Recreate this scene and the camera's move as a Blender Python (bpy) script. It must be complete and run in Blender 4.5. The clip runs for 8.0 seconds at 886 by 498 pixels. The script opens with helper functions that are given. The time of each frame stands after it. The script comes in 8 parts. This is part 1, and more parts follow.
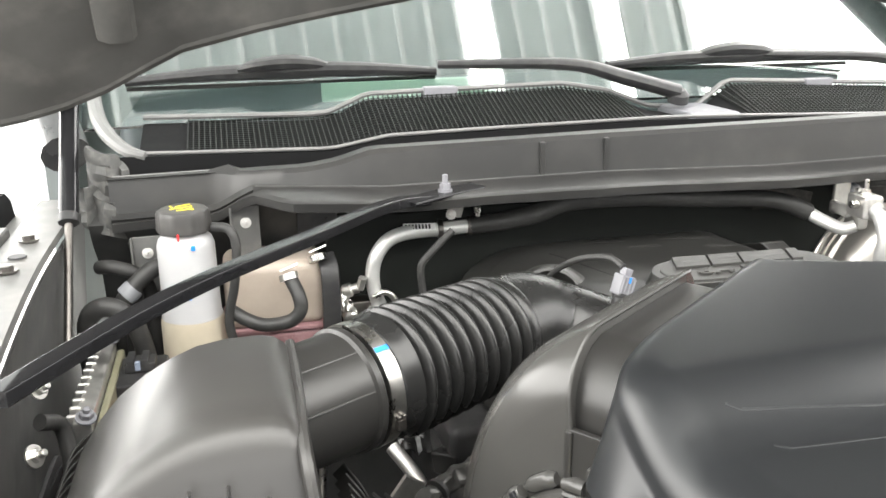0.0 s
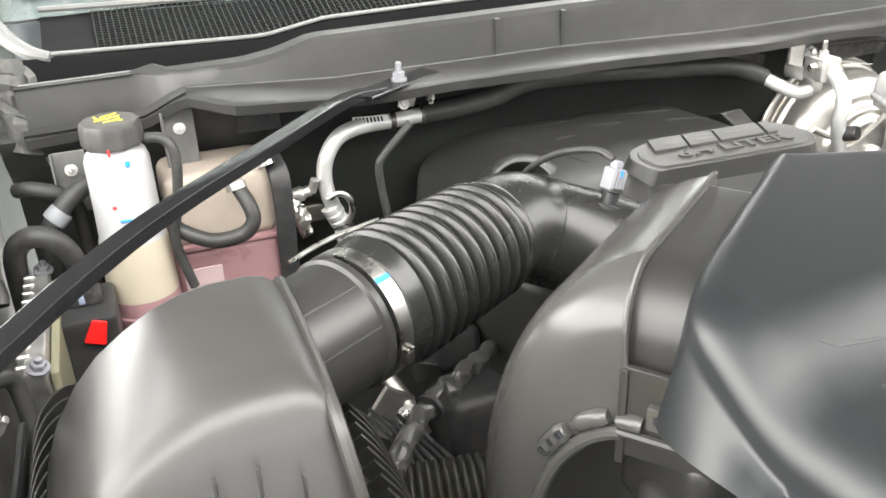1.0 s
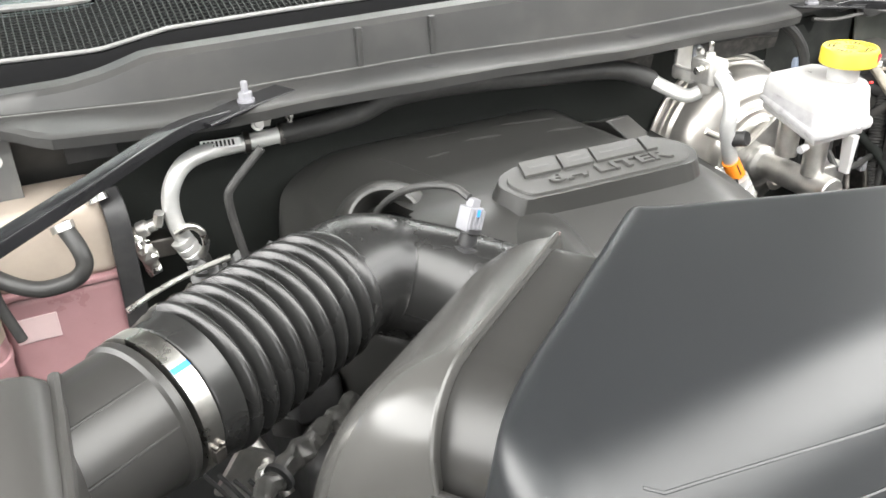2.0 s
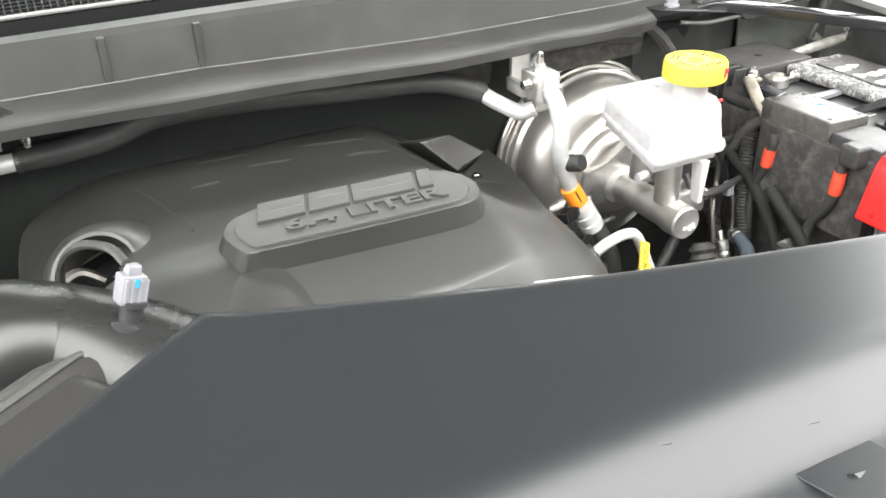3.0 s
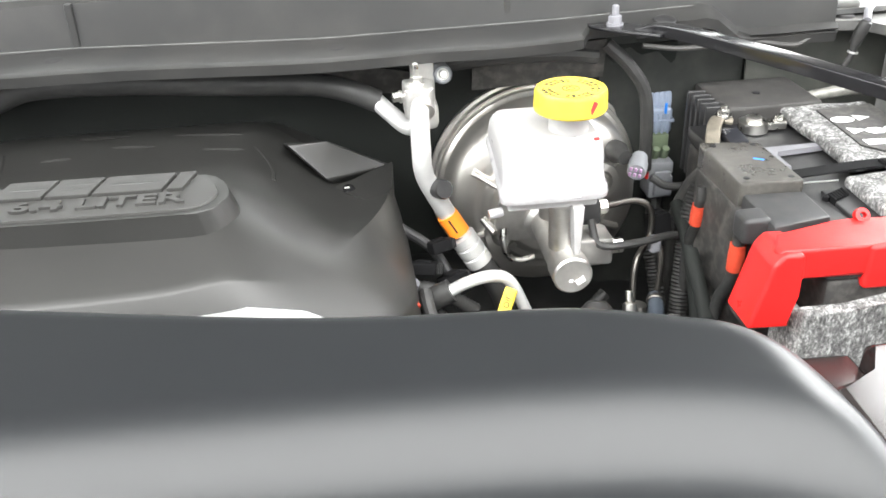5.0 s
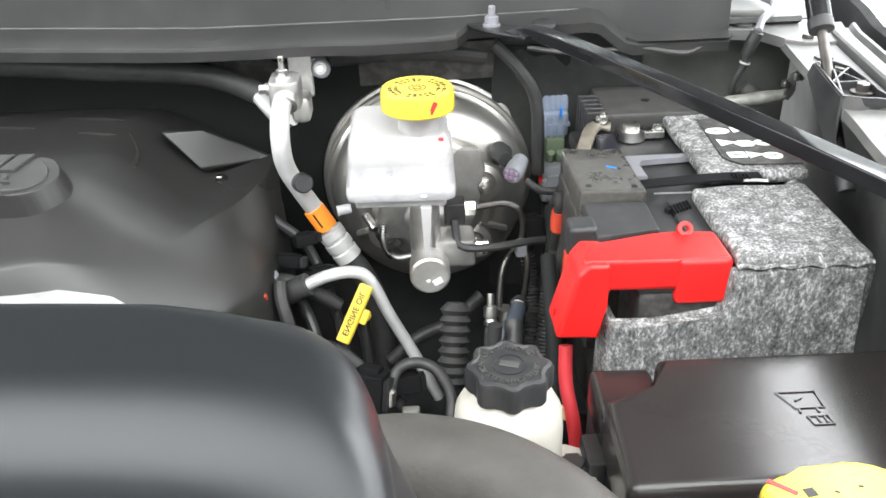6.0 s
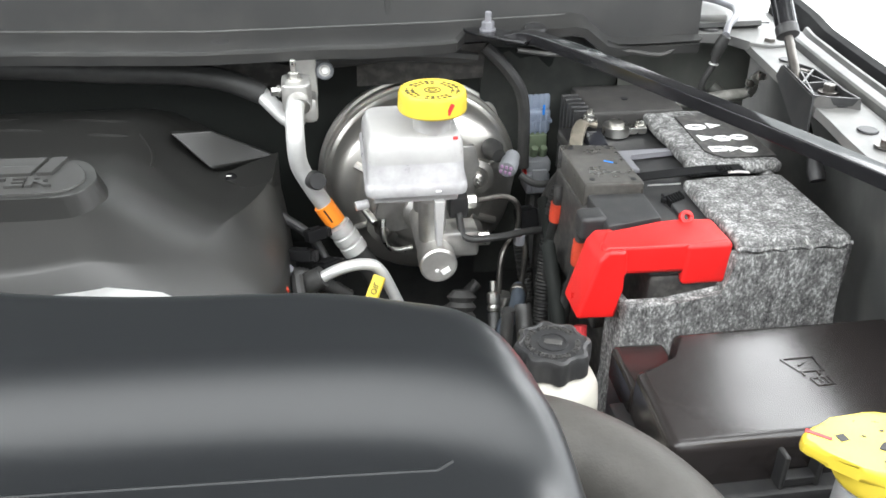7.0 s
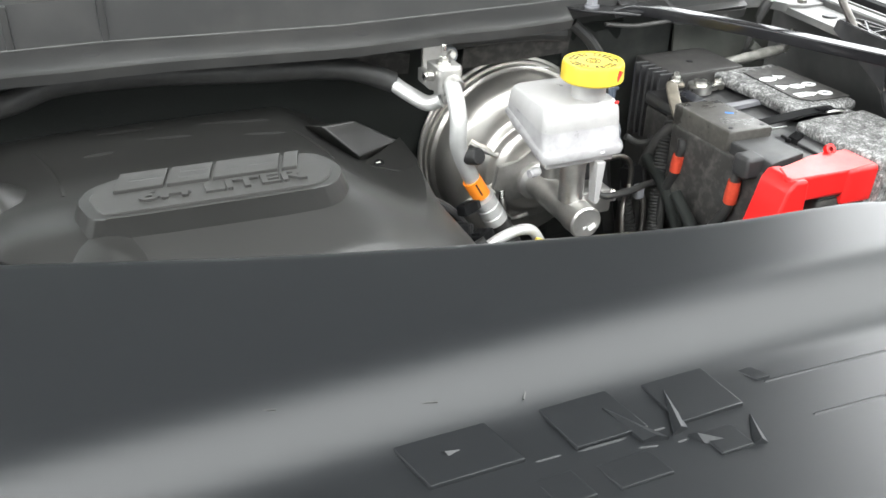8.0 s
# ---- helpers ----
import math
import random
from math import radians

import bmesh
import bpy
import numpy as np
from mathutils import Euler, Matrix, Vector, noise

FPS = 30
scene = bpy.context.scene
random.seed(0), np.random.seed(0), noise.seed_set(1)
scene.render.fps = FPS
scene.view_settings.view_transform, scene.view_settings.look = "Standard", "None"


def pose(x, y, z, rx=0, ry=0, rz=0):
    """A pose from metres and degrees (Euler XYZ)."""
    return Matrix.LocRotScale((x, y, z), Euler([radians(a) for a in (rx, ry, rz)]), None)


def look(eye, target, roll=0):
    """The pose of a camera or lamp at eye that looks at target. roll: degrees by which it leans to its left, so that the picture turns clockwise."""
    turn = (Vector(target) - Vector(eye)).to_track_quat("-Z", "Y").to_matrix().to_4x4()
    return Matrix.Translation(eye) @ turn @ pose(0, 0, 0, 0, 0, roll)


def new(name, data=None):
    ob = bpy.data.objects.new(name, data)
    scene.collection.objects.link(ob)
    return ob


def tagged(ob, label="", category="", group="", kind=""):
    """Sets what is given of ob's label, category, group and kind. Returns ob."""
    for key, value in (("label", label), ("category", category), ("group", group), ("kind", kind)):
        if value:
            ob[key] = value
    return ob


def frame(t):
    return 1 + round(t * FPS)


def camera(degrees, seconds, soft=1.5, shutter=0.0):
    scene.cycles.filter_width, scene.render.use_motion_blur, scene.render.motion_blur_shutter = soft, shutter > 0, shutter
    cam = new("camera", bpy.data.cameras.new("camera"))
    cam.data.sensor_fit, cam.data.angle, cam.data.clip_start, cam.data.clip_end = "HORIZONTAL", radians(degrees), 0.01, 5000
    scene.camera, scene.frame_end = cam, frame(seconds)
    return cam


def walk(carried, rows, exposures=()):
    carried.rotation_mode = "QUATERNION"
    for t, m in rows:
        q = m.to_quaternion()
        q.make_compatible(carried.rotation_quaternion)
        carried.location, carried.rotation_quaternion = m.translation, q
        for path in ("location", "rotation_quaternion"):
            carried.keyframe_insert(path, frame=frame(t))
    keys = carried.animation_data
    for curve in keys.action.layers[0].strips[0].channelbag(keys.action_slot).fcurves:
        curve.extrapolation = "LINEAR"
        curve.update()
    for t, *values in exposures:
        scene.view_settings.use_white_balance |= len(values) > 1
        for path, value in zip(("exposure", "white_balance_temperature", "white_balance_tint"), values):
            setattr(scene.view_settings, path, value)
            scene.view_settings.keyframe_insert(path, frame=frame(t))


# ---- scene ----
# ---- camera and its walk ----
cam = camera(54.4, 8.0, soft=1.6)
# seconds, eye x, y, z, yaw, pitch, roll
ROWS = [
    (0.0, -0.6720, -1.0410, 1.6500, -13.72, -17.00, -0.63),
    (0.2, -0.7011, -1.0388, 1.6481, -16.19, -20.46, -0.19),
    (0.5, -0.7120, -1.0092, 1.6444, -17.99, -24.32, -0.77),
    (1.0, -0.7233, -0.9417, 1.6680, -20.66, -26.34, -2.10),
    (1.5, -0.7093, -0.8908, 1.6778, -23.46, -27.37, -1.94),
    (2.0, -0.6090, -0.8747, 1.6843, -25.53, -28.18, -1.98),
    (2.2, -0.5510, -0.8662, 1.6906, -26.17, -28.65, -1.71),
    (3.3, -0.2830, -0.8370, 1.6640, -25.24, -29.52, -1.71),
    (3.5, -0.2643, -0.8704, 1.6647, -22.76, -29.19, -1.86),
    (4.0, -0.1787, -0.9108, 1.6625, -16.68, -29.08, -2.18),
    (4.5, -0.0190, -0.9172, 1.6570, -10.63, -29.28, -2.34),
    (5.0, 0.1278, -0.8993, 1.6438, -5.33, -28.92, -2.48),
    (5.2, 0.1839, -0.8958, 1.6366, -3.87, -28.82, -2.36),
    (6.3, 0.3296, -0.9264, 1.6448, -1.99, -29.33, -1.20),
    (6.5, 0.3267, -0.9354, 1.6487, -1.92, -29.38, -1.30),
    (7.0, 0.2131, -0.9558, 1.6703, -8.75, -29.78, 0.75),
    (7.5, 0.0027, -0.9742, 1.6874, -16.66, -29.90, 0.52),
    (8.0, -0.1922, -0.9264, 1.6720, -23.21, -29.88, 0.80),
]
walk(cam, [(t, pose(x, y, z, 90 + pitch, 0, yaw) @ pose(0, 0, 0, 0, 0, roll)) for t, x, y, z, yaw, pitch, roll in ROWS],
     exposures=[(0.0, -0.3, 6600, 10), (0.5, -0.04, 6600, 10), (2.0, 0.18, 6500, 10), (3.5, 0.32, 6460, 10), (4.5, 0.29, 6440, 10), (5.2, 0.06, 6340, 10), (6.3, -0.4, 6200, 9), (7.0, -0.56, 6200, 9), (8.0, -0.42, 6250, 8)])

# ---- world and light ----
world = bpy.data.worlds.new("daylight")
scene.world = world
world.use_nodes = True
bg = world.node_tree.nodes["Background"]
bg.inputs["Color"].default_value = (0.98, 0.98, 0.97, 1)
bg.inputs["Strength"].default_value = 2.3


def area_lamp(name, eye, target, sx, sy, watts, colour=(1, 1, 1)):
    data = bpy.data.lights.new(name, "AREA")
    data.shape, data.size, data.size_y, data.energy, data.color = "RECTANGLE", sx, sy, watts, colour
    lamp = new(name, data)
    lamp.matrix_world = look(eye, target)
    return lamp


# rows of ceiling tubes in front of the truck, daylight from the two open sides of the workshop, and added fill lamps
# front and rear
area_lamp("ceiling_tubes_front", (-0.2, -1.9, 3.42), (-0.2, -1.9, 0), 8.4, 2.2, 610, (1.0, 0.98, 0.95))
# added fill from behind the camera, no known source there
area_lamp("fill_front", (-0.1, -5.6, 1.75), (-0.1, 0, 1.7), 7.6, 2.6, 190, (0.98, 0.99, 1.0))
area_lamp("daylight_west", (-4.5, 1.4, 1.98), (0, 1.4, 1.98), 7.6, 3.0, 850, (1.0, 0.99, 0.965))
area_lamp("daylight_east", (4.5, 1.4, 1.98), (0, 1.4, 1.98), 7.6, 3.0, 420, (0.99, 0.99, 0.98))
# added fill from the rear, for highlights on up-facing plastic
area_lamp("fill_rear", (-0.1, 5.6, 1.75), (-0.1, 0, 1.7), 8.6, 2.6, 1000, (1.0, 0.99, 0.965))
# ---- materials ----
def pmat(name, col, rough=0.5, metal=0.0, var=0.25, scale=9.0, bump=0.08, bscale=900.0, dust=0.0, coat=0.0, spec=0.5,
         rvar=0.12, sss=0.0, trans=0.0, ior=1.45, alpha=1.0, piece=0.0):
    m = bpy.data.materials.new(name)
    m.use_nodes = True
    nt = m.node_tree
    n, l = nt.nodes, nt.links
    b = n["Principled BSDF"]
    tc = n.new("ShaderNodeTexCoord")
    big = n.new("ShaderNodeTexNoise")
    big.inputs["Scale"].default_value, big.inputs["Detail"].default_value, big.inputs["Roughness"].default_value = scale, 6, 0.62
    fine = n.new("ShaderNodeTexNoise")
    fine.inputs["Scale"].default_value, fine.inputs["Detail"].default_value = bscale, 2
    l.new(tc.outputs["Object"], big.inputs["Vector"])
    l.new(tc.outputs["Object"], fine.inputs["Vector"])
    ramp = n.new("ShaderNodeMapRange")
    ramp.inputs["From Min"].default_value, ramp.inputs["From Max"].default_value = 0.3, 0.7
    ramp.inputs["To Min"].default_value, ramp.inputs["To Max"].default_value = 1 - var, 1 + var
    l.new(big.outputs["Fac"], ramp.inputs["Value"])
    vm = n.new("ShaderNodeVectorMath")
    vm.operation = "SCALE"
    vm.inputs[0].default_value = col
    l.new(ramp.outputs["Result"], vm.inputs["Scale"])
    out = vm.outputs["Vector"]
    if dust:
        d = n.new("ShaderNodeTexNoise")
        d.inputs["Scale"].default_value, d.inputs["Detail"].default_value = scale * 3.7, 8
        l.new(tc.outputs["Object"], d.inputs["Vector"])
        dr = n.new("ShaderNodeMapRange")
        dr.inputs["From Min"].default_value, dr.inputs["From Max"].default_value = 0.45, 0.8
        dr.inputs["To Max"].default_value = dust
        l.new(d.outputs["Fac"], dr.inputs["Value"])
        mx = n.new("ShaderNodeMix")
        mx.data_type = "RGBA"
        mx.inputs["B"].default_value = (0.32, 0.30, 0.27, 1)
        l.new(dr.outputs["Result"], mx.inputs["Factor"])
        l.new(out, mx.inputs["A"])
        out = mx.outputs["Result"]
    l.new(out, b.inputs["Base Color"])
    rr = n.new("ShaderNodeMapRange")
    rr.inputs["From Min"].default_value, rr.inputs["From Max"].default_value = 0.3, 0.7
    rr.inputs["To Min"].default_value, rr.inputs["To Max"].default_value = max(0.02, rough - rvar), min(1, rough + rvar)
    l.new(big.outputs["Fac"], rr.inputs["Value"])
    l.new(rr.outputs["Result"], b.inputs["Roughness"])
    b.inputs["Metallic"].default_value = metal
    b.inputs["Specular IOR Level"].default_value = spec
    b.inputs["Coat Weight"].default_value = coat
    b.inputs["IOR"].default_value = ior
    b.inputs["Transmission Weight"].default_value = trans
    b.inputs["Alpha"].default_value = alpha
    if sss:
        b.inputs["Subsurface Weight"].default_value = sss
        b.inputs["Subsurface Radius"].default_value = (1, 1, 1)
        b.inputs["Subsurface Scale"].default_value = 0.012
    if bump:
        bp = n.new("ShaderNodeBump")
        bp.inputs["Strength"].default_value, bp.inputs["Distance"].default_value = bump, 0.0006
        l.new(fine.outputs["Fac"], bp.inputs["Height"])
        l.new(bp.outputs["Normal"], b.inputs["Normal"])
    return m


DUCT = pmat("textured_black_plastic", (0.0112, 0.0122, 0.0133), 0.345, var=0.02, scale=3, bump=0.0, bscale=1500, dust=0.0, rvar=0.003)
SNORKEL = pmat("smooth_black_plastic", (0.048, 0.0472, 0.0448), 0.25, var=0.08, scale=5, bump=0.0, bscale=800, rvar=0.015)
FILTER = pmat("grey_black_plastic", (0.038, 0.0368, 0.0352), 0.35, var=0.1, scale=5, bump=0.08, bscale=1300, rvar=0.03)
SLEEVE = pmat("satin_black_plastic", (0.022, 0.0215, 0.0205), 0.34, var=0.12, scale=9, bump=0.05, bscale=1300, rvar=0.04)
COVER = pmat("matte_black_plastic", (0.0195, 0.0194, 0.0182), 0.44, var=0.12, scale=4, bump=0.06, bscale=1500, spec=0.65, rvar=0.04)
BADGE = pmat("embossed_grey_plastic", (0.040, 0.0395, 0.038), 0.5, var=0.15, scale=12, bump=0.1, bscale=1500)
BLACK = pmat("black_plastic", (0.024, 0.024, 0.025), 0.45, var=0.3, scale=14, bump=0.1, dust=0.06)
RUBBER = pmat("black_rubber", (0.028, 0.028, 0.0275), 0.5, var=0.2, scale=20, bump=0.12, bscale=500, dust=0.05)
HOSE = pmat("worn_rubber_hose", (0.052, 0.049, 0.044), 0.55, var=0.12, scale=18, bump=0.45, bscale=330, dust=0.05)
BELLOWS = pmat("bellows_rubber", (0.014, 0.014, 0.0138), 0.27, var=0.1, scale=8, bump=0.02, rvar=0.03)
GLOSS = pmat("gloss_black_steel", (0.012, 0.012, 0.013), 0.10, var=0.2, scale=12, bump=0.005, coat=0.0, rvar=0.03, spec=0.3)
COWL = pmat("cowl_grey_plastic", (0.026, 0.026, 0.0255), 0.40, var=0.08, scale=4, bump=0.15, bscale=1200, dust=0.05, rvar=0.05)
LIP = pmat("pale_lip_plastic", (0.15, 0.15, 0.147), 0.42, var=0.12, scale=9, bump=0.08, dust=0.1)
SHEET = pmat("black_film", (0.012, 0.012, 0.012), 0.3, var=0.2, scale=20, bump=0.0, rvar=0.05)
GUTTER = pmat("dark_gutter_rubber", (0.008, 0.008, 0.0085), 0.8, var=0.15, scale=10, bump=0.1, spec=0.12)
SIDEPAD = pmat("dark_green_pad", (0.0185, 0.0205, 0.0185), 0.7, var=0.35, scale=11, bump=0.2, bscale=300, dust=0.06)
MATTING = pmat("dark_insulation", (0.0115, 0.0132, 0.0120), 0.75, var=0.3, scale=9, bump=0.25, bscale=400, spec=0.3)
FOAM = pmat("grey_foam", (0.075, 0.075, 0.073), 0.85, var=0.25, scale=30, bump=0.5, bscale=400, dust=0.2)
# grey lifted to stand for the stronger side light behind the battery
PANELGREY = pmat("lightened_dusty_grey", (0.062, 0.065, 0.058), 0.6, var=0.2, scale=9, bump=0.1, dust=0.1)
GRIMY = pmat("grimy_black_plastic", (0.030, 0.029, 0.028), 0.55, var=0.35, scale=26, bump=0.1, dust=0.22)
DUSTY = pmat("dusty_grey_plastic", (0.046, 0.0445, 0.043), 0.46, var=0.15, scale=12, bump=0.1, dust=0.08)
FIREWALL = pmat("firewall_dark_paint", (0.034, 0.035, 0.0345), 0.6, var=0.4, scale=6, bump=0.1, dust=0.1)
RAILGREY = pmat("dull_rail_paint", (0.080, 0.080, 0.078), 0.45, var=0.15, scale=8, bump=0.03, dust=0.2)
FENDER = pmat("grey_primer_paint", (0.118, 0.118, 0.115), 0.48, var=0.15, scale=8, bump=0.03, dust=0.25)
DARKPAINT = pmat("dark_body_paint", (0.03, 0.031, 0.033), 0.25, var=0.2, scale=8, bump=0.02, coat=0.5, dust=0.08)
HOODMAT = pmat("hood_underside", (0.050, 0.049, 0.046), 0.6, var=0.35, scale=5, bump=0.1, dust=0.15)
ALU = pmat("aluminium_tube", (0.62, 0.62, 0.61), 0.42, metal=0.55, var=0.12, scale=30, bump=0.05, bscale=600)
CAST = pmat("cast_aluminium", (0.56, 0.55, 0.53), 0.48, metal=1.0, var=0.2, scale=40, bump=0.3, bscale=700)
STEEL = pmat("zinc_steel", (0.62, 0.61, 0.58), 0.32, metal=1.0, var=0.2, scale=40, bump=0.06)
BOOST = pmat("booster_steel", (0.60, 0.58, 0.545), 0.34, metal=0.9, var=0.10, scale=14, bump=0.03, rvar=0.07)
DARKSTEEL = pmat("dark_steel", (0.16, 0.15, 0.14), 0.4, metal=1.0, var=0.3, scale=40, bump=0.1)
WHITE = pmat("milky_plastic", (0.41, 0.41, 0.415), 0.38, var=0.06, scale=10, bump=0.03, sss=0.35)
RESLOW = pmat("fluid_stained_plastic", (0.335, 0.33, 0.335), 0.36, var=0.2, scale=45, bump=0.04, sss=0.15)
RESWHITE = pmat("aged_milky_plastic", (0.37, 0.365, 0.36), 0.36, var=0.12, scale=22, bump=0.04, sss=0.15)
WHITE_WARM = pmat("cream_plastic", (0.46, 0.41, 0.32), 0.4, var=0.1, scale=9, bump=0.03, sss=0.25)
PINK = pmat("coolant_pink_plastic", (0.33, 0.19, 0.20), 0.36, var=0.12, scale=10, bump=0.03, sss=0.2)
PINKPALE = pmat("coolant_tank_plastic", (0.38, 0.325, 0.275), 0.36, var=0.14, scale=10, bump=0.03, sss=0.2)
BOXLID = pmat("dark_box_plastic", (0.021, 0.018, 0.0175), 0.23, var=0.1, scale=6, bump=0.03, bscale=900, dust=0.0, rvar=0.05)
CREAM = pmat("aged_bottle_plastic", (0.44, 0.42, 0.37), 0.38, var=0.08, scale=10, bump=0.03, sss=0.3)
YELLOW = pmat("yellow_plastic", (0.62, 0.475, 0.045), 0.36, var=0.06, scale=14, bump=0.04)
RED = pmat("red_plastic", (0.62, 0.014, 0.013), 0.36, var=0.08, scale=12, bump=0.04)
ORANGE = pmat("orange_label", (0.90, 0.26, 0.02), 0.5, var=0.08, scale=20, bump=0.02)
BLUEMARK = pmat("blue_paint_mark", (0.02, 0.22, 0.75), 0.5, var=0.1, scale=30, bump=0.02)
REDMARK = pmat("red_paint_mark", (0.75, 0.03, 0.03), 0.5, var=0.1, scale=30, bump=0.02)
GREYCONN = pmat("grey_connector", (0.20, 0.205, 0.22), 0.5, var=0.15, scale=30, bump=0.05)
BLUECONN = pmat("blue_grey_connector", (0.24, 0.28, 0.36), 0.5, var=0.15, scale=30, bump=0.05)
GREENCONN = pmat("olive_connector", (0.16, 0.20, 0.13), 0.45, var=0.15, scale=30, bump=0.05)
PALE = pmat("pale_grey_plastic", (0.18, 0.18, 0.195), 0.4, var=0.08, scale=30, bump=0.03)
PURPLE = pmat("violet_terminal", (0.36, 0.22, 0.36), 0.5, var=0.1, scale=30, bump=0.02)
INK = pmat("dark_ink", (0.012, 0.012, 0.014), 0.5, var=0.1, scale=30, bump=0.0)
PRINT = pmat("white_print", (0.8, 0.8, 0.8), 0.5, var=0.04, scale=30, bump=0.0)
YPRINT = pmat("yellow_print", (0.85, 0.68, 0.05), 0.5, var=0.06, scale=30, bump=0.0)
STICKER = pmat("black_label_film", (0.018, 0.019, 0.024), 0.3, var=0.1, scale=10, bump=0.0)
SUPPORT = pmat("support_panel_plastic", (0.04, 0.042, 0.05), 0.4, var=0.15, scale=8, bump=0.12, bscale=1300)
WALLPAINT = pmat("white_wall_paint", (0.84, 0.84, 0.83), 0.7, var=0.04, scale=1.5, bump=0.05, bscale=120)
CONCRETE = pmat("sealed_concrete", (0.46, 0.45, 0.43), 0.4, var=0.2, scale=1.8, bump=0.08, bscale=90)
CEILMAT = pmat("ceiling_sheet", (0.60, 0.64, 0.64), 0.55, var=0.08, scale=1.2, bump=0.02, bscale=60)
RIBMAT = pmat("ceiling_rib_white", (0.85, 0.86, 0.86), 0.5, var=0.05, scale=2, bump=0.02)
DASH = pmat("dashboard_grey", (0.10, 0.115, 0.12), 0.6, var=0.15, scale=4, bump=0.05)
INTERIOR = pmat("cabin_grey", (0.16, 0.18, 0.18), 0.8, var=0.2, scale=4, bump=0.05)


def felt_material():
    """Grey speckled fibre of the battery wrap: matted light and dark strands."""
    m = pmat("grey_fibre_felt", (0.30, 0.30, 0.30), 0.95, var=0.1, scale=8, bump=0.0, spec=0.1)
    n, l = m.node_tree.nodes, m.node_tree.links
    b = n["Principled BSDF"]
    tc = n.new("ShaderNodeTexCoord")
    mp = n.new("ShaderNodeMapping")
    mp.inputs["Scale"].default_value = (1.25, 1.25, 0.75)
    l.new(tc.outputs["Object"], mp.inputs["Vector"])
    nz = n.new("ShaderNodeTexNoise")
    nz.inputs["Scale"].default_value, nz.inputs["Detail"].default_value, nz.inputs["Roughness"].default_value = 62, 9, 0.78
    nz.inputs["Distortion"].default_value = 0.5
    l.new(mp.outputs["Vector"], nz.inputs["Vector"])
    cr = n.new("ShaderNodeValToRGB")
    cr.color_ramp.elements[0].position, cr.color_ramp.elements[0].color = 0.37, (0.035, 0.035, 0.035, 1)
    cr.color_ramp.elements[1].position, cr.color_ramp.elements[1].color = 0.63, (0.52, 0.52, 0.51, 1)
    mid = cr.color_ramp.elements.new(0.51)
    mid.color = (0.165, 0.164, 0.162, 1)
    fine = n.new("ShaderNodeTexNoise")
    fine.inputs["Scale"].default_value, fine.inputs["Detail"].default_value, fine.inputs["Roughness"].default_value = 330, 3, 0.7
    l.new(mp.outputs["Vector"], fine.inputs["Vector"])
    mixf = n.new("ShaderNodeMix")
    mixf.inputs["Factor"].default_value = 0.45
    l.new(nz.outputs["Fac"], mixf.inputs["A"])
    l.new(fine.outputs["Fac"], mixf.inputs["B"])
    l.new(mixf.outputs["Result"], cr.inputs["Fac"])
    l.new(cr.outputs["Color"], b.inputs["Base Color"])
    bp = n.new("ShaderNodeBump")
    bp.inputs["Strength"].default_value, bp.inputs["Distance"].default_value = 0.7, 0.002
    l.new(nz.outputs["Fac"], bp.inputs["Height"])
    l.new(bp.outputs["Normal"], b.inputs["Normal"])
    return m


FELT = felt_material()


def glass_material():
    m = bpy.data.materials.new("windshield_glass")
    m.use_nodes = True
    b = m.node_tree.nodes["Principled BSDF"]
    b.inputs["Base Color"].default_value = (0.72, 0.82, 0.80, 1)
    b.inputs["Roughness"].default_value = 0.02
    b.inputs["Transmission Weight"].default_value = 1.0
    b.inputs["IOR"].default_value = 1.52
    b.inputs["Coat Weight"].default_value = 0.5
    b.inputs["Coat Roughness"].default_value = 0.02
    return m


GLASS = glass_material()


def lamp_material():
    m = bpy.data.materials.new("lamp_diffuser")
    m.use_nodes = True
    b = m.node_tree.nodes["Principled BSDF"]
    b.inputs["Base Color"].default_value = (0.9, 0.9, 0.9, 1)
    b.inputs["Emission Color"].default_value = (1, 0.99, 0.97, 1)
    b.inputs["Emission Strength"].default_value = 14.0
    return m


LAMP = lamp_material()


# ---- mesh helpers ----
ORIGIN = {}


def thing(name, origin, label, category, group="", kind=""):
    ob = new(name)
    ob.empty_display_size = 0.02
    ob.location = origin
    ORIGIN[ob] = Vector(origin)
    return tagged(ob, label, category, group, kind)


def finish(bm, name, material, smooth=35, recalc=True):
    if recalc:
        bmesh.ops.recalc_face_normals(bm, faces=bm.faces)
    me = bpy.data.meshes.new(name)
    bm.to_mesh(me)
    bm.free()
    me.materials.append(material)
    if smooth:
        for p in me.polygons:
            p.use_smooth = True
        me.set_sharp_from_angle(angle=radians(smooth))
    return me


def crisp(ob):
    """Shades flat faces flat and their rounded edges round."""
    m = ob.modifiers.new("edge_shading", "WEIGHTED_NORMAL")
    m.keep_sharp = True


def part(name, bm, material, parent, label="", smooth=35):
    """One mesh object under a thing or a part; bm is given in world places."""
    bmesh.ops.translate(bm, vec=-ORIGIN[parent], verts=bm.verts)
    ob = new(name, finish(bm, name, material, smooth))
    ob.parent = parent
    crisp(ob)
    ORIGIN[ob] = ORIGIN[parent]
    return tagged(ob, label)


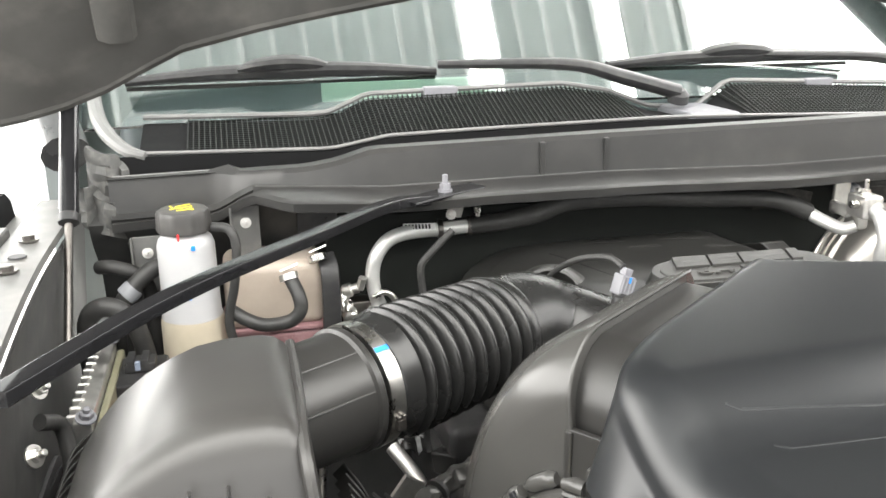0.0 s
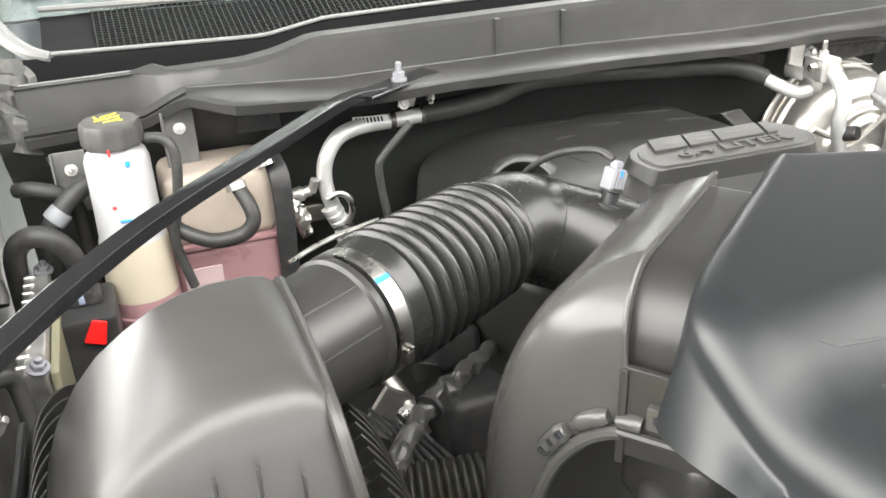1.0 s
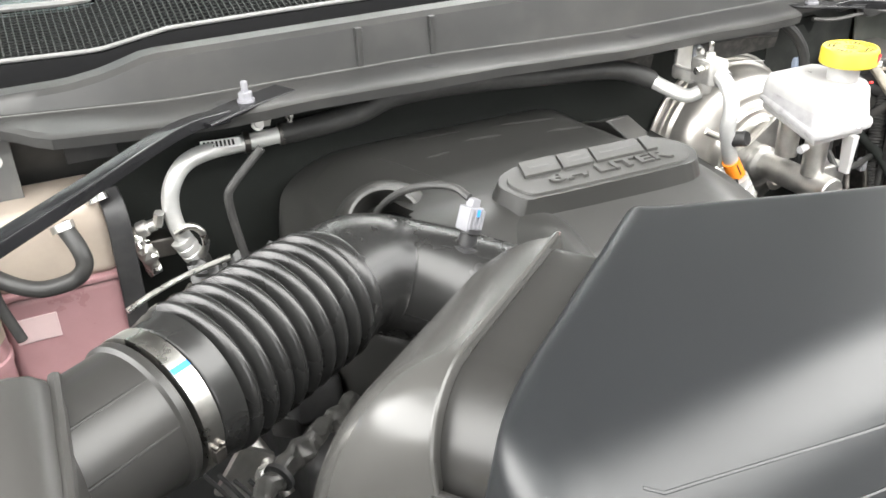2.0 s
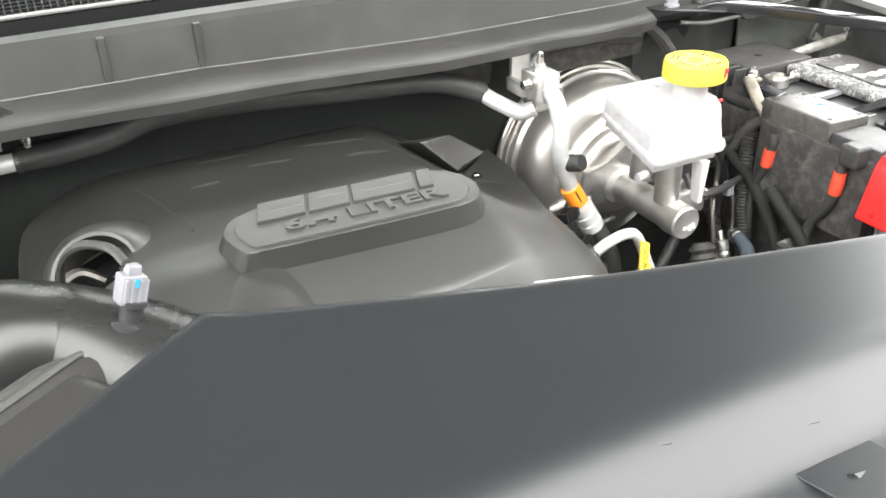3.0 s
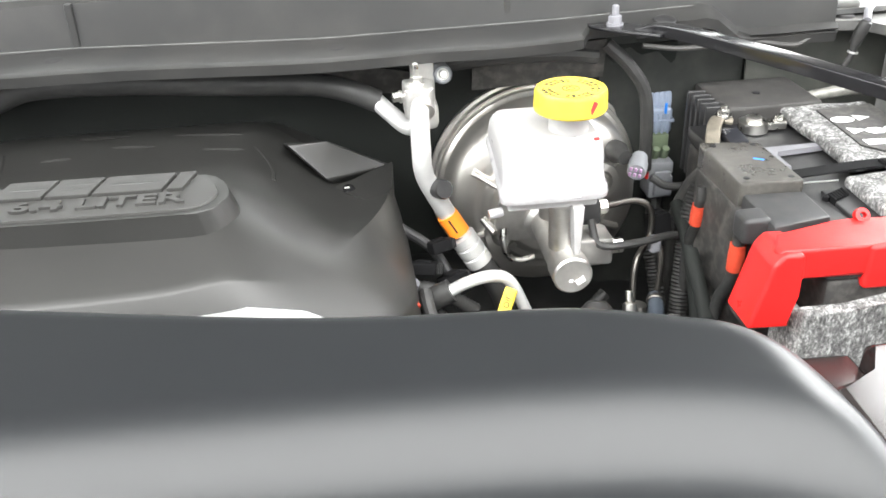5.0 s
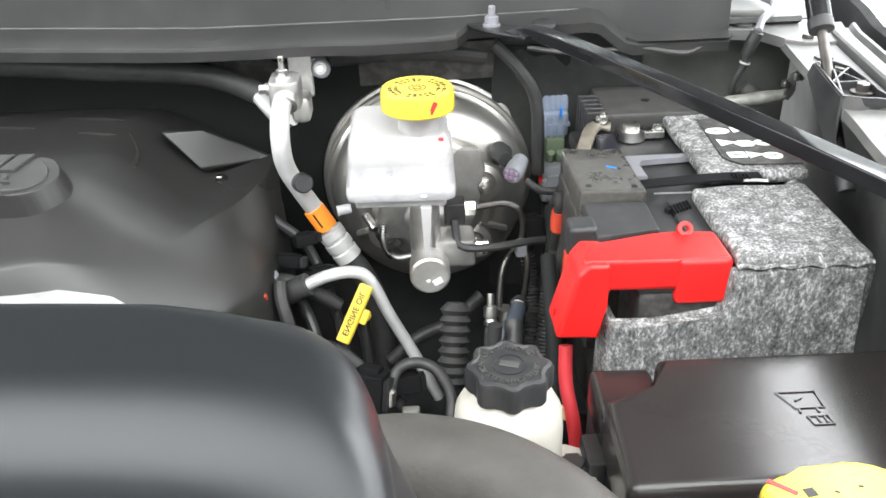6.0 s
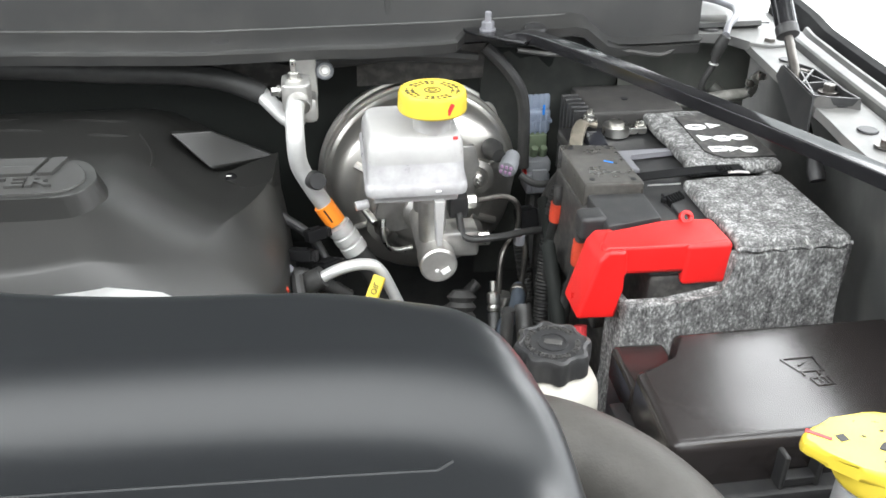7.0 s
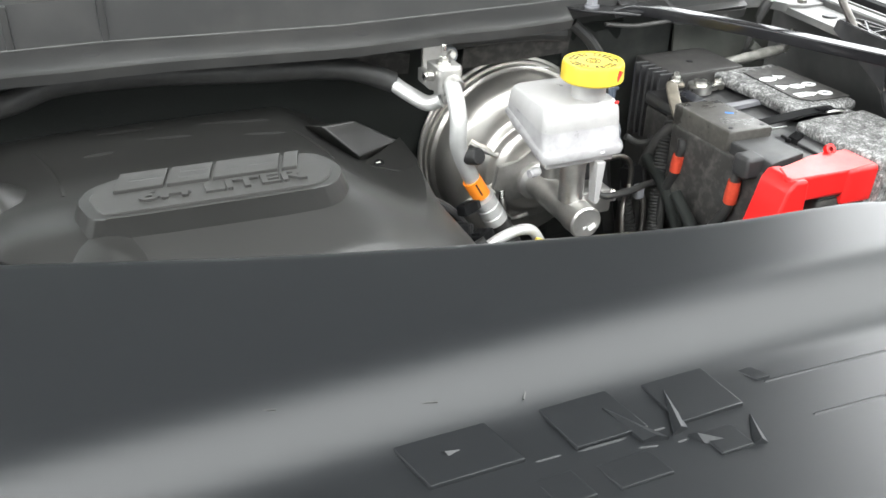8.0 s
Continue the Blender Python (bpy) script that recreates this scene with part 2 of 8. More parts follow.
def solid(name, bm, material, label, category, group="", kind="", smooth=35):
    """A thing that is one mesh."""
    lo = Vector([min(v.co[i] for v in bm.verts) for i in range(3)])
    hi = Vector([max(v.co[i] for v in bm.verts) for i in range(3)])
    origin = Vector(((lo.x + hi.x) / 2, (lo.y + hi.y) / 2, lo.z))
    bmesh.ops.translate(bm, vec=-origin, verts=bm.verts)
    ob = new(name, finish(bm, name, material, smooth))
    ob.location = origin
    ORIGIN[ob] = origin
    crisp(ob)
    return tagged(ob, label, category, group, kind)


def merge(*bms):
    out = bmesh.new()
    for b in bms:
        me = bpy.data.meshes.new("tmp")
        b.to_mesh(me)
        b.free()
        out.from_mesh(me)
        bpy.data.meshes.remove(me)
    return out


def moved(bm, m):
    bmesh.ops.transform(bm, matrix=m, verts=bm.verts)
    return bm


def rbox(x0, x1, y0, y1, z0, z1, r=0.003, seg=2, top=1.0, topy=None):
    """A box with rounded edges; top scales its upper face."""
    bm = bmesh.new()
    bmesh.ops.create_cube(bm, size=1)
    for v in bm.verts:
        k, ky = (top, top if topy is None else topy) if v.co.z > 0 else (1, 1)
        v.co = Vector(((x0 + x1) / 2 + v.co.x * (x1 - x0) * k, (y0 + y1) / 2 + v.co.y * (y1 - y0) * ky, (z0 + z1) / 2 + v.co.z * (z1 - z0)))
    if r:
        bmesh.ops.bevel(bm, geom=list(bm.edges), offset=r, segments=seg, profile=0.5, affect="EDGES")
    return bm


def spline(pts, steps=6):
    """Catmull-Rom through the points."""
    p = [Vector(a) for a in pts]
    if len(p) < 3 or steps < 2:
        return p
    p = [p[0] * 2 - p[1]] + p + [p[-1] * 2 - p[-2]]
    out = []
    for i in range(1, len(p) - 2):
        for k in range(steps):
            t = k / steps
            a, b, c, d = p[i - 1:i + 3]
            out.append(0.5 * (2 * b + (c - a) * t + (2 * a - 5 * b + 4 * c - d) * t * t + (3 * b - a - 3 * c + d) * t ** 3))
    out.append(p[-2])
    return out


def frames(pts):
    """Tangent and two cross directions along a path, without twist."""
    n = len(pts)
    tans = [(pts[min(i + 1, n - 1)] - pts[max(i - 1, 0)]).normalized() for i in range(n)]
    up = Vector((0, 0, 1)) if abs(tans[0].z) < 0.9 else Vector((1, 0, 0))
    side = tans[0].cross(up).normalized()
    res = []
    for t in tans:
        side = (side - t * side.dot(t)).normalized()
        res.append((t, side, side.cross(t).normalized()))
    return res


def tube(pts, r, n=14, steps=6, flat=1.0, cap=True):
    """A tube along a smooth path; r is one radius or one for each given point; flat squeezes it upright."""
    path = spline(pts, steps)
    rs = [r] * len(path)
    if not isinstance(r, (int, float)):
        rs = []
        for i in range(len(path)):
            f = i / (len(path) - 1) * (len(r) - 1)
            k = min(int(f), len(r) - 2)
            rs.append(r[k] + (r[k + 1] - r[k]) * (f - k))
    bm = bmesh.new()
    rings = []
    for c, rad, (t, a, b) in zip(path, rs, frames(path)):
        rings.append([bm.verts.new(c + (a * math.cos(2 * math.pi * k / n) + b * math.sin(2 * math.pi * k / n) * flat) * rad) for k in range(n)])
    for p, q in zip(rings, rings[1:]):
        for k in range(n):
            bm.faces.new((p[k], p[(k + 1) % n], q[(k + 1) % n], q[k]))
    if cap:
        bm.faces.new(rings[0][::-1])
        bm.faces.new(rings[-1])
    return bm


def lathe(profile, base, axis=(0, 0, 1), n=32, wave=None, cap=True):
    """Turns (radius, height) pairs round an axis from base; wave(angle) scales the radius."""
    bm = bmesh.new()
    ax = Vector(axis).normalized()
    a = ax.orthogonal().normalized()
    if abs(ax.z) > 0.8:
        a = (Vector((1, 0, 0)) - ax * ax.x).normalized()
    b = ax.cross(a)
    rings = []
    for r, h in profile:
        if r <= 1e-6:
            rings.append([bm.verts.new(Vector(base) + ax * h)])
            continue
        ring = []
        for k in range(n):
            w = 2 * math.pi * k / n
            rr = r * (wave(w) if wave else 1)
            ring.append(bm.verts.new(Vector(base) + ax * h + (a * math.cos(w) + b * math.sin(w)) * rr))
        rings.append(ring)
    for p, q in zip(rings, rings[1:]):
        if len(p) == 1 and len(q) == 1:
            continue
        for k in range(n):
            j = (k + 1) % n
            if len(p) == 1:
                bm.faces.new((p[0], q[k], q[j]))
            elif len(q) == 1:
                bm.faces.new((p[k], p[j], q[0]))
            else:
                bm.faces.new((p[k], p[j], q[j], q[k]))
    for ring in (rings[0], rings[-1]):
        if cap and len(ring) > 2:
            bm.faces.new(ring)
    return bm


def prism(poly, z0, z1, r=0.0, seg=2):
    """An upright prism over a plan outline, its edges rounded."""
    bm = bmesh.new()
    lo = [bm.verts.new((x, y, z0)) for x, y in poly]
    hi = [bm.verts.new((x, y, z1)) for x, y in poly]
    bm.faces.new(lo[::-1])
    bm.faces.new(hi)
    for i in range(len(poly)):
        j = (i + 1) % len(poly)
        bm.faces.new((lo[i], lo[j], hi[j], hi[i]))
    if r:
        bmesh.ops.bevel(bm, geom=list(bm.edges), offset=r, segments=seg, profile=0.5, affect="EDGES")
    return bm


def basis(origin, ux, uy, uz):
    """The matrix that lays local axes along the given directions."""
    return Matrix.Translation(origin) @ Matrix((Vector(ux).normalized(), Vector(uy).normalized(), Vector(uz).normalized())).transposed().to_4x4()


def grid(rows, closed=False, cap=False, thick=0.0):
    """A sheet through rows of points; closed joins each row's ends; thick gives it a back, downwards."""
    bm = bmesh.new()
    v = [[bm.verts.new(p) for p in row] for row in rows]
    m = len(v[0])
    for a, b in zip(v, v[1:]):
        for k in range(m if closed else m - 1):
            j = (k + 1) % m
            bm.faces.new((a[k], a[j], b[j], b[k]))
    if cap:
        bm.faces.new(v[0][::-1])
        bm.faces.new(v[-1])
    if thick:
        bmesh.ops.recalc_face_normals(bm, faces=bm.faces)
        bmesh.ops.solidify(bm, geom=list(bm.faces), thickness=thick)
    return bm


def hexbolt(base, axis=(0, 0, 1), r=0.006, h=0.006, washer=1.6, stud=0.0):
    bm = lathe([(0, 0), (r * washer, 0), (r * washer, h * 0.25), (r * 1.0, h * 0.27)], base, axis, 18)
    top = lathe([(r, h * 0.25), (r, h * 0.92), (r * 0.86, h), (0, h)], base, axis, 6)
    out = [bm, top]
    if stud:
        out.append(lathe([(r * 0.5, h * 0.9), (r * 0.5, h + stud * 0.9), (r * 0.38, h + stud), (0, h + stud)], base, axis, 12))
    return merge(*out)


def interp(table, x):
    """Piecewise-linear y at x."""
    if x <= table[0][0]:
        return table[0][1]
    for (a, p), (b, q) in zip(table, table[1:]):
        if x <= b:
            return p + (q - p) * (x - a) / (b - a)
    return table[-1][1]


def smooth01(x):
    x = max(0.0, min(1.0, x))
    return x * x * (3 - 2 * x)


def letters(text, size, depth, m, bold=0.0):
    """Raised lettering in the built-in font, as a bmesh placed by m."""
    cu = bpy.data.curves.new("letters", "FONT")
    cu.body, cu.size, cu.extrude, cu.align_x, cu.align_y = text, size, depth, "CENTER", "CENTER"
    cu.resolution_u = 3
    cu.offset = bold
    ob = bpy.data.objects.new("letters", cu)
    scene.collection.objects.link(ob)
    me = bpy.data.meshes.new_from_object(ob.evaluated_get(bpy.context.evaluated_depsgraph_get()))
    bm = bmesh.new()
    bm.from_mesh(me)
    bpy.data.meshes.remove(me)
    bpy.data.objects.remove(ob)
    bpy.data.curves.remove(cu)
    return moved(bm, m)
# ---- the workshop ----
solid("floor", rbox(-6, 6, -6, 6, -0.1, 0, 0), CONCRETE, "pale sealed concrete workshop floor", "floor", kind="structure", smooth=0)


def side_wall(name, x0, x1):
    bm = merge(rbox(x0, x1, -6, -2.6, 0, 3.6, 0), rbox(x0, x1, 5.4, 6, 0, 3.6, 0), rbox(x0, x1, -2.6, 5.4, 3.55, 3.6, 0))
    return solid(name, bm, WALLPAINT, "white painted workshop wall with an open daylit doorway", "wall", kind="structure", smooth=0)


side_wall("wall_west", -4.8, -4.6)
side_wall("wall_east", 4.6, 4.8)
# unseen end walls, their openings invented to pass the two fill lamps
solid("wall_south", merge(rbox(-4.6, -4.1, -6, -5.8, 0, 3.6, 0), rbox(4.1, 4.6, -6, -5.8, 0, 3.6, 0), rbox(-4.1, 4.1, -6, -5.8, 3.15, 3.6, 0)), WALLPAINT, "unseen white workshop wall left open for an added fill lamp", "wall", kind="structure", smooth=0)
solid("wall_north", merge(rbox(-4.6, -4.1, 5.8, 6, 0, 3.6, 0), rbox(4.1, 4.6, 5.8, 6, 0, 3.6, 0), rbox(-4.1, 4.1, 5.8, 6, 3.15, 3.6, 0)), WALLPAINT, "unseen white workshop wall left open for an added fill lamp", "wall", kind="structure", smooth=0)
ceil_bm = [rbox(-4.8, 4.8, -6, 6, 3.6, 3.7, 0)]
for i in range(60):
    x = -4.5 + i * 0.153
    ceil_bm.append(rbox(x, x + 0.022, -5.8, 5.8, 3.575, 3.602, 0))
ceiling = solid("ceiling", merge(*ceil_bm), CEILMAT, "grey sheet ceiling with narrow standing ribs", "ceiling", kind="structure", smooth=0)
ceiling.data.materials.append(RIBMAT)
for p in ceiling.data.polygons:
    p.material_index = 1 if len(ceil_bm) and p.index >= 6 else 0
for x, w in ((0.33, 0.16), (1.05, 0.12), (2.3, 1.5), (3.9, 1.3)):
    fitting = thing("ceiling_light", (x, 1.6, 3.5), "long white fluorescent ceiling light", "ceiling light", "ceiling lights")
    part("housing", rbox(x - w / 2 - 0.02, x + w / 2 + 0.02, 0.2, 3.2, 3.53, 3.574, 0.004), RIBMAT, fitting)
    part("diffuser", rbox(x - w / 2, x + w / 2, 0.22, 3.18, 3.505, 3.529, 0.004), LAMP, fitting, "glowing white diffuser")

# ---- the truck's body round the engine bay ----
MID = -0.08
zb = [(-0.83, 1.368), (-0.70, 1.372), (-0.655, 1.404), (-0.48, 1.393), (-0.17, 1.395), (0.09, 1.388), (0.35, 1.392), (0.53, 1.398), (0.57, 1.366), (0.78, 1.370)]
zt = [(-0.83, 1.420), (-0.58, 1.424), (-0.54, 1.430), (-0.495, 1.443), (-0.17, 1.448), (0.37, 1.453), (0.50, 1.446), (0.58, 1.428), (0.78, 1.420)]
yb = [(-0.83, 0.10), (-0.70, 0.10), (-0.655, 0.062), (0.53, 0.056), (0.57, 0.052), (0.78, 0.05)]
zl = [(-0.83, 1.434), (-0.56, 1.427), (-0.53, 1.427), (-0.45, 1.441), (-0.31, 1.444), (0.0, 1.448), (0.12, 1.445), (0.4, 1.436), (0.78, 1.432)]
zg = [(-0.86, 1.464), (-0.55, 1.457), (-0.52, 1.459), (-0.46, 1.485), (-0.13, 1.490), (-0.05, 1.476), (0.03, 1.446), (0.12, 1.440), (0.178, 1.484), (0.55, 1.467), (0.80, 1.455)]

rows, gut = [], []
for i in range(102):
    x = -0.83 + i * 0.015
    a, b, c, y = interp(zb, x), interp(zt, x), interp(zl, x), interp(yb, x)
    wob = 0.002 * noise.noise((x * 9, 0, 0))
    fl = 0.055 * smooth01((x + 0.66) / 0.06) * (0.30 * smooth01((0.60 - x) / 0.10) + 0.70 * smooth01((0.388 - x) / 0.022)) + 0.0045 * math.sin(x * 26) * smooth01((0.36 - x) / 0.1) * smooth01((x + 0.6) / 0.2) + 0.003 * noise.noise((x * 15, 4, 0))
    rows.append([(x, y - 0.002 - fl, a - 0.015 + wob), (x, y - 0.007 - fl, a - 0.0135 + wob), (x, y - 0.0085 - fl, a - 0.006 + wob), (x, y - 0.004 - fl, a - 0.0032 + wob), (x, y - 0.008, a), (x, y, a + 0.004),
                 (x, y + 0.004, b - 0.004), (x, y + 0.009, b), (x, 0.098, b - 0.001), (x, 0.103, b - 0.006), (x, 0.106, b - 0.03)])
    gut.append([(x, 0.104, b - 0.022), (x, 0.112, b - 0.05), (x, 0.186, c - 0.06), (x, 0.191, c - 0.028), (x, 0.195, c - 0.004)])
cowl = thing("cowl", (MID, 0.1, 1.36), "dark grey moulded plastic cowl rail below the windshield", "cowl")
part("rail", grid(rows, thick=0.003), COWL, cowl)
part("gutter", grid(gut, thick=0.002), GUTTER, cowl, "dark rubber-lined gutter")
bead = []
for i in range(94):
    x = -0.65 + i * 0.0125
    bead.append((x, interp(yb, x) - 0.004, interp(zb, x) + 0.0035))
part("lower_bead", tube(bead, 0.0019, 6, 1), LIP, cowl, "thin pale moulded edge")
# thin pale line paints the highlight along the rail's crest
part("crest_highlight", tube([(-0.825 + i * 0.0125, interp(yb, -0.825 + i * 0.0125) + 0.0075, interp(zt, -0.825 + i * 0.0125) + 0.0005) for i in range(121)], 0.0010, 6, 1), LIP, cowl)
for x in (-0.262, -0.168, 0.30):
    part("rib", rbox(x - 0.004, x + 0.004, 0.055, 0.070, interp(zb, x) + 0.004, interp(zt, x) - 0.002, 0.0015), COWL, cowl)
for x in (-0.185, 0.108, -0.43, 0.47):
    part("clip", lathe([(0, 0), (0.013, 0), (0.012, 0.003), (0.006, 0.004), (0, 0.003)], (x, 0.022, interp(zb, x) - 0.002), (0, -0.1, 1), 20), BLACK, cowl, "round black push clip")

# grille above the rail
grille = thing("cowl_grille", (MID, 0.26, 1.43), "black fine-mesh air grille under the wipers", "grille")
rows, edge_f, edge_b = [], [], []
for i in range(110):
    x = -0.80 + i * 0.0145
    f, g = interp(zl, x), interp(zg, x)
    rows.append([(x, 0.200 + (0.325 - 0.200) * k / 6, f + (g - f) * k / 6 - 0.007) for k in range(7)])
    edge_f.append((x, 0.198, f))
    edge_b.append((x, 0.330, g + 0.002))
part("backing", grid(rows, thick=0.002), GUTTER, grille)
part("front_lip", tube(edge_f, 0.0026, 8, 1), LIP, grille, "pale grey moulded edge")
part("rear_lip", tube(edge_b, 0.007, 8, 1, flat=0.6), LIP, grille, "pale grey moulded edge")
bars = []
for i in range(176):
    x = -0.735 + i * 0.0079
    if -0.03 < x < 0.155 or x > 0.62:
        continue
    f, g = interp(zl, x), interp(zg, x)
    bars.append(moved(rbox(-0.0008, 0.0008, 0, 1, -0.004, 0.0, 0), Matrix(((1, 0, 0, x), (0, 0.122, 0, 0.202), (0, g - f, 1, f - 0.001), (0, 0, 0, 1)))))
for k in range(1, 17):
    u = k / 17
    for span in ((-0.735, -0.03), (0.155, 0.62)):
        pts = []
        for i in range(50):
            x = span[0] + (span[1] - span[0]) * i / 49
            pts.append((x, 0.202 + 0.122 * u, interp(zl, x) + (interp(zg, x) - interp(zl, x)) * u - 0.002))
        bars.append(tube(pts, 0.0007, 4, 1))
part("mesh", merge(*bars), MATTING, grille, smooth=0)
part("wiper_recess", rbox(0.05, 0.135, 0.205, 0.335, 1.425, 1.449, 0.006), PALE, grille, "pale worn plastic corner piece")
for x in (-0.34, 0.36):
    part("tab", rbox(x - 0.028, x + 0.028, 0.318, 0.338, interp(zg, x) - 0.012, interp(zg, x) + 0.008, 0.003), PALE, grille, "pale grey plastic tab")

# windshield, dashboard and cabin
rows = []
for i in range(30):
    u = i / 29
    x = -0.90 + u * 1.66
    bow = 0.06 * ((x - MID) / 0.83) ** 2
    rows.append([(x, 0.325 + bow + 0.95 * k / 10, 1.462 + 0.60 * k / 10 - 0.02 * ((x - MID) / 0.83) ** 2) for k in range(11)])
solid("windshield", grid(rows, thick=0.005), GLASS, "tinted curved windshield reflecting the ceiling", "windshield", kind="structure")
solid("dashboard", rbox(-0.86, 0.70, 0.50, 1.05, 1.20, 1.44, 0.03, 3), DASH, "grey dashboard top behind the windshield", "dashboard")
solid("cabin_shell", merge(rbox(-0.95, 0.80, 1.9, 1.95, 0.7, 2.1, 0), *[moved(prism([(0.45, 0.7), (0.50, 1.46), (1.30, 1.98), (1.9, 2.04), (1.9, 0.7)], x, x + 0.03), Matrix(((0, 0, 1, 0), (1, 0, 0, 0), (0, 1, 0, 0), (0, 0, 0, 1)))) for x in (-0.98, 0.80)],
                           rbox(-0.95, 0.80, 1.2, 1.9, 2.05, 2.1, 0)), INTERIOR, "grey truck cabin lining", "truck cab", kind="structure", smooth=0)
solid("paper_slip", rbox(-0.50, -0.16, 0.60, 0.63, 1.4405, 1.475, 0.0005, 1), pmat("green_white_paper", (0.62, 0.80, 0.66), 0.7, var=0.05), "pale green paper slip standing on the dashboard", "paper")
for sx in (-1, 1):
    xs = MID + sx * 0.86
    solid("pillar", tube([(xs - sx * 0.03, 0.30, 1.42), (xs, 0.42, 1.50), (xs + sx * 0.01, 0.75, 1.74), (xs, 1.25, 2.06)], 0.035, 12, 5), DARKPAINT,
          "dark painted windshield pillar", "pillar", "windshield pillars", kind="structure")


def wiper(pivot, elbow, tip, blade):
    w = thing("wiper", pivot, "black wiper with its arm parked low on the glass", "wiper", "windshield wipers")
    part("pivot", lathe([(0, 0), (0.018, 0), (0.017, 0.014), (0.009, 0.022), (0, 0.022)], (pivot[0], pivot[1], pivot[2] - 0.016), (0, -0.3, 1), 18), BLACK, w)
    part("arm", tube([pivot, tuple((Vector(pivot) + Vector(elbow)) / 2 + Vector((0, 0, 0.002))), elbow, tip], [0.019, 0.018, 0.015, 0.010], 12, 6, flat=0.7), BLACK, w)
    a, b = Vector(blade[0]), Vector(blade[1])
    mid = (a + b) / 2 + Vector((0, -0.004, 0.010))
    part("blade", tube([a, (a + mid) / 2 + Vector((0, 0, 0.003)), mid, (b + mid) / 2 + Vector((0, 0, 0.003)), b], [0.009, 0.015, 0.018, 0.015, 0.009], 10, 6, flat=0.8), BLACK, w)
    part("rubber", tube([a + Vector((0, 0.01, -0.012)), b + Vector((0, 0.01, -0.012))], 0.004, 6, 1), RUBBER, w)
    part("bracket", tube([(mid.x - 0.075, mid.y - 0.004, mid.z + 0.004), (mid.x - 0.045, mid.y - 0.006, mid.z + 0.010), (mid.x, mid.y - 0.006, mid.z + 0.013), (mid.x + 0.045, mid.y - 0.006, mid.z + 0.010), (mid.x + 0.075, mid.y - 0.004, mid.z + 0.004)], [0.008, 0.016, 0.019, 0.016, 0.008], 10, 5, flat=0.7), BLACK, w)


wiper((0.065, 0.29, 1.474), (-0.12, 0.335, 1.522), (-0.33, 0.385, 1.524), ((-0.33, 0.395, 1.512), (-0.83, 0.425, 1.508)))
wiper((0.62, 0.30, 1.47), (0.50, 0.36, 1.515), (0.26, 0.39, 1.524), ((0.48, 0.40, 1.512), (-0.02, 0.395, 1.512)))

# firewall and inner walls
rows = [[(x, interp(yb, x) + 0.022, interp(zb, x) + 0.006), (x, 0.10, 1.36), (x, 0.115, 1.33), (x, 0.16, 1.28), (x, 0.19, 1.1), (x, 0.19, 0.7)] for x in [-0.86 + i * 0.04 for i in range(42)]]
solid("firewall", grid(rows, thick=0.006), FIREWALL, "dark painted steel firewall behind the engine", "firewall", kind="structure")
solid("underbody", rbox(-0.95, 0.80, -0.98, 0.20, 0.66, 0.70, 0), FIREWALL, "dark shadowed floor of the engine bay", "undertray", kind="structure", smooth=0)


LEDGE_EDGE = [(-1.2, 0.62), (-0.95, 0.632), (-0.60, 0.660), (-0.282, 0.695), (-0.221, 0.706), (-0.103, 0.721), (0.027, 0.741), (0.10, 0.762), (0.24, 0.79)]


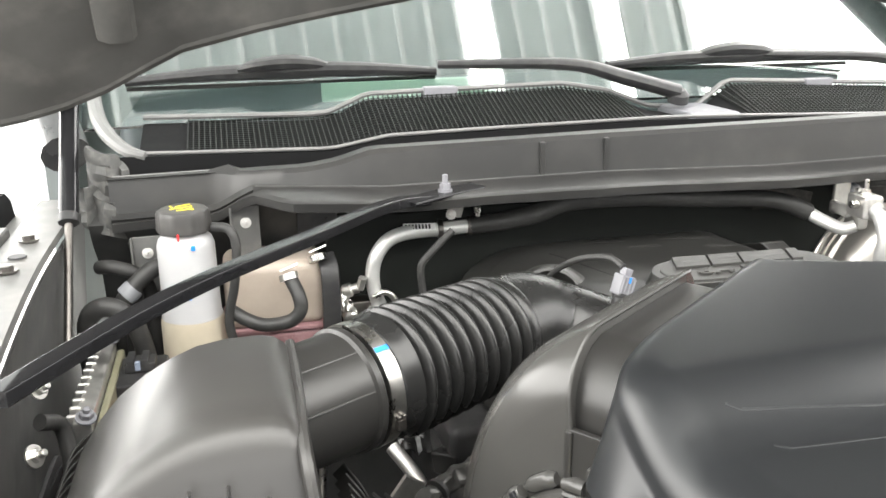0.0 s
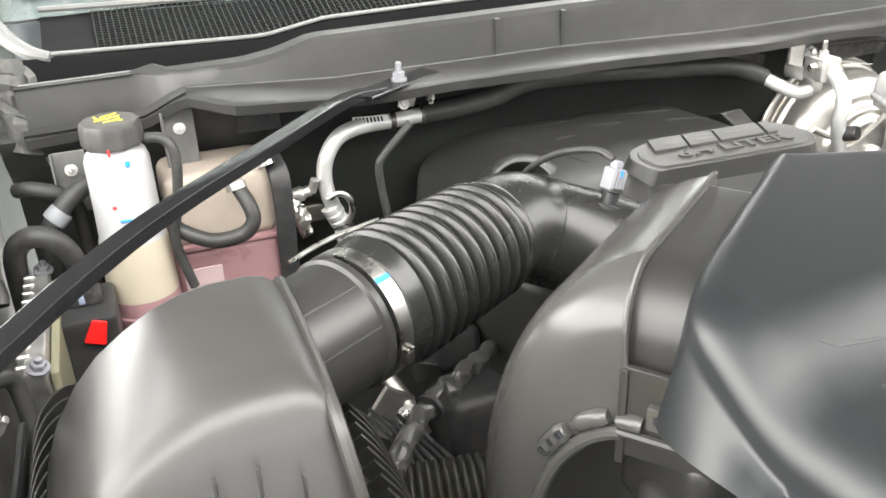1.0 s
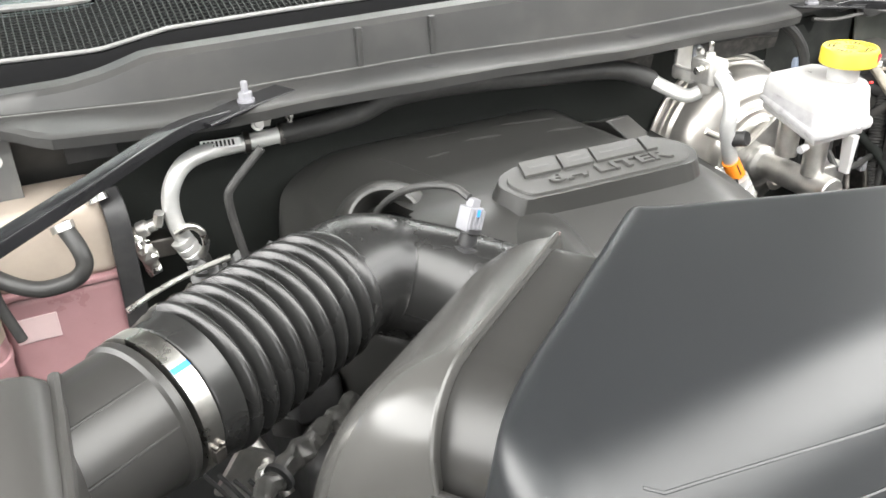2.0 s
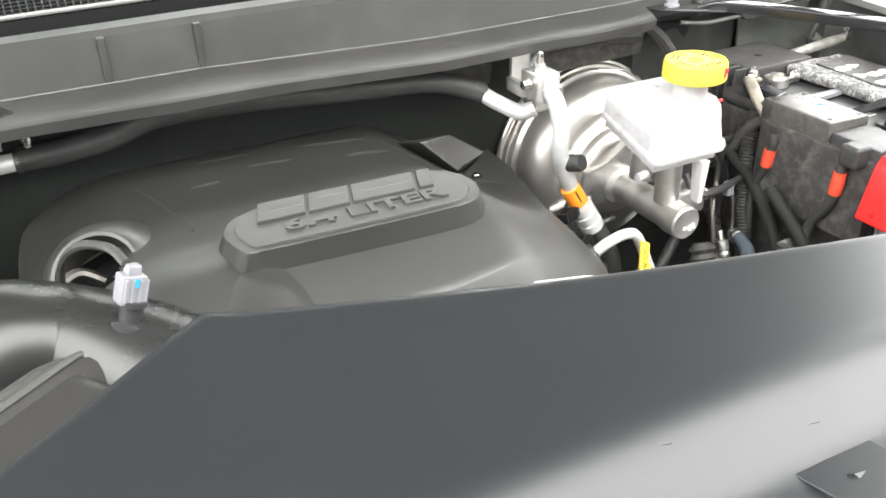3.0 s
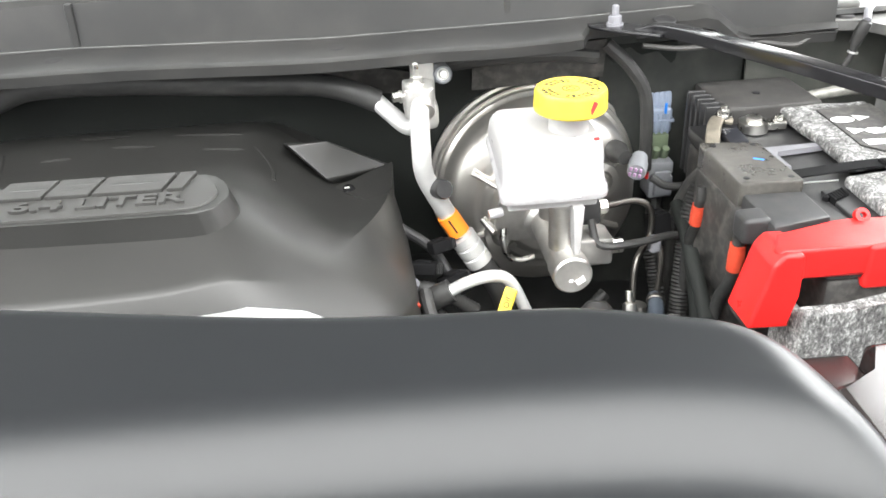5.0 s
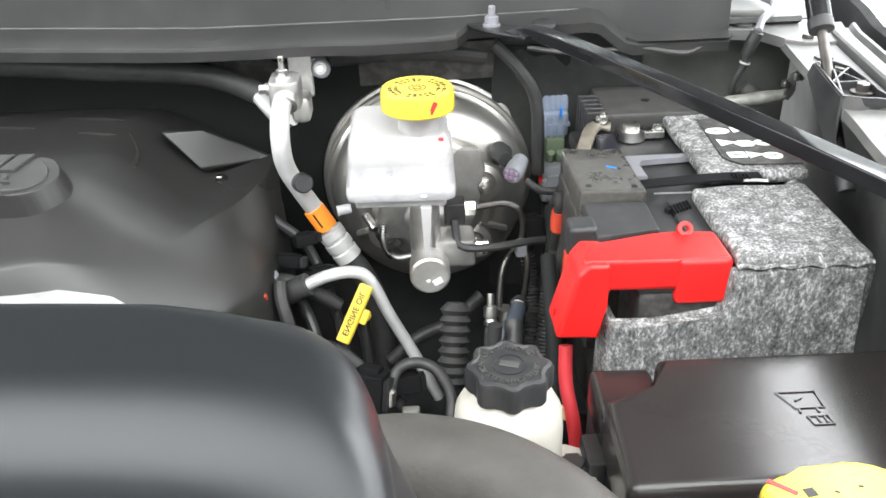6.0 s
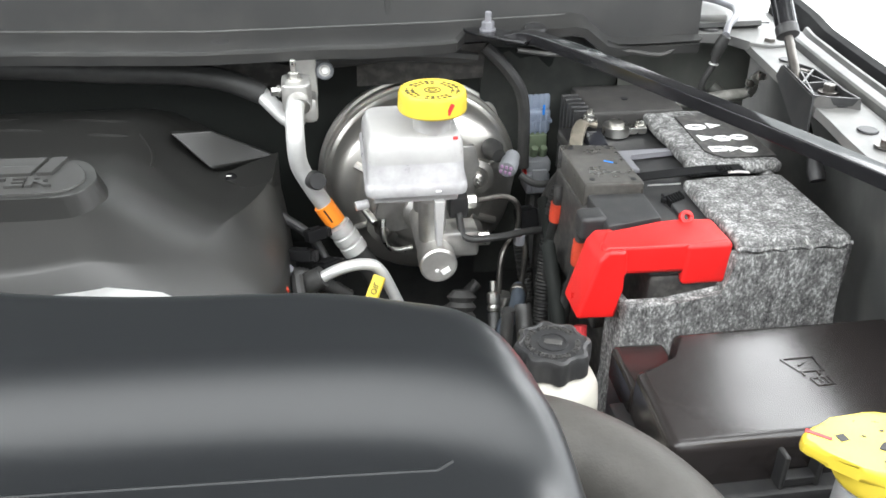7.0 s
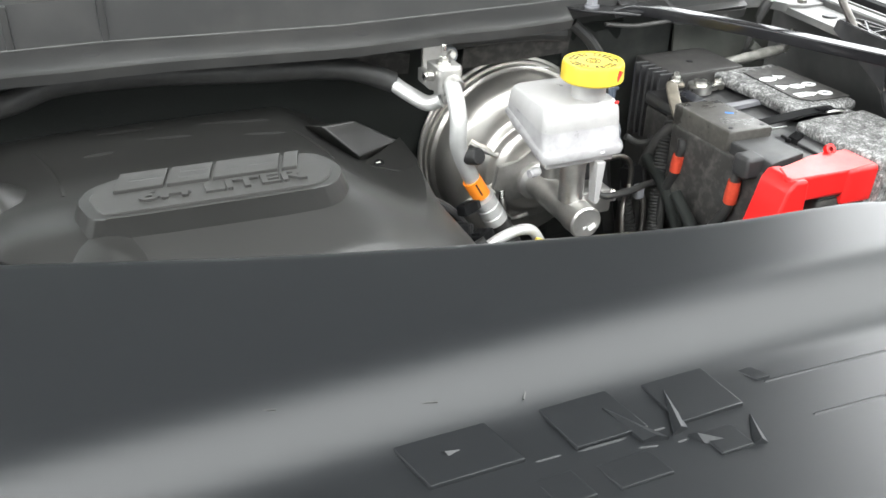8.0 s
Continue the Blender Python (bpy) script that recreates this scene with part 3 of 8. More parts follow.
def inner_fender(sx):
    """The fender's upper ledge with its flanges, the wall below it and the outer skin."""
    e = 0.755 if sx > 0 else -0.888
    led = thing("fender", (e, -0.3, 0.7), "dark truck fender with a bare grey upper ledge", "fender", "fenders")
    top, rail, wall, strip, skin = [], [], [], [], []
    for i in range(34):
        y = 0.24 - i * 0.036
        pull = 0.04 * smooth01(-y / 0.75)
        xi = e - sx * pull if sx < 0 else interp(LEDGE_EDGE, y)
        z = 1.366 - 0.012 * smooth01((-0.3 - y) / 0.5)
        top.append([(xi - sx * 0.001, y, z - 0.009), (xi, y, z), (xi + sx * 0.045, y, z + 0.001), (xi + sx * 0.053, y, z + 0.001), (xi + sx * 0.056, y, z - 0.012), (xi + sx * 0.092, y, z - 0.02)])
        if y < 0.07:
            rail.append([(xi + sx * 0.054, y, z - 0.014), (xi + sx * 0.0555, y, z + 0.008), (xi + sx * 0.058, y, z + 0.010), (xi + sx * 0.070, y, z + 0.0105), (xi + sx * 0.072, y, z + 0.004), (xi + sx * 0.080, y, z + 0.003), (xi + sx * 0.083, y, z + 0.009), (xi + sx * 0.087, y, z + 0.009), (xi + sx * 0.088, y, z - 0.02)])
        back = 0.046 * smooth01((y + 0.42) / 0.25) if sx > 0 else 0.0
        wall.append([(xi + back, y, z - 0.005 if back else z - 0.016), (xi + back + sx * 0.004, y, z - 0.05), (xi + back + sx * 0.015, y, 1.2), (xi + back + sx * 0.01, y, 0.7)])
        # near-black strip paints the shade of the gap beside the fender edge
        strip.append([(xi + sx * 0.088, y, z - 0.024), (xi + sx * 0.091, y, z + 0.004), (xi + sx * 0.098, y, z + 0.014), (xi + sx * 0.110, y, z + 0.015), (xi + sx * 0.113, y, z + 0.008), (xi + sx * 0.113, y, z - 0.03)])
        skin.append([(xi + sx * 0.115, y, z - 0.02), (xi + sx * 0.117, y, z + 0.006), (xi + sx * 0.121, y, z + 0.006), (xi + sx * 0.128, y, z - 0.006), (xi + sx * 0.155, y, z - 0.10), (xi + sx * 0.17, y, 0.7)])
    part("ledge", grid(top, thick=0.002), FENDER, led, "light grey ledge")
    part("rail", grid(rail, thick=0.002), RAILGREY, led, "grey pressed rail along the ledge")
    part("inner_wall", grid(wall, thick=0.003), FIREWALL, led)
    part("gap_shade_strip", grid(strip, thick=0.002), GUTTER, led, "black strip standing in for the shaded gap at the fender edge")
    part("outer_skin", grid(skin, thick=0.002), DARKPAINT, led)
    for y in (0.02, -0.10, -0.30, -0.46):
        xi = (interp(LEDGE_EDGE, y) if sx > 0 else e + 0.04 * smooth01(-y / 0.75)) + sx * 0.026
        part("bolt", hexbolt((xi, y, 1.368 - 0.012 * smooth01((-0.3 - y) / 0.5)), (0, 0, 1), 0.007, 0.007), DARKSTEEL, led)
    for y in (-0.045, -0.26, -0.38):
        xi = (interp(LEDGE_EDGE, y) if sx > 0 else e + 0.04 * smooth01(-y / 0.75)) + sx * 0.026
        part("slot", lathe([(0, 0), (0.010, 0), (0.009, 0.0012), (0, 0.0012)], (xi, y, 1.3675 - 0.012 * smooth01((-0.3 - y) / 0.5)), (0, 0, 1), 16), INK, led, "dark round hole")
    return led


inner_fender(-1)
right_fender = inner_fender(1)
part("corner_plate", prism([(0.668, 0.064), (0.725, 0.056), (0.739, 0.018), (0.757, 0.004), (0.80, 0.004), (0.815, 0.245), (0.668, 0.245)], 1.359, 1.3705, 0.002, 2), FENDER, right_fender, "pressed grey plate closing the corner")
part("plate_boss", prism([(0.700, 0.120), (0.752, 0.112), (0.770, 0.150), (0.748, 0.205), (0.702, 0.205)], 1.368, 1.3785, 0.004, 3), FENDER, right_fender)
part("seam", rbox(0.757, 0.806, 0.100, 0.1025, 1.3695, 1.3715, 0.0004), INK, right_fender, "dark seam between two sheets")
part("grommet", lathe([(0, 0), (0.013, 0), (0.012, 0.003), (0.006, 0.004), (0, 0.003)], (0.712, 0.078, 1.3705), (0, 0, 1), 18), BLACK, right_fender)

# hood, hinged at its rear edge and standing open
rows = []
rear = [(-0.98, 1.495), (-0.90, 1.510), (-0.82, 1.540), (-0.74, 1.583), (-0.62, 1.612), (-0.50, 1.634), (-0.22, 1.680), (MID, 1.692)]
for i in range(37):
    x = -0.98 + i * 0.05
    z = interp(rear, x if x < MID else 2 * MID - x)
    rows.append([(x, 0.17 - 0.68 * k, z + 0.97 * k) for k in (0, 0.03, 0.06, 0.2, 0.5, 0.8, 1.0)])
hood = thing("hood", (MID, 0.17, 1.5), "dark truck hood propped wide open above the engine", "hood")
part("panel", grid(rows, thick=0.02), HOODMAT, hood)
rim = [(x, 0.162, interp(rear, x if x < MID else 2 * MID - x) - 0.004) for x in [-0.98 + i * 0.05 for i in range(37)]]
part("rear_rim", tube(rim, 0.013, 10, 1), HOODMAT, hood)
for x in (-0.80, -0.40, 0.24, 0.64):
    z = interp(rear, x if x < MID else 2 * MID - x)
    part("stiffener", tube([(x, 0.165 - 0.055, z + 0.045), (x + 0.02, -0.19, z + 0.49), (MID + (x - MID) * 0.7, -0.47, z + 0.88)], [0.025, 0.03, 0.02], 10, 6, flat=0.7), HOODMAT, hood)


def gas_strut(low, mid, top):
    s = thing("gas_strut", low, "black gas strut holding up the hood", "gas strut", "hood struts")
    part("rod", tube([low, mid], 0.0050, 12, 1), DARKSTEEL, s, "slim polished steel rod")
    part("cylinder", tube([mid, top], 0.0118, 18, 1), GLOSS, s)
    d = (Vector(top) - Vector(mid)).normalized()
    part("end_collar", lathe([(0.0085, -0.006), (0.0125, -0.004), (0.0125, 0.006), (0.0118, 0.008)], mid, d, 18), BLACK, s)
    part("ball_socket", lathe([(0, -0.012), (0.008, -0.010), (0.009, 0), (0.006, 0.016), (0.0042, 0.018)], low, d, 14), BLACK, s)


gas_strut((-0.876, -0.05, 1.245), (-0.876, 0.068, 1.378), (-0.876, 0.262, 1.60))
gas_strut((0.719, -0.205, 1.30), (0.734, -0.070, 1.4075), (0.737, 0.09, 1.575))
# ---- front intake duct over the radiator ----
def polyline_distance(poly, x, y):
    best = 9.0
    for (ax, ay), (bx, by) in zip(poly, poly[1:]):
        dx, dy = bx - ax, by - ay
        t = max(0.0, min(1.0, ((x - ax) * dx + (y - ay) * dy) / (dx * dx + dy * dy)))
        best = min(best, math.hypot(x - ax - dx * t, y - ay - dy * t))
    return best


def inside(poly, x, y):
    hit, n = False, len(poly)
    for i in range(n):
        (ax, ay), (bx, by) = poly[i], poly[(i + 1) % n]
        if (ay > y) != (by > y) and x < (bx - ax) * (y - ay) / (by - ay) + ax:
            hit = not hit
    return hit


OUTLINE = [(-0.462, -0.96), (-0.470, -0.82), (-0.475, -0.72), (-0.477, -0.665), (-0.471, -0.630), (-0.450, -0.604), (-0.400, -0.564), (-0.340, -0.517), (-0.298, -0.484), (-0.284, -0.476), (-0.268, -0.484), (-0.224, -0.499),
           (-0.125, -0.531), (-0.036, -0.555), (0.10, -0.585), (0.19, -0.594), (0.246, -0.600), (0.280, -0.613), (0.300, -0.643), (0.310, -0.70), (0.317, -0.80), (0.322, -0.96)]
POCKET = [(-0.60, -0.97), (-0.60, -0.80), (-0.58, -0.716), (-0.54, -0.690), (-0.48, -0.678), (-0.40, -0.671), (-0.30, -0.667), (-0.10, -0.664), (0.08, -0.666),
          (0.20, -0.672), (0.262, -0.684), (0.312, -0.715), (0.38, -0.77), (0.50, -0.81), (0.52, -0.97)]
outline = [(v.x, v.y) for v in spline([(x, y, 0) for x, y in OUTLINE], 12)]
pocket = [(v.x, v.y) for v in spline([(x, y, 0) for x, y in POCKET], 4)]


def duct_z(x, y):
    """Height of the duct's top: crowned rim, rounded outer edge, sunken front tray."""
    e = polyline_distance(outline, x, y)
    z = 1.4465 - 0.02 * max(0.0, -0.68 - y)
    r = 0.011 + 0.011 * smooth01((-0.60 - y) / 0.08) + 0.012 * smooth01((x - 0.20) / 0.06) + 0.012 * smooth01((-0.38 - x) / 0.06) * smooth01((-0.58 - y) / 0.08)
    if e < r:
        z -= r - math.sqrt(max(0.0, r ** 2 - (r - e) ** 2))
    p = 0.0
    for dx, dy in ((0, 0), (0.016, 0), (-0.016, 0), (0, 0.016), (0, -0.016)):
        p += polyline_distance(pocket, x + dx, y + dy) * (0.2 if inside(pocket, x + dx, y + dy) else -0.2)
    wide = 0.050 + 0.018 * smooth01((-0.26 - x) / 0.16)
    return z - 0.0200 * smooth01((p + 0.026) / wide) + 0.075 * max(0.0, p - 0.014)


rows = []
for ox, oy in outline:
    tx, ty = max(-0.30, min(0.18, ox)), -0.96
    edge = duct_z(ox, oy)
    draft = smooth01((-0.44 - ox) / 0.03) * smooth01((-0.585 - oy) / 0.05) + smooth01((ox - 0.275) / 0.03) * smooth01((-0.60 - oy) / 0.06)
    out = draft if ox > 0 else -draft
    foot = 1.325 + (min(1.372 + (0.18 * max(0.0, -0.64 - oy) if ox < 0 else 0.0), edge - 0.013) - 1.325) * draft
    row = [(ox + 0.016 * out, oy, foot), (ox + 0.008 * out, oy, (foot + edge) / 2), (ox + 0.0015 * out, oy, edge - 0.005)] if draft else [(ox, oy, 1.325), (ox, oy, edge - 0.03), (ox, oy, edge - 0.006)]
    for k in range(72):
        b = (k / 71) ** 1.35
        x, y = ox + (tx - ox) * b, oy + (ty - oy) * b
        row.append((x, y, duct_z(x, y)))
    rows.append(row)
duct = thing("intake_duct", (-0.07, -0.75, 1.32), "broad black plastic intake duct across the front", "intake duct")
part("shell", grid(rows), DUCT, duct, smooth=60)


def tray_bar(x0, x1, y, slope):
    """A shallow raised bar moulded into the tray, with one hooked end."""
    z0 = lambda x, yy: duct_z(x, yy)
    pts = [(x0 + (x1 - x0) * i / 12, y + slope * i / 12) for i in range(13)]
    out = pts[-1] if x1 > 0 else pts[0]
    end = (out[0] + (0.007 if x1 > 0 else -0.007), out[1] + 0.0045)
    pts = pts + [end] if x1 > 0 else [end] + pts
    return tube([(px, py, z0(px, py) - 0.0010) for px, py in pts], 0.0014, 8, 1)


inlet = rbox(-0.462, -0.36, -0.640, -0.555, 1.262, 1.333, 0.014, 4, top=0.94)
part("lower_inlet", inlet, SLEEVE, duct, "satin black box under the duct")
for x0, x1, y, s in ((0.064, 0.250, -0.700, -0.008), (0.067, 0.239, -0.727, -0.009), (-0.424, -0.215, -0.682, -0.012), (-0.414, -0.215, -0.712, -0.012)):
    part("bar", tray_bar(x0, x1, y, s), DUCT, duct)
# moulded relief of a maker's mark, as plain blocks and facets


def block(x0, x1, y0, y1, h, lean=0.0):
    """A low block that is flush at its rear edge and stands proud at its front edge."""
    bm = bmesh.new()
    plan = [(x0, y0), (x1, y0), (x1 + lean, y1), (x0 + lean, y1)]
    hi = [bm.verts.new((x, y, duct_z(x, y) + (0.0002 if k < 2 else h))) for k, (x, y) in enumerate(plan)]
    lo = [bm.verts.new((x, y, duct_z(x, y) - 0.004)) for x, y in plan]
    bm.faces.new(hi)
    bm.faces.new(lo[::-1])
    for i in range(4):
        j = (i + 1) % 4
        bm.faces.new((lo[i], lo[j], hi[j], hi[i]))
    bmesh.ops.recalc_face_normals(bm, faces=bm.faces)
    bmesh.ops.bevel(bm, geom=list(bm.edges), offset=0.0006, segments=2, profile=0.5, affect="EDGES")
    return bm


def spike(tip, left, right, h0, h1):
    """A pointed facet with a ridge from its tip to its foot."""
    bm = bmesh.new()
    mid = ((left[0] + right[0]) / 2, (left[1] + right[1]) / 2)
    z = duct_z(*mid)
    a, b, c, d = [bm.verts.new(p) for p in ((tip[0], tip[1], z + h0), (left[0], left[1], z + h0), (right[0], right[1], z + h0), (mid[0], mid[1], z + h1))]
    lo = [bm.verts.new((v.co.x, v.co.y, z - 0.004)) for v in (a, b, c)]
    bm.faces.new((a, b, d))
    bm.faces.new((a, d, c))
    bm.faces.new((b, c, d))
    for (p, q), (m, n) in zip(((a, b), (b, c), (c, a)), ((lo[0], lo[1]), (lo[1], lo[2]), (lo[2], lo[0]))):
        bm.faces.new((p, q, n, m))
    bm.faces.new(lo[::-1])
    return bm


for x0, x1, y0, y1, h, lean in ((-0.107, -0.066, -0.678, -0.705, 0.0020, 0.006), (-0.041, -0.007, -0.679, -0.7075, 0.0021, 0.003), (0.010, 0.043, -0.681, -0.7105, 0.0021, 0.0), (0.058, 0.066, -0.688, -0.698, 0.0012, 0.003),
                                (-0.062, -0.046, -0.716, -0.733, 0.0014, 0.002), (-0.036, -0.012, -0.718, -0.734, 0.0014, 0.002), (0.014, 0.030, -0.718, -0.733, 0.0014, 0.0)):
    part("emblem_block", block(x0, x1, y0, y1, h, lean), DUCT, duct, smooth=20)
for tip, left, right in (((-0.0155, -0.690), (-0.011, -0.714), (0.000, -0.716)), ((0.0160, -0.690), (0.003, -0.715), (0.011, -0.714)), ((0.041, -0.717), (0.029, -0.733), (0.036, -0.734)), ((0.024, -0.727), (0.009, -0.717), (0.012, -0.724)), ((-0.078, -0.690), (-0.091, -0.687), (-0.087, -0.693))):
    part("emblem_facet", spike(tip, left, right, 0.0014 if tip[1] > -0.7 else 0.0004, 0.0036), DUCT, duct, smooth=20)
for x, y, w, a in ((-0.086, -0.665, 0.008, -12), (-0.043, -0.671, 0.009, 55), (-0.150, -0.653, 0.005, -15)):
    part("scuff", moved(rbox(-w / 2, w / 2, -0.0007, 0.0007, -0.0004, 0.0003, 0), Matrix.Translation((x, y, duct_z(x, y))) @ Matrix.Rotation(radians(a), 4, "Z") @ Matrix.Rotation(radians(26), 4, "X") @ Matrix.Scale(0.5, 4, (0, 1, 0))), SLEEVE, duct, "short dark scratch")
for x0, x1, y0, y1 in ((-0.058, -0.044, -0.7065, -0.7072), (-0.040, -0.013, -0.7078, -0.7085), (0.017, 0.042, -0.7090, -0.7085), (-0.003, 0.004, -0.7090, -0.7090), (0.002, 0.009, -0.7190, -0.7188), (-0.015, -0.005, -0.7155, -0.7178), (0.021, 0.031, -0.7312, -0.7315)):
    part("emblem_lip", tube([(x0 + (x1 - x0) * k / 4, y0 + (y1 - y0) * k / 4, duct_z(x0 + (x1 - x0) * k / 4, y0 + (y1 - y0) * k / 4) - (0.0005 if 0 < k < 4 else 0.0012)) for k in range(5)], 0.0010, 8, 1), DUCT, duct)

# ---- snorkel elbow that joins the duct's end ----
U, W = Vector((-0.6, 0.8, 0)), Vector((-0.8, -0.6, 0))
SNO = Vector((-0.335, -0.475, 0))


def sn(u, w, z):
    return SNO + U * u + W * w + Vector((0, 0, z))


snorkel = thing("intake_snorkel", tuple(sn(0.03, 0.1, 1.15)), "glossy black plastic intake elbow curving down from the duct", "intake snorkel")


def elbow_section(a, grow=0.0):
    """A rounded cross-section of the elbow at turn a, from level (0) to upright (90 degrees)."""
    c, s = math.cos(a), math.sin(a)
    uo, zo = -0.02 + (0.127 + grow) * s, 1.232 + (0.210 + grow) * c
    ui, zi = -0.02 + (0.070 - grow) * s, 1.232 + (0.108 - grow) * c
    w0, w1, r = 0.0 - grow, 0.186 + grow, 0.042
    depth = math.hypot(uo - ui, zo - zi)
    ring, prof = [], []
    for k in range(8):
        t = math.pi / 2 * k / 7
        prof.append((w1 - r + r * math.sin(t), 1 - min(0.9, (r - r * math.cos(t)) / depth)))
    for k in range(4):
        t = math.pi / 2 * k / 3
        prof.append((w1 - 0.006 + 0.006 * math.cos(t), (0.006 - 0.006 * math.sin(t)) / depth))
    prof += [(w0 + 0.006, 0.0), (w0, 0.06), (w0, 0.3), (w0, 0.6)]
    for k in range(5):
        t = math.pi / 2 * k / 4
        prof.append((w0 + 0.014 - 0.014 * math.cos(t), 1 - (0.014 - 0.014 * math.sin(t)) / depth))
    prof += [(w0 + 0.014 + (w1 - r - w0 - 0.014) * k / 7, 1.0) for k in range(1, 7)]
    for w, f in prof:
        ring.append(sn(ui + (uo - ui) * f, w, zi + (zo - zi) * f))
    return ring


secs = [elbow_section(radians(9))] + [elbow_section(radians(a)) for a in range(12, 92, 3)]
low = [p + Vector((0, 0, -0.10)) for p in elbow_section(radians(92))]
part("elbow", grid(secs + [low], closed=True, cap=True), SNORKEL, snorkel, smooth=50)
ridge = elbow_section(radians(9), 0.001)
part("seam_ridge", tube(ridge[19:] + ridge[:10], 0.0018, 8, 3), SNORKEL, snorkel, "raised moulded seam")
part("coupling", grid([[p + U * o for p in elbow_section(radians(9), -0.006)] for o in (-0.062, 0.0)], closed=True, cap=True), SLEEVE, snorkel, "matt black coupling strip")
m = basis(sn(0.0, 0.184, 1.30), U, W, (0, 0, 1))
part("flange_plate", moved(merge(prism([(-0.062, 0.0), (-0.004, 0.0), (-0.004, 0.005), (-0.062, 0.005)], 0.022, 0.085, 0.0015), rbox(-0.0085, -0.003, 0.0, 0.0070, 0.016, 0.084, 0.0015)), m), SLEEVE, snorkel, "flat black flange")
part("flange_slot", moved(rbox(-0.054, -0.047, 0.0048, 0.0058, 0.062, 0.100, 0), m), INK, snorkel)
# moulded rim and clips along the inner edge
def rim_point(a, off, w):
    return sn(-0.02 + (0.080 + off) * math.sin(radians(a)), w, 1.232 + (0.118 + off) * math.cos(radians(a)))


part("inner_rim", tube([rim_point(a, -0.010, 0.188) for a in range(12, 96, 6)], 0.005, 10, 2), SNORKEL, snorkel)
for a0, a1, r in ((16, 33, 0.0062), (37, 53, 0.0070)):
    part("clip", tube([rim_point(a0 + (a1 - a0) * k / 5, 0.001, 0.188) for k in range(6)], [0.7 * r] + [r] * 4 + [0.7 * r], 12, 2), SNORKEL, snorkel)
for a in (39.5, 44.5, 49.5):
    p = rim_point(a, 0.002, 0.1945)
    t = radians(a)
    mm = basis(p, U * math.cos(t) + Vector((0, 0, -math.sin(t))), W, U * math.sin(t) + Vector((0, 0, math.cos(t))))
    part("clip_slot", moved(rbox(-0.0022, 0.0022, -0.002, 0.001, -0.003, 0.003, 0.0005, 1), mm), INK, snorkel)
m = basis(sn(-0.030, 0.189, 1.354), U, W, (0, 0, 1))
part("clip", moved(merge(tube([(0.026, 0.001, -0.008), (0.018, 0.001, -0.006), (0.011, 0.001, -0.006)], [0.0045, 0.0058, 0.0055], 12, 4), rbox(-0.006, 0.008, 0, 0.0065, -0.004, 0.012, 0.0012), tube([(0.026, 0.001, -0.0145), (0.0, 0.001, -0.0140), (-0.024, 0.001, -0.0135)], 0.0030, 8, 3)), m), SNORKEL, snorkel)
part("clip_slot", moved(rbox(-0.0015, 0.0035, 0.0060, 0.0072, 0.002, 0.007, 0), m), INK, snorkel)
def bar(pts, w, h, r=0.004, steps=5, up=(0, 0, 1)):
    """A flat bar of rounded rectangular section swept along a path."""
    path = spline(pts, steps)
    prof = []
    for cx, cz, a0 in ((1, 1, 0), (-1, 1, 90), (-1, -1, 180), (1, -1, 270)):
        for k in range(3):
            t = radians(a0 + 45 * k)
            prof.append((cx * (w / 2 - r) + r * math.cos(t), cz * (h / 2 - r) + r * math.sin(t)))
    rows = []
    for c, (t, _, _) in zip(path, frames(path)):
        side = t.cross(Vector(up)).normalized()
        top = side.cross(t).normalized()
        rows.append([c + side * a + top * b for a, b in prof])
    return grid(rows, closed=True, cap=True)


def brace(bolt, bend, pts):
    b = thing("brace_bar", bolt, "glossy black steel brace bar bolted to the cowl", "brace bar", "cowl braces")
    p, q = Vector(bolt), Vector(bend)
    d = (q - p).normalized()
    part("bar", bar([p + d * 0.034 + Vector((0, 0, -0.006)), q] + [Vector(v) for v in pts], 0.0185, 0.0125, 0.0017, 6), GLOSS, b)
    plate = bar([p - d * 0.045 + Vector((0.012, 0, -0.004)), p + Vector((0, 0, -0.004)), p + d * 0.07 + Vector((0, 0, -0.003))], 0.034, 0.004, 0.0015, 3)
    part("end_plate", plate, GLOSS, b)
    nut = part("nut", hexbolt(p + Vector((0, 0, -0.002)), (0, 0, 1), 0.0075, 0.011, 1.25, 0.011), PALE, b, "pale capped nut on a stud")
    return b


brace((-0.411, 0.013, 1.398), (-0.496, -0.042, 1.396), [(-0.595, -0.147, 1.395), (-0.695, -0.256, 1.395), (-0.765, -0.345, 1.393), (-0.840, -0.46, 1.388)])
brace((0.411, 0.013, 1.398), (0.452, -0.043, 1.402), [(0.500, -0.152, 1.4055), (0.548, -0.260, 1.4055), (0.600, -0.370, 1.4035), (0.668, -0.50, 1.3955)])

# ---- air filter housing ----
afb = thing("air_filter_box", (-0.70, -0.48, 0.95), "dark grey plastic air filter housing with a rounded lid", "air filter box")
PROF = [(-0.624, 1.20), (-0.629, 1.28), (-0.636, 1.352), (-0.640, 1.370), (-0.645, 1.380), (-0.653, 1.386), (-0.664, 1.3885), (-0.69, 1.388), (-0.712, 1.3845), (-0.732, 1.3765), (-0.752, 1.365),
        (-0.772, 1.350), (-0.790, 1.330), (-0.806, 1.305), (-0.818, 1.275), (-0.828, 1.24), (-0.834, 1.20)]
LEVELS = [(-0.378, 0.03), (-0.380, 0.012), (-0.386, 0.004), (-0.395, 0.0), (-0.45, 0.0), (-0.50, 0.0), (-0.535, 0.001), (-0.546, 0.004), (-0.553, 0.010), (-0.558, 0.019), (-0.562, 0.032),
          (-0.575, 0.075), (-0.60, 0.13), (-0.63, 0.19)]
rows = []
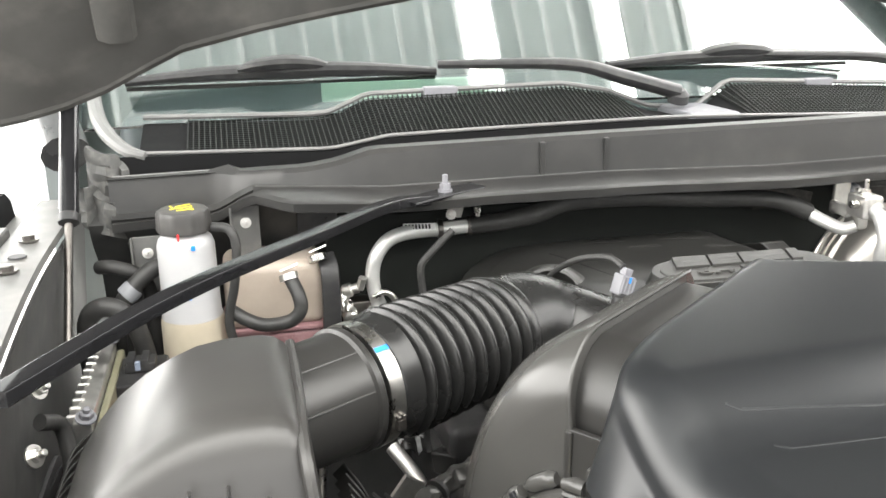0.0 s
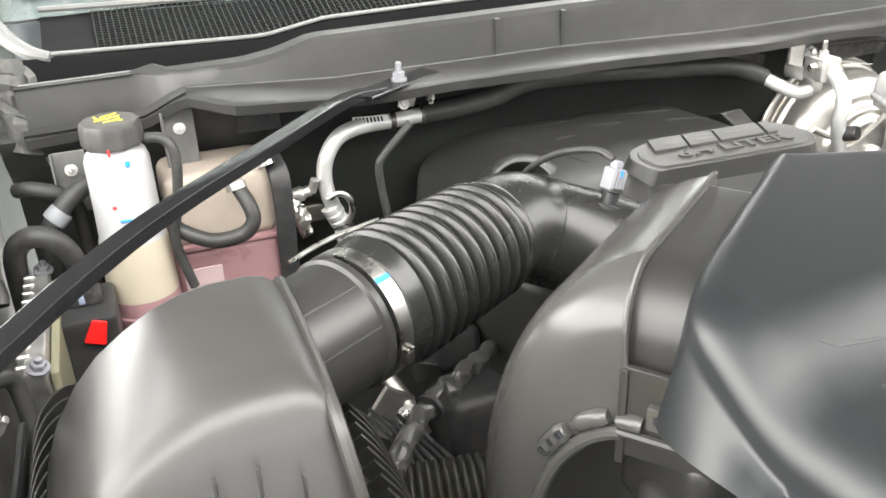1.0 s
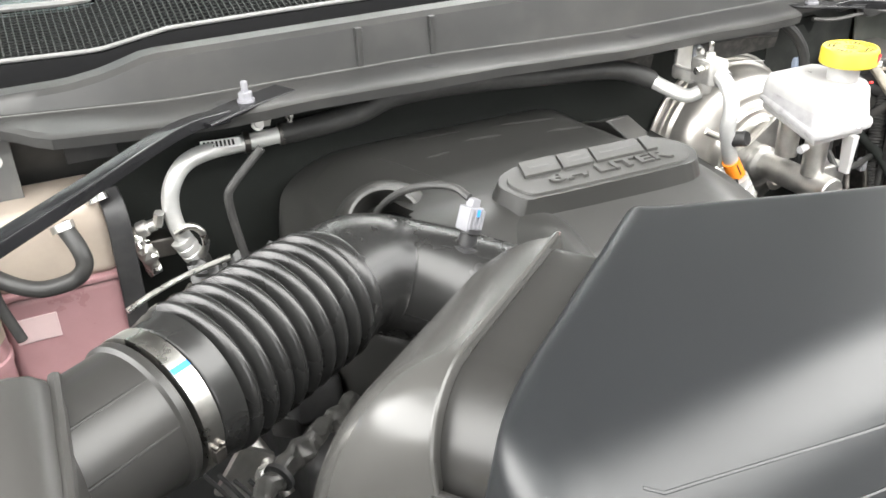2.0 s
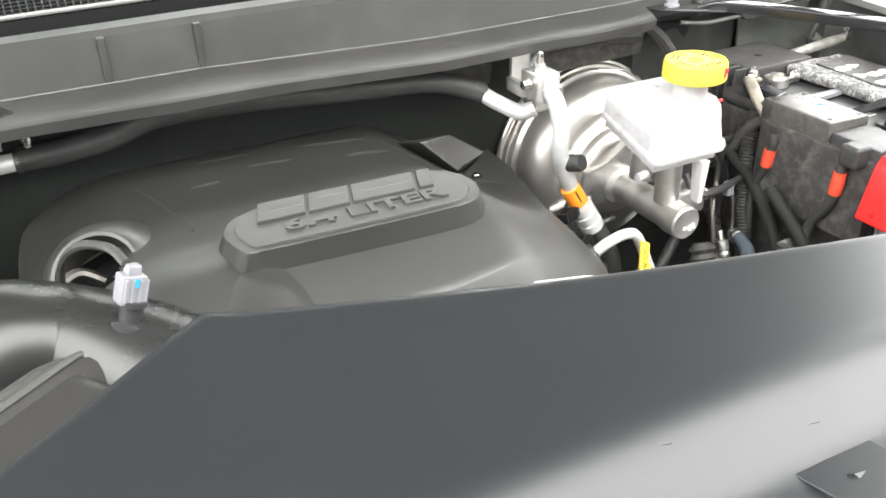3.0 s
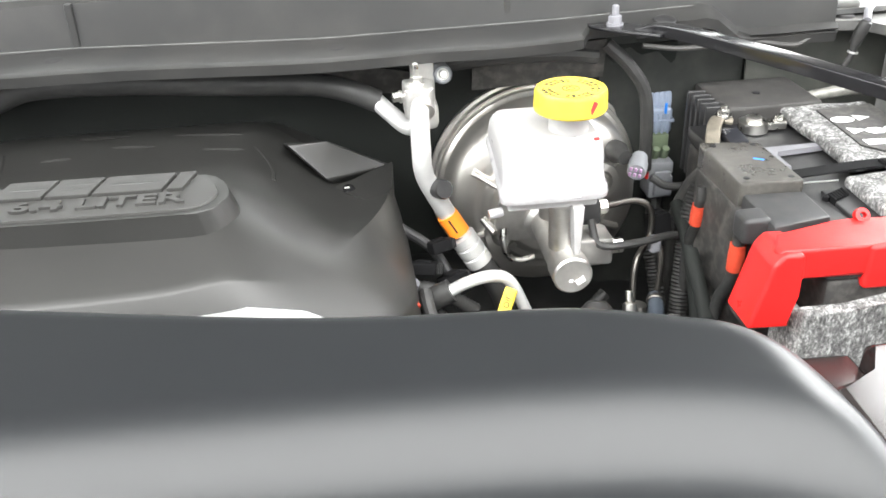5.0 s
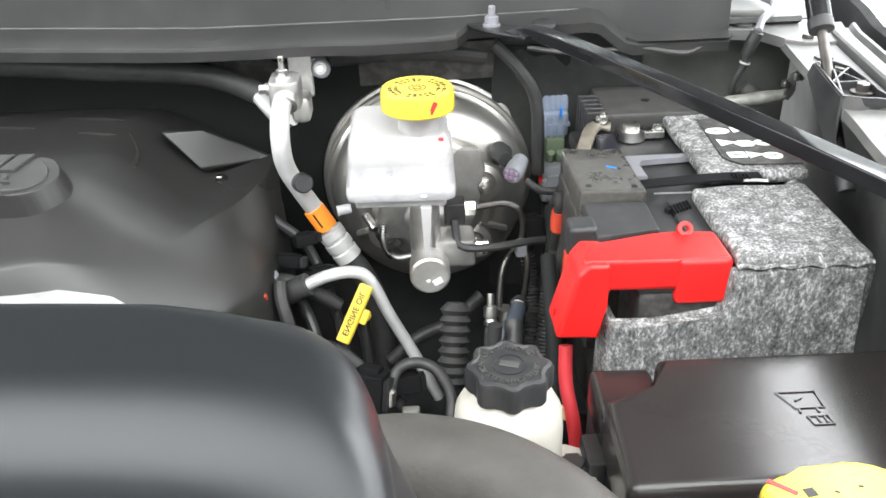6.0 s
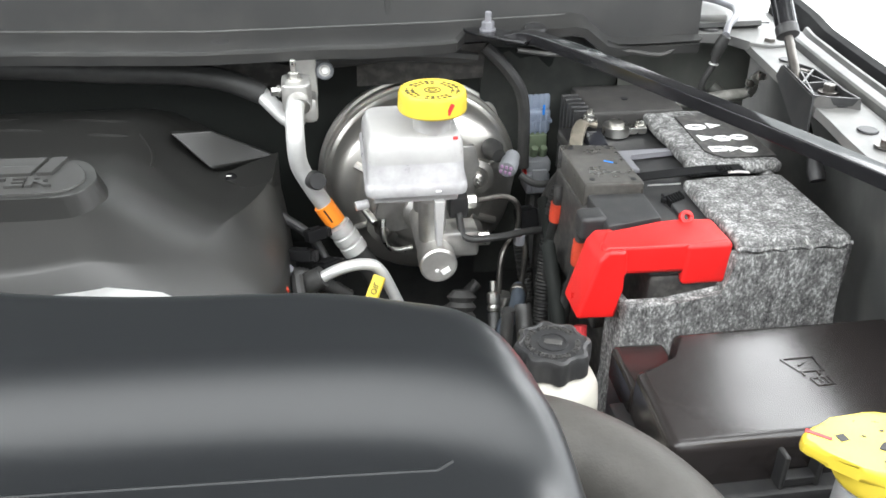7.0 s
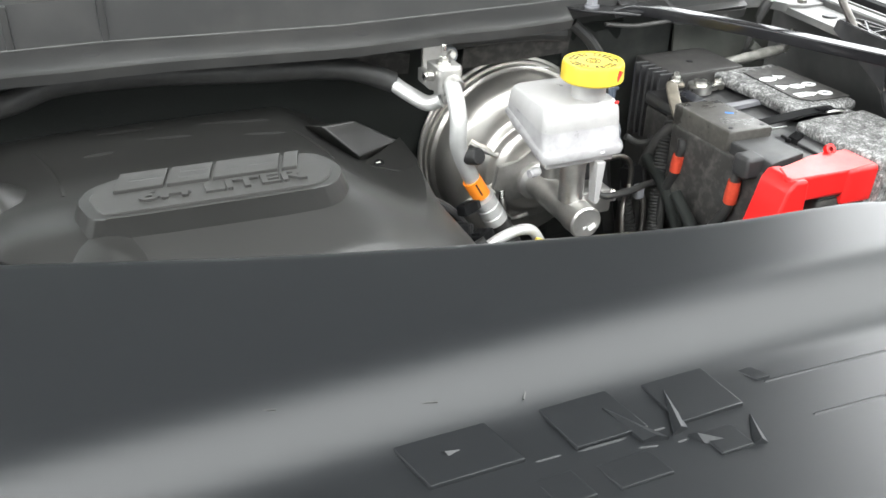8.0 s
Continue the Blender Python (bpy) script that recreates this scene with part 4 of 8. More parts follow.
for y, dz in LEVELS:
    row = []
    for i, (x, z) in enumerate(PROF):
        k = i / (len(PROF) - 1)
        row.append((x + (0.012 if i < 3 else 0.0) * dz * 8, y + 0.012 * math.sin(math.pi * k) * (1 if y < -0.5 else 0), max(1.19, z - dz)))
    rows.append(row)
lid = part("lid", grid(rows, thick=0.003), FILTER, afb, smooth=45)
for i in range(7):
    x = -0.668 - i * 0.0235
    z = 1.358 - 0.55 * max(0, abs(x + 0.70) - 0.015) - (0.0 if i < 5 else 0.01)
    part("rib", grid([[(x - 0.0012, -0.560 - 0.33 * (1.36 - zz) + 0.002, zz), (x, -0.5655 - 0.33 * (1.36 - zz), zz), (x + 0.0012, -0.560 - 0.33 * (1.36 - zz) + 0.002, zz)] for zz in (z, z - 0.03, z - 0.07, z - 0.14)], closed=True, cap=True), FILTER, lid)
part("outlet_ridge", tube([(-0.640, -0.380, 1.372), (-0.641, -0.47, 1.374), (-0.643, -0.552, 1.366), (-0.634, -0.578, 1.29), (-0.628, -0.605, 1.21)], 0.0045, 8, 6), FILTER, lid)
part("body", rbox(-0.858, -0.575, -0.665, -0.365, 0.95, 1.195, 0.012, 3), BLACK, afb, "ribbed black lower half")
for i in range(9):
    z = 1.02 + i * 0.020
    part("fin", tube([(-0.574, -0.38, z + 0.01), (-0.566, -0.50, z), (-0.572, -0.655, z - 0.015)], 0.0035, 6, 5), BLACK, afb)
    part("fin", tube([(-0.858, -0.38, z + 0.01), (-0.866, -0.50, z), (-0.86, -0.655, z - 0.015)], 0.0035, 6, 5), BLACK, afb)

part("side_wall", bar([(-0.838, -0.326, 1.262), (-0.838, -0.345, 1.270), (-0.840, -0.42, 1.268), (-0.848, -0.50, 1.264), (-0.856, -0.60, 1.255)], 0.004, 0.010, 0.0012, 6), BLACK, afb, "thin upright edge of the lower half")
part("side_skirt", grid([[(-0.838 - 0.018 * k / 10, -0.33 - 0.027 * k, 1.264 - 0.0009 * k), (-0.850 - 0.016 * k / 10, -0.33 - 0.027 * k, 1.18), (-0.856, -0.33 - 0.027 * k, 1.05)] for k in range(11)], thick=0.003), BLACK, afb)
for i in range(15):
    y = -0.330 - i * 0.0185
    part("fin", bar([(-0.800, y + 0.040, 1.262), (-0.812, y + 0.030, 1.266), (-0.826, y + 0.012, 1.260), (-0.836, y - 0.010, 1.240), (-0.842, y - 0.030, 1.205)], 0.0022, 0.016, 0.0007, 5), SLEEVE, afb)
    y = -0.40 - i * 0.016
    part("fin", bar([(-0.606, y + 0.022, 1.250), (-0.592, y + 0.010, 1.232), (-0.578, y - 0.002, 1.196), (-0.570, y - 0.012, 1.13)], 0.0022, 0.018, 0.0007, 5), SLEEVE, afb)

# ---- intake tube with its bellows ----
A0, AD = Vector((-0.645, -0.408, 1.325)), Vector((0.868, 0.496, 0.0)).normalized()
tubeth = thing("intake_tube", tuple(A0 + Vector((0, 0, -0.06))), "black rubber intake tube with a ribbed bellows and steel clamp", "intake tube")
part("sleeve", lathe([(0.044, -0.03), (0.049, -0.03), (0.0505, 0.0), (0.0515, 0.050), (0.0545, 0.052), (0.0545, 0.058), (0.0505, 0.060)], A0, AD, 48), SLEEVE, tubeth)
for a in (60, 150, 20):
    c = A0 + Vector((0, 0, 1)) * 0.0505 * math.sin(radians(a)) + AD.cross(Vector((0, 0, 1))) * 0.0505 * math.cos(radians(a))
    part("mould_line", tube([c - AD * 0.02, c + AD * 0.05], 0.0012, 6, 1), SLEEVE, tubeth)
clamp = part("clamp", lathe([(0.0535, 0.062), (0.0552, 0.062), (0.0552, 0.076), (0.0535, 0.076)], A0, AD, 48), STEEL, tubeth, "bright steel hose clamp")
part("screw", moved(merge(rbox(-0.0045, 0.0045, -0.002, 0.004, -0.009, 0.001, 0.001), rbox(-0.0045, -0.0015, -0.002, 0.0045, 0.002, 0.005, 0.0006, 1), rbox(0.001, 0.004, -0.002, 0.0045, 0.002, 0.005, 0.0006, 1)), basis(A0 + AD * 0.069 + AD.cross(Vector((0, 0, 1))) * 0.054 + Vector((0, 0, -0.012)), AD, AD.cross(Vector((0, 0, 1))), (0, 0, 1))), DARKSTEEL, clamp)
part("paint_mark", moved(rbox(-0.0065, 0.0065, -0.0022, 0.0022, -0.0005, 0.0006, 0), basis(A0 + AD * 0.069 + AD.cross(Vector((0, 0, 1))) * 0.0335 + Vector((0, 0, 0.0441)), AD, AD.cross(Vector((0, 0, 1))) * 0.79 + Vector((0, 0, -0.61)), AD.cross(Vector((0, 0, 1))) * 0.61 + Vector((0, 0, 0.79)))), BLUEMARK, clamp)
prof = [(0.052, 0.077), (0.054, 0.080), (0.0555, 0.090), (0.0575, 0.096)]
for i in range(9):
    h = 0.098 + i * 0.0155
    r = 0.060 - 0.0004 * i
    prof += [(r - 0.0115, h), (r - 0.0085, h + 0.0022), (r - 0.0015, h + 0.0048), (r, h + 0.0078), (r - 0.0015, h + 0.0108), (r - 0.0085, h + 0.0133)]
h1 = 0.098 + 9 * 0.0155
prof += [(0.051, h1), (0.053, h1 + 0.003), (0.053, h1 + 0.010), (0.050, h1 + 0.012)]
part("bellows", lathe(prof, A0, AD, 64), BELLOWS, tubeth, "ribbed black rubber bellows", smooth=60)
E0 = A0 + AD * (h1 + 0.008)
part("elbow", tube([E0, E0 + AD * 0.035 + Vector((0, 0, -0.002)), (-0.365, -0.262, 1.306), (-0.315, -0.285, 1.289), (-0.265, -0.335, 1.275), (-0.235, -0.40, 1.265)], [0.050, 0.051, 0.053, 0.054, 0.054, 0.054], 32, 8), BELLOWS, tubeth, "smooth black rubber elbow")
# air temperature sensor plugged into the elbow
sensor = thing("sensor", (-0.312, -0.297, 1.328), "pale grey sensor plug with a wire, standing in the elbow", "sensor")
sd = (0.34, 0.12, 1)
part("base", lathe([(0.010, -0.004), (0.013, -0.004), (0.013, 0.004), (0.008, 0.005), (0.008, 0.016), (0.010, 0.017), (0.010, 0.021), (0, 0.021)], (-0.312, -0.297, 1.334), sd, 20), BLACK, sensor)
part("plug", moved(merge(rbox(-0.0088, 0.0088, -0.007, 0.007, 0, 0.021, 0.0015), rbox(-0.005, 0.005, -0.0045, 0.0045, 0.020, 0.028, 0.0015), *[rbox(-0.0075 + 0.005 * k, -0.0055 + 0.005 * k, -0.0082, -0.006, 0.002, 0.019, 0.0006, 1) for k in range(4)]), basis((-0.3085, -0.2945, 1.352), (1, 0.3, -0.38), (-0.3, 1, -0.02), sd)), PALE, sensor, "pale plug")
part("arrow_mark", moved(rbox(-0.001, 0.002, -0.0086, -0.0082, 0.014, 0.020, 0), basis((-0.3085, -0.2945, 1.352), (1, 0.3, -0.38), (-0.3, 1, -0.02), sd)), BLUEMARK, sensor)
part("wire", tube([(-0.304, -0.291, 1.380), (-0.312, -0.270, 1.384), (-0.330, -0.225, 1.368), (-0.345, -0.185, 1.335), (-0.352, -0.16, 1.29)], 0.0035, 8, 6), RUBBER, sensor)

# ---- coolant bottle and tank ----
BX, BY = -0.738, 0.020
bottle = thing("coolant_bottle", (BX, BY, 1.08), "translucent white coolant bottle with a black cap, pink coolant below", "coolant bottle")
part("upper_shell", lathe([(0, 1.3665), (0.026, 1.3665), (0.027, 1.363), (0.032, 1.358), (0.0345, 1.350), (0.0350, 1.30), (0.0360, 1.262), (0.0375, 1.258)], (BX, BY, 0), n=40), WHITE, bottle)
part("lower_shell", lathe([(0.0375, 1.2575), (0.0390, 1.250), (0.0395, 1.21), (0.040, 1.188)], (BX, BY, 0), n=40), WHITE_WARM, bottle, "cream stained band")
part("coolant", lathe([(0.040, 1.1875), (0.0405, 1.17), (0.0425, 1.168), (0.0425, 1.160), (0.0405, 1.157), (0.040, 1.11), (0.03, 1.08), (0, 1.08)], (BX, BY, 0), n=40), PINK, bottle, "pink coolant behind plastic")
cap = part("cap", lathe([(0, 1.367), (0.0305, 1.367), (0.0318, 1.370), (0.0312, 1.388), (0.0295, 1.3935), (0.026, 1.3952), (0, 1.3955)], (BX, BY, 0), n=96, wave=lambda w: 1 + 0.035 * max(-0.5, math.cos(10 * w))), DUSTY, bottle, "ribbed black screw cap")
for dx, dy, w, h, a in ((-0.010, -0.004, 0.010, 0.0016, 30), (-0.004, -0.001, 0.010, 0.0016, 150), (0.006, 0.003, 0.012, 0.0016, 25), (0.010, -0.003, 0.008, 0.0016, 100), (-0.002, 0.010, 0.014, 0.0020, 28), (0.004, 0.014, 0.010, 0.0014, 28), (0.010, -0.010, 0.009, 0.0016, -30), (-0.013, 0.006, 0.0016, 0.012, 20), (0.000, -0.012, 0.012, 0.0016, 15)):
    part("warning_print", moved(rbox(-w / 2, w / 2, -h / 2, h / 2, 0, 0.0008, 0), Matrix.Translation((BX + dx, BY + dy, 1.3954)) @ Matrix.Rotation(radians(a), 4, "Z")), YPRINT, cap)
part("paint_mark", rbox(BX - 0.0075, BX - 0.005, BY - 0.0332, BY - 0.0300, 1.362, 1.371, 0.001, 1), REDMARK, cap)
for dx, z, w, h, mm in ((0.010, 1.353, 0.005, 0.006, BLUEMARK), (-0.012, 1.306, 0.004, 0.004, REDMARK), (-0.003, 1.290, 0.012, 0.003, BLUEMARK)):
    y = BY - math.sqrt(0.0355 ** 2 - dx ** 2)
    part("paint_mark", rbox(BX + dx - w / 2, BX + dx + w / 2, y - 0.0012, y + 0.003, z - h / 2, z + h / 2, 0.0008, 1), mm, bottle)

tank = thing("coolant_tank", (-0.625, 0.075, 1.08), "pinkish translucent coolant overflow tank with black hoses", "coolant tank")
part("upper_shell", rbox(-0.698, -0.570, 0.032, 0.125, 1.222, 1.312, 0.014, 4), PINKPALE, tank)
part("lower_shell", rbox(-0.700, -0.568, 0.030, 0.127, 1.08, 1.2215, 0.012, 3), PINK, tank, "pink lower half")
part("seam", rbox(-0.7025, -0.5655, 0.0275, 0.1295, 1.218, 1.225, 0.002), PINK, tank)
part("strap", bar([(-0.566, 0.024, 1.09), (-0.564, 0.022, 1.2), (-0.563, 0.024, 1.29), (-0.566, 0.05, 1.312)], 0.024, 0.008, 0.003, 5, up=(0, -1, 0.1)), BLACK, tank, "black plastic edge strap")
part("pale_label", rbox(-0.690, -0.645, 0.0285, 0.0302, 1.165, 1.195, 0.0005, 1), pmat("pale_pink_label", (0.55, 0.42, 0.42), 0.5, var=0.1), tank)
part("hose", tube([(-0.617, 0.010, 1.302), (-0.607, -0.008, 1.280), (-0.606, -0.014, 1.262), (-0.620, -0.012, 1.248), (-0.650, -0.010, 1.245), (-0.672, -0.004, 1.252), (-0.690, 0.005, 1.262)], 0.0088, 14, 6), RUBBER, tank, "thick ribbed black hose")
for q in ((-0.617, 0.008, 1.300), (-0.578, 0.03, 1.315)):
    part("spring_clip", merge(lathe([(0.0112, -0.004), (0.0122, -0.004), (0.0122, 0.004), (0.0112, 0.004)], q, (0.2, -0.4, -0.9), 18), tube([(q[0] - 0.01, q[1], q[2] + 0.008), (q[0] + 0.012, q[1], q[2] + 0.016)], 0.0016, 6, 1)), STEEL, tank)
part("overflow_tube", tube([(-0.704, 0.010, 1.372), (-0.686, 0.0, 1.370), (-0.678, -0.006, 1.350), (-0.684, -0.008, 1.30), (-0.694, -0.004, 1.25), (-0.682, -0.004, 1.19)], 0.0058, 12, 6), RUBBER, tank, "thin black overflow tube")

for cx, y, z0, z1 in ((-0.664, 0.078, 1.285, 1.378), (-0.79, 0.085, 1.27, 1.345)):
    br = thing("bracket", (cx, y, z0), "bare metal mounting bracket with a hex bolt", "bracket", "tank brackets")
    part("plate", rbox(cx - 0.018, cx + 0.018, y, y + 0.004, z0, z1, 0.0015), FENDER, br)
    part("flange", rbox(cx - 0.020, cx - 0.017, y - 0.008, y + 0.002, z0, z1, 0.001), FENDER, br)
    part("bolt", hexbolt((cx, y, z1 - 0.022), (0, -1, 0.2), 0.0042, 0.005, 1.7, 0.009), CAST, br)
wh = thing("heater_hose", (-0.80, 0.05, 1.15), "black rubber hose with a grey fitting beside the bottle", "hose")
part("hose", tube([(-0.755, 0.06, 1.318), (-0.785, 0.05, 1.31), (-0.812, 0.04, 1.287), (-0.83, 0.04, 1.25), (-0.835, 0.04, 1.15)], 0.011, 12, 6), RUBBER, wh)
part("fitting", lathe([(0.0125, -0.008), (0.0135, -0.006), (0.0135, 0.006), (0.0125, 0.008)], (-0.812, 0.04, 1.287), (0.7, 0.2, 0.6), 18), GREYCONN, wh)

# ---- engine control module on the fender ----
ecm = thing("control_module", (-0.845, -0.07, 1.02), "finned aluminium engine control module with a yellowed backing", "control module")
part("case", rbox(-0.852, -0.832, -0.20, 0.02, 1.02, 1.235, 0.004), CAST, ecm)
part("backing", rbox(-0.831, -0.822, -0.19, 0.01, 1.03, 1.225, 0.003), pmat("yellowed_plastic", (0.20, 0.19, 0.13), 0.5, var=0.2), ecm)
for i in range(11):
    y = -0.19 + i * 0.019
    part("fin", rbox(-0.858, -0.846, y, y + 0.006, 1.04, 1.238, 0.0015, 1), CAST, ecm)
for y in (-0.195, 0.015):
    part("bolt", hexbolt((-0.838, y, 1.236), (0.2, -0.3, 1), 0.007, 0.009, 1.5, 0.005), PALE, ecm)
relay = thing("relay_box", (-0.775, -0.115, 1.02), "black relay box with a grey connector and an orange-red tab", "relay box")
part("case", rbox(-0.826, -0.768, -0.095, -0.01, 1.02, 1.222, 0.006), BLACK, relay)
part("connector", merge(rbox(-0.816, -0.780, -0.065, -0.035, 1.222, 1.234, 0.003), rbox(-0.812, -0.804, -0.066, -0.034, 1.232, 1.238, 0.001), rbox(-0.796, -0.788, -0.066, -0.034, 1.232, 1.238, 0.001)), BLACK, relay)
part("lock", rbox(-0.803, -0.797, -0.067, -0.060, 1.226, 1.236, 0.001), BLUECONN, relay)
part("tab", moved(rbox(-0.012, 0.010, -0.004, 0.004, -0.012, 0.014, 0.002, top=0.7), Matrix.Translation((-0.789, -0.099, 1.207)) @ Matrix.Rotation(radians(20), 4, "Y")), RED, relay, "orange-red tab")

# ---- air conditioning line ----
acl = thing("refrigerant_line", (-0.43, 0.05, 1.16), "bright aluminium air-conditioning pipe joined to a black hose", "refrigerant line")
part("pipe", tube([(-0.352, 0.074, 1.330), (-0.40, 0.068, 1.330), (-0.450, 0.060, 1.331), (-0.480, 0.052, 1.325), (-0.498, 0.048, 1.305), (-0.504, 0.048, 1.28), (-0.501, 0.05, 1.252), (-0.494, 0.056, 1.232), (-0.489, 0.058, 1.222)], 0.0098, 18, 6), ALU, acl)
part("sleeve", lathe([(0.010, 0), (0.0128, 0.001), (0.0128, 0.007), (0.0115, 0.008), (0.0115, 0.011), (0.0128, 0.012), (0.0128, 0.018), (0.0115, 0.019), (0.0115, 0.022), (0.0128, 0.023), (0.0128, 0.030), (0.011, 0.031)], (-0.500, 0.054, 1.236), (0.42, 0.12, -0.9), 24), ALU, acl, "crimped aluminium sleeve")
part("lower_hose", tube([(-0.487, 0.059, 1.212), (-0.478, 0.062, 1.19), (-0.470, 0.065, 1.12), (-0.47, 0.06, 1.0)], 0.0118, 14, 5), RUBBER, acl)
part("hose", tube([(-0.362, 0.074, 1.330), (-0.34, 0.070, 1.332), (-0.307, 0.062, 1.337), (-0.27, 0.052, 1.346), (-0.225, 0.046, 1.361), (-0.136, 0.042, 1.362), (-0.015, 0.040, 1.353), (0.074, 0.040, 1.346), (0.115, 0.038, 1.337), (0.150, 0.034, 1.322)], 0.0130, 16, 6), RUBBER, acl, "long black rubber hose")
for q in ((-0.362, 0.074, 1.330), (-0.405, 0.068, 1.330)):
    part("ring", lathe([(0.0105, -0.004), (0.0130, -0.003), (0.0130, 0.003), (0.0105, 0.004)], q, (1, -0.1, 0), 24), DARKSTEEL, acl)
part("hanger", merge(bar([(-0.385, 0.072, 1.345), (-0.384, 0.060, 1.365), (-0.388, 0.045, 1.385)], 0.022, 0.003, 0.001, 4, up=(0, 1, 0)), hexbolt((-0.392, 0.058, 1.352), (0, -0.9, 0.4), 0.0045, 0.006)), CAST, acl, "steel hanger bracket")
part("valve_stub", lathe([(0.004, 0), (0.004, 0.010), (0.006, 0.011), (0.006, 0.018), (0, 0.018)], (-0.350, 0.072, 1.338), (0, 0, 1), 12), STEEL, acl)
part("label", moved(rbox(-0.022, 0.022, -0.006, 0.006, 0.0094, 0.0102, 0), basis((-0.437, 0.060, 1.3305), (1, -0.2, 0), (0.1, 0.8, 0.5), (0, -0.5, 0.86))), PRINT, acl, "white printed label")
for k in range(8):
    part("print_bar", moved(rbox(-0.019 + k * 0.0045, -0.0165 + k * 0.0045, -0.004, 0.004, 0.0102, 0.0105, 0), basis((-0.437, 0.060, 1.3305), (1, -0.2, 0), (0.1, 0.8, 0.5), (0, -0.5, 0.86))), INK, acl)
part("fitting_block", merge(rbox(-0.545, -0.505, 0.055, 0.085, 1.215, 1.24, 0.004), lathe([(0, 0), (0.010, 0), (0.010, 0.02), (0, 0.02)], (-0.545, 0.06, 1.245), (-1, 0, 0.2), 14)), DARKSTEEL, acl)
# ---- engine cover ----
CX, CY = -0.133, -0.115
COVER_RIDGE = [(-0.36, 1.235), (-0.315, 1.276), (-0.29, 1.289), (-0.262, 1.3020), (-0.238, 1.3130), (-0.215, 1.3200), (-0.17, 1.3190), (-0.12, 1.3090), (-0.06, 1.302), (0.0, 1.298), (0.06, 1.294), (0.12, 1.291)]


def cover_z(x, y):
    """Height of the cover's top: high under the badge, a hollow towards the brake booster."""
    z = sum(interp(COVER_RIDGE, y + d) for d in (-0.012, -0.006, 0.0, 0.006, 0.012)) / 5
    z -= 0.057 * smooth01((x - CX - 0.130) / 0.115) - 0.05 * max(0.0, x - CX - 0.235)
    z -= 0.034 * smooth01((CX - x - 0.13) / 0.12)
    return z


def cover_outline(w):
    """Plan of the cover: square behind, rounder in front."""
    c, s = math.cos(w), math.sin(w)
    n = 4.6 if s > 0 else 3.1
    q = (abs(c) ** n + abs(s) ** n) ** (-1 / n)
    return (0.300 if c > 0 else 0.262) * q * c, (0.226 if s > 0 else 0.207) * q * s


ec = thing("engine_cover", (CX, CY, 1.05), "matt black plastic engine cover with a raised badge", "engine cover")
rows = []
NA = 120
CREASE = [(-180, 0.86), (-62, 0.86), (-50, 0.84), (-40, 0.815), (-27, 0.80), (-15, 0.835), (0, 0.885), (12, 0.935), (22, 0.955), (34, 0.95), (52, 0.88), (70, 0.86), (180, 0.86)]
steps = [k / 30 for k in range(1, 31)] + [1 + f for f in (0.06, 0.2, 0.4, 0.6, 0.8, 1.0)]
for d in steps:
    ring = []
    for i in range(NA):
        deg = (360 * i / NA + 180) % 360 - 180
        ox, oy = cover_outline(radians(deg))
        edge = sum(interp(CREASE, deg + e) for e in (-6, 0, 6)) / 3
        k, f = min(d, 1.0) * edge, max(0.0, d - 1)
        z = cover_z(CX + ox * k, CY + oy * k) - 0.054 * (0.78 * f + 0.22 * f * f) * (1 - 0.8 * smooth01((oy - 0.10) / 0.08))
        k += (1 - edge) * f
        ring.append((CX + ox * k, CY + oy * k, z))
    rows.append(ring)
for grow, dz in ((1.006, 0.008), (1.014, 0.03), (1.024, 0.08), (1.03, 0.18)):
    rows.append([(CX + (x - CX) * grow, CY + (y - CY) * grow, z - dz) for x, y, z in rows[len(steps) - 1]])
top_bm = grid(rows, closed=True)
top_bm.faces.new([v for v in list(top_bm.verts)[:NA]])
PC, PD = Vector((-0.322, -0.138, 1.296)), Vector((-0.30, -0.62, 0.72)).normalized()
gone = [f for f in top_bm.faces if len(f.verts) == 4 and (f.calc_center_median() - PC - PD * (f.calc_center_median() - PC).dot(PD)).length < 0.029 and abs((f.calc_center_median() - PC).dot(PD)) < 0.06]
bmesh.ops.delete(top_bm, geom=gone, context="FACES")
part("shell", top_bm, COVER, ec, smooth=34)


def rear_wall():
    """The upright facet that closes the hollow towards the rear corner, with the block that mimics a dark pocket at its
    foot.
    """
    bm = bmesh.new()
    a, b, c, e = (0.044, -0.010, 1.2965), (0.089, 0.000, 1.2935), (0.162, 0.040, 1.240), (0.086, -0.0245, 1.2565)
    front = [bm.verts.new(p) for p in (a, b, c, e)]
    back = [bm.verts.new(p) for p in ((0.034, 0.05, 1.276), (0.080, 0.060, 1.268), (0.158, 0.075, 1.225), (0.099, 0.05, 1.19))]
    bm.faces.new(front)
    bm.faces.new(back[::-1])
    for i in range(4):
        j = (i + 1) % 4
        bm.faces.new((front[i], front[j], back[j], back[i]))
    bmesh.ops.recalc_face_normals(bm, faces=bm.faces)
    bmesh.ops.bevel(bm, geom=list(bm.edges), offset=0.0036, segments=4, profile=0.5, affect="EDGES")
    return bm


